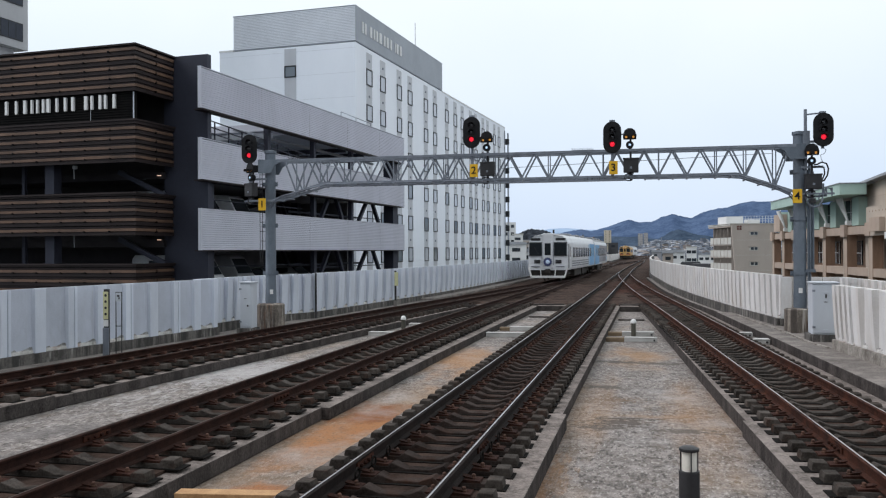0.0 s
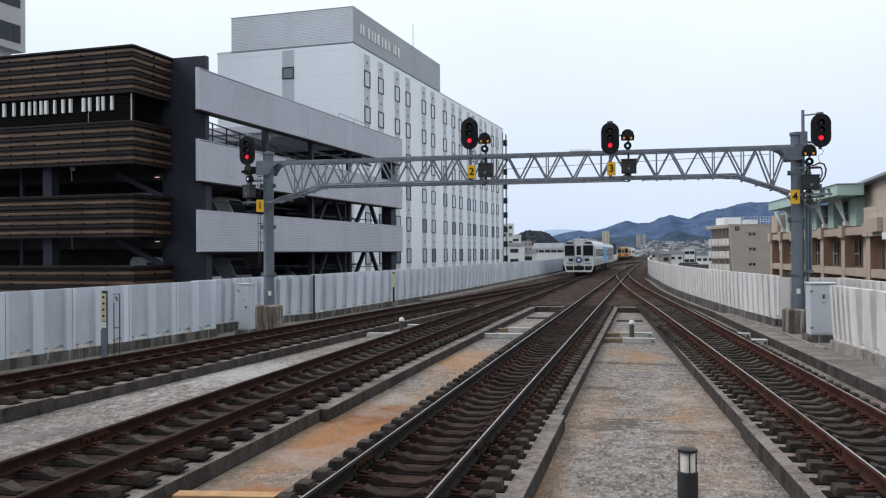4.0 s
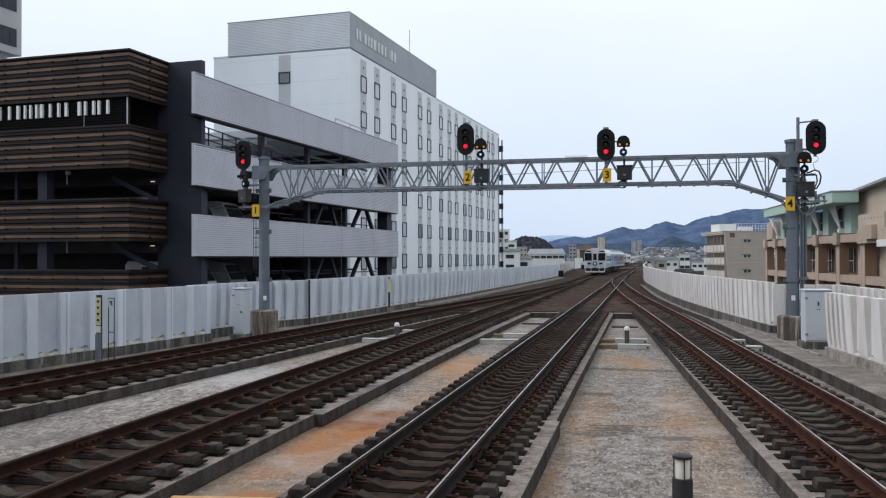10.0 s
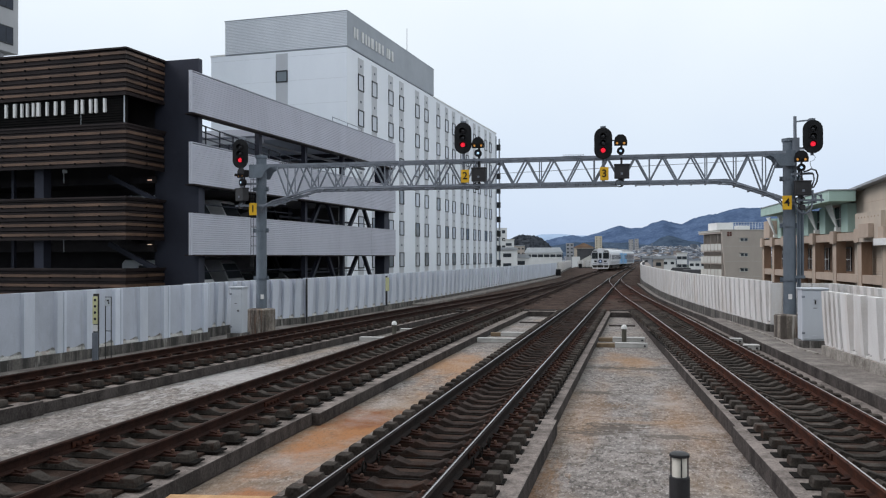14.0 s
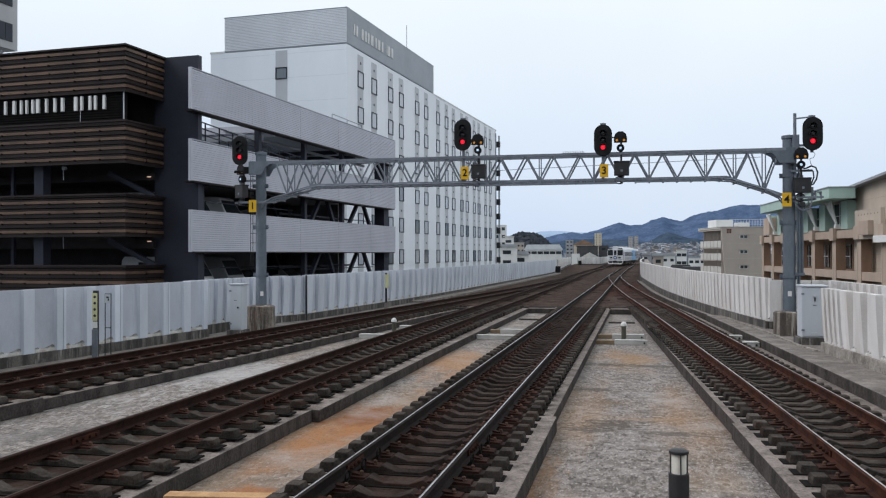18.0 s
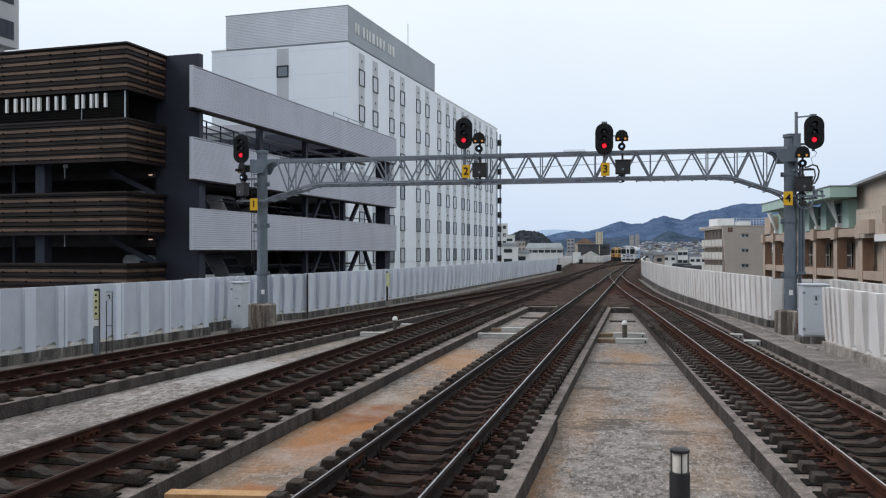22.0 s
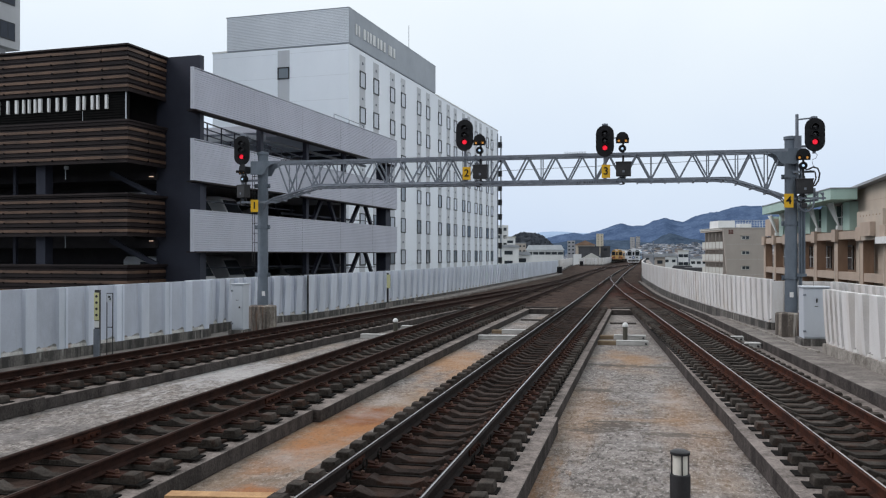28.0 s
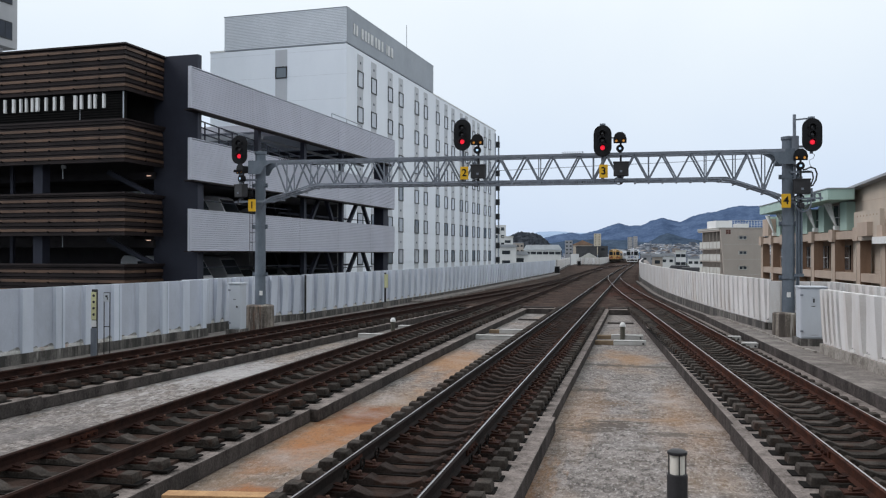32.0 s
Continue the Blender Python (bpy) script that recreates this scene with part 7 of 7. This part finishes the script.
    glassy = lambda x0, x1, z0, z1, dy=0.0: Build().soft(x0, x1, f - 0.03 + dy, f + 0.16 + dy, z0, z1, 0.03)
    lean = 0.08
    for x0, x1 in ((-1.37, -0.45), (0.45, 1.37)):
        ws = part("windscreen", glassy(x0, x1, 1.93, 2.84, lean * 0.6), TRAINGLASS, c, "black cab window")
        part("seal", Build().box(x0 - 0.03, x1 + 0.03, f - 0.01, f + 0.1, 1.88, 1.928).box(x0 - 0.03, x1 + 0.03, f + 0.05, f + 0.16, 2.842, 2.88), DARKBOX, ws)
        part("destination_panel", glassy(x0 + 0.1, x1 - 0.1, 3.0, 3.19, lean + 0.09), DARKBOX, c)
    part("lamp_housing", Build().soft(-0.4, 0.4, f + 0.08, f + 0.9, 2.95, 3.53, 0.06), paint, c)
    d = part("gangway_door", Build().soft(-0.38, 0.38, f - 0.05, f + 0.1, 0.98, 2.95, 0.02), paint, c)
    part("pane", Build().soft(-0.22, 0.22, f - 0.062, f - 0.045, 1.93, 2.8, 0.005), TRAINGLASS, d)
    for s in (-1, 1):
        part("handrail", Build().tube((s * 0.42, f - 0.07, 1.2), (s * 0.42, f - 0.07, 2.7), 0.018, n=6), GALV, c)
        part("cab_door", Build().soft(min(s * 1.43, s * 1.462), max(s * 1.43, s * 1.462), f + 0.42, f + 0.92, 1.0, 2.75, 0.004), TRAINGREY if style == "white" else paint, body)
    if style == "white":
        e = part("emblem", Build().turned((0, f - 0.06, 1.45), [(0.29, 0), (0.29, 0.05), (0.24, 0.06), (0.01, 0.062)], n=24, axis="y"), NAVY, c, "round dark blue headboard")
        # pale centre disc with a faint glow added; it is no lamp
        part("emblem_centre", Build().turned((0, f - 0.122, 1.45), [(0.15, 0), (0.13, 0.02), (0.01, 0.022)], n=18, axis="y"), HEADGLOW, e)
        for k in range(12):
            a = radians(30 * k)
            part("emblem_leaf", Build().soft(-0.045, 0.045, f - 0.1, f - 0.06, -0.05, 0.05, 0.01, m=Matrix.Translation((0.285 * math.cos(a), 0, 1.45 + 0.285 * math.sin(a))) @ Matrix.Rotation(-a, 4, "Y")), TRAINGREY, e)
    for s in (-1, 1):
        lamp = part("headlight_case", Build().soft(s * 0.78 - 0.22, s * 0.78 + 0.22, f - 0.05, f + 0.1, 1.33, 1.6, 0.03), DARKBOX, c)
        part("step", Build().box(s * 0.9 - 0.3, s * 0.9 + 0.3, f - 0.06, f + 0.02, 1.08, 1.13), TRAINGREY, c)
        part("lens", Build().turned((s * 0.78, f - 0.05, 1.46), [(0.1, 0), (0.06, 0.012), (0.004, 0.015)], n=12, axis="y"), LENSOFF, lamp)
        if style != "white":
            part("top_lamp", Build().turned((s * 0.2, f + 0.06, 3.2), [(0.1, 0), (0.1, 0.12), (0.01, 0.13)], n=14, axis="y"), HEADGLOW, c)
    sk = WHITEPAINT if style == "white" else UNDER
    g = Build().bar((-1.22, f + 0.02, 0.36), (1.22, f + 0.02, 0.36), 0.1, 0.17).bar((-1.42, f + 0.06, 1.0), (1.42, f + 0.06, 1.0), 0.1, 0.14)
    for s in (-1, 1):
        g.bar((s * 1.2, f + 0.02, 0.32), (s * 1.4, f + 0.06, 1.0), 0.1, 0.2, up=(0, 1, 0)).bar((s * 0.5, f + 0.03, 0.4), (s * 0.56, f + 0.05, 0.98), 0.06, 0.12, up=(0, 1, 0))
    part("pilot", g, sk, c, "white tubular pilot frame" if style == "white" else "")
    part("buffer_beam", Build().box(-1.3, 1.3, f + 0.2, f + 0.5, 0.35, 0.9), UNDER, c)
    part("coupler", Build().soft(-0.16, 0.16, f - 0.35, f + 0.25, 0.62, 0.92, 0.03), UNDER, c)
    for s in (-1, 1):
        part("wiper", Build().bar((s * 0.6, f - 0.045, 1.95), (s * 1.0, f - 0.0, 2.5), 0.02, 0.02), DARKBOX, c)
    if style == "yellow":
        part("lower_band", Build().soft(-1.452, 1.452, f - 0.02, f + 0.3, 1.0, 1.5, 0.01), TRAINRED, c, "orange-red lower band")
    return c


TRAIN_PATH = smooth_line([(40, -8.7), (52, -7.49), (64, -6.44), (78, -5.75), (93, -5.27), (107, -5.06), (125, -4.63), (141, -4.23), (158, -2.75), (169, -1.66), (181, -0.49), (196, 0.46), (220, 1.19), (241, 1.75), (330, 3.8)])


def on_path(line, y):
    return pose(line(y), y, 0.0, rz=-math.degrees(math.atan((line(y + 4) - line(y - 4)) / 8)))


lead = coach("railcar", "white railcar with a round blue headboard crossing the junction", TRAINWHITE, (0, 0, 0), 0, "white and blue train")
second = coach("railcar", "white and sky-blue railcar coupled behind the white one", TRAINWHITE, (0, 0, 0), 0, "white and blue train", face=False, style="blue")
ya = coach("railcar", "orange-yellow railcar waiting on the distant main track", TRAINYELLOW, (0, 0, 0), 0, "yellow train", style="yellow")
ya.matrix_basis = on_path(MAIN_LEFT, 250.0)
yb = coach("railcar", "pale grey railcar coupled to the orange-yellow one", TRAINWHITE, (0, 0, 0), 0, "yellow train", face=False, style="plain")
yb.matrix_basis = on_path(MAIN_LEFT, 271.5)


# ---------------------------------------------------------------- moving things
def motions():
    ends = [(0, 63.1), (1, 68.7), (2, 74.2), (3, 79.7), (4, 85.1), (6, 95.7), (8, 106.8), (10, 118.0), (12, 129.4), (14, 140.9), (16, 152.0), (18, 162.6), (20, 173.0), (22, 183.0), (24, 192.2), (26, 200.4), (28, 207.8), (30, 214.8), (32, 221.0)]
    walk(lead, [(t, on_path(TRAIN_PATH, y + 10.4)) for t, y in ends])
    walk(second, [(t, on_path(TRAIN_PATH, y + 31.7)) for t, y in ends])


motions()
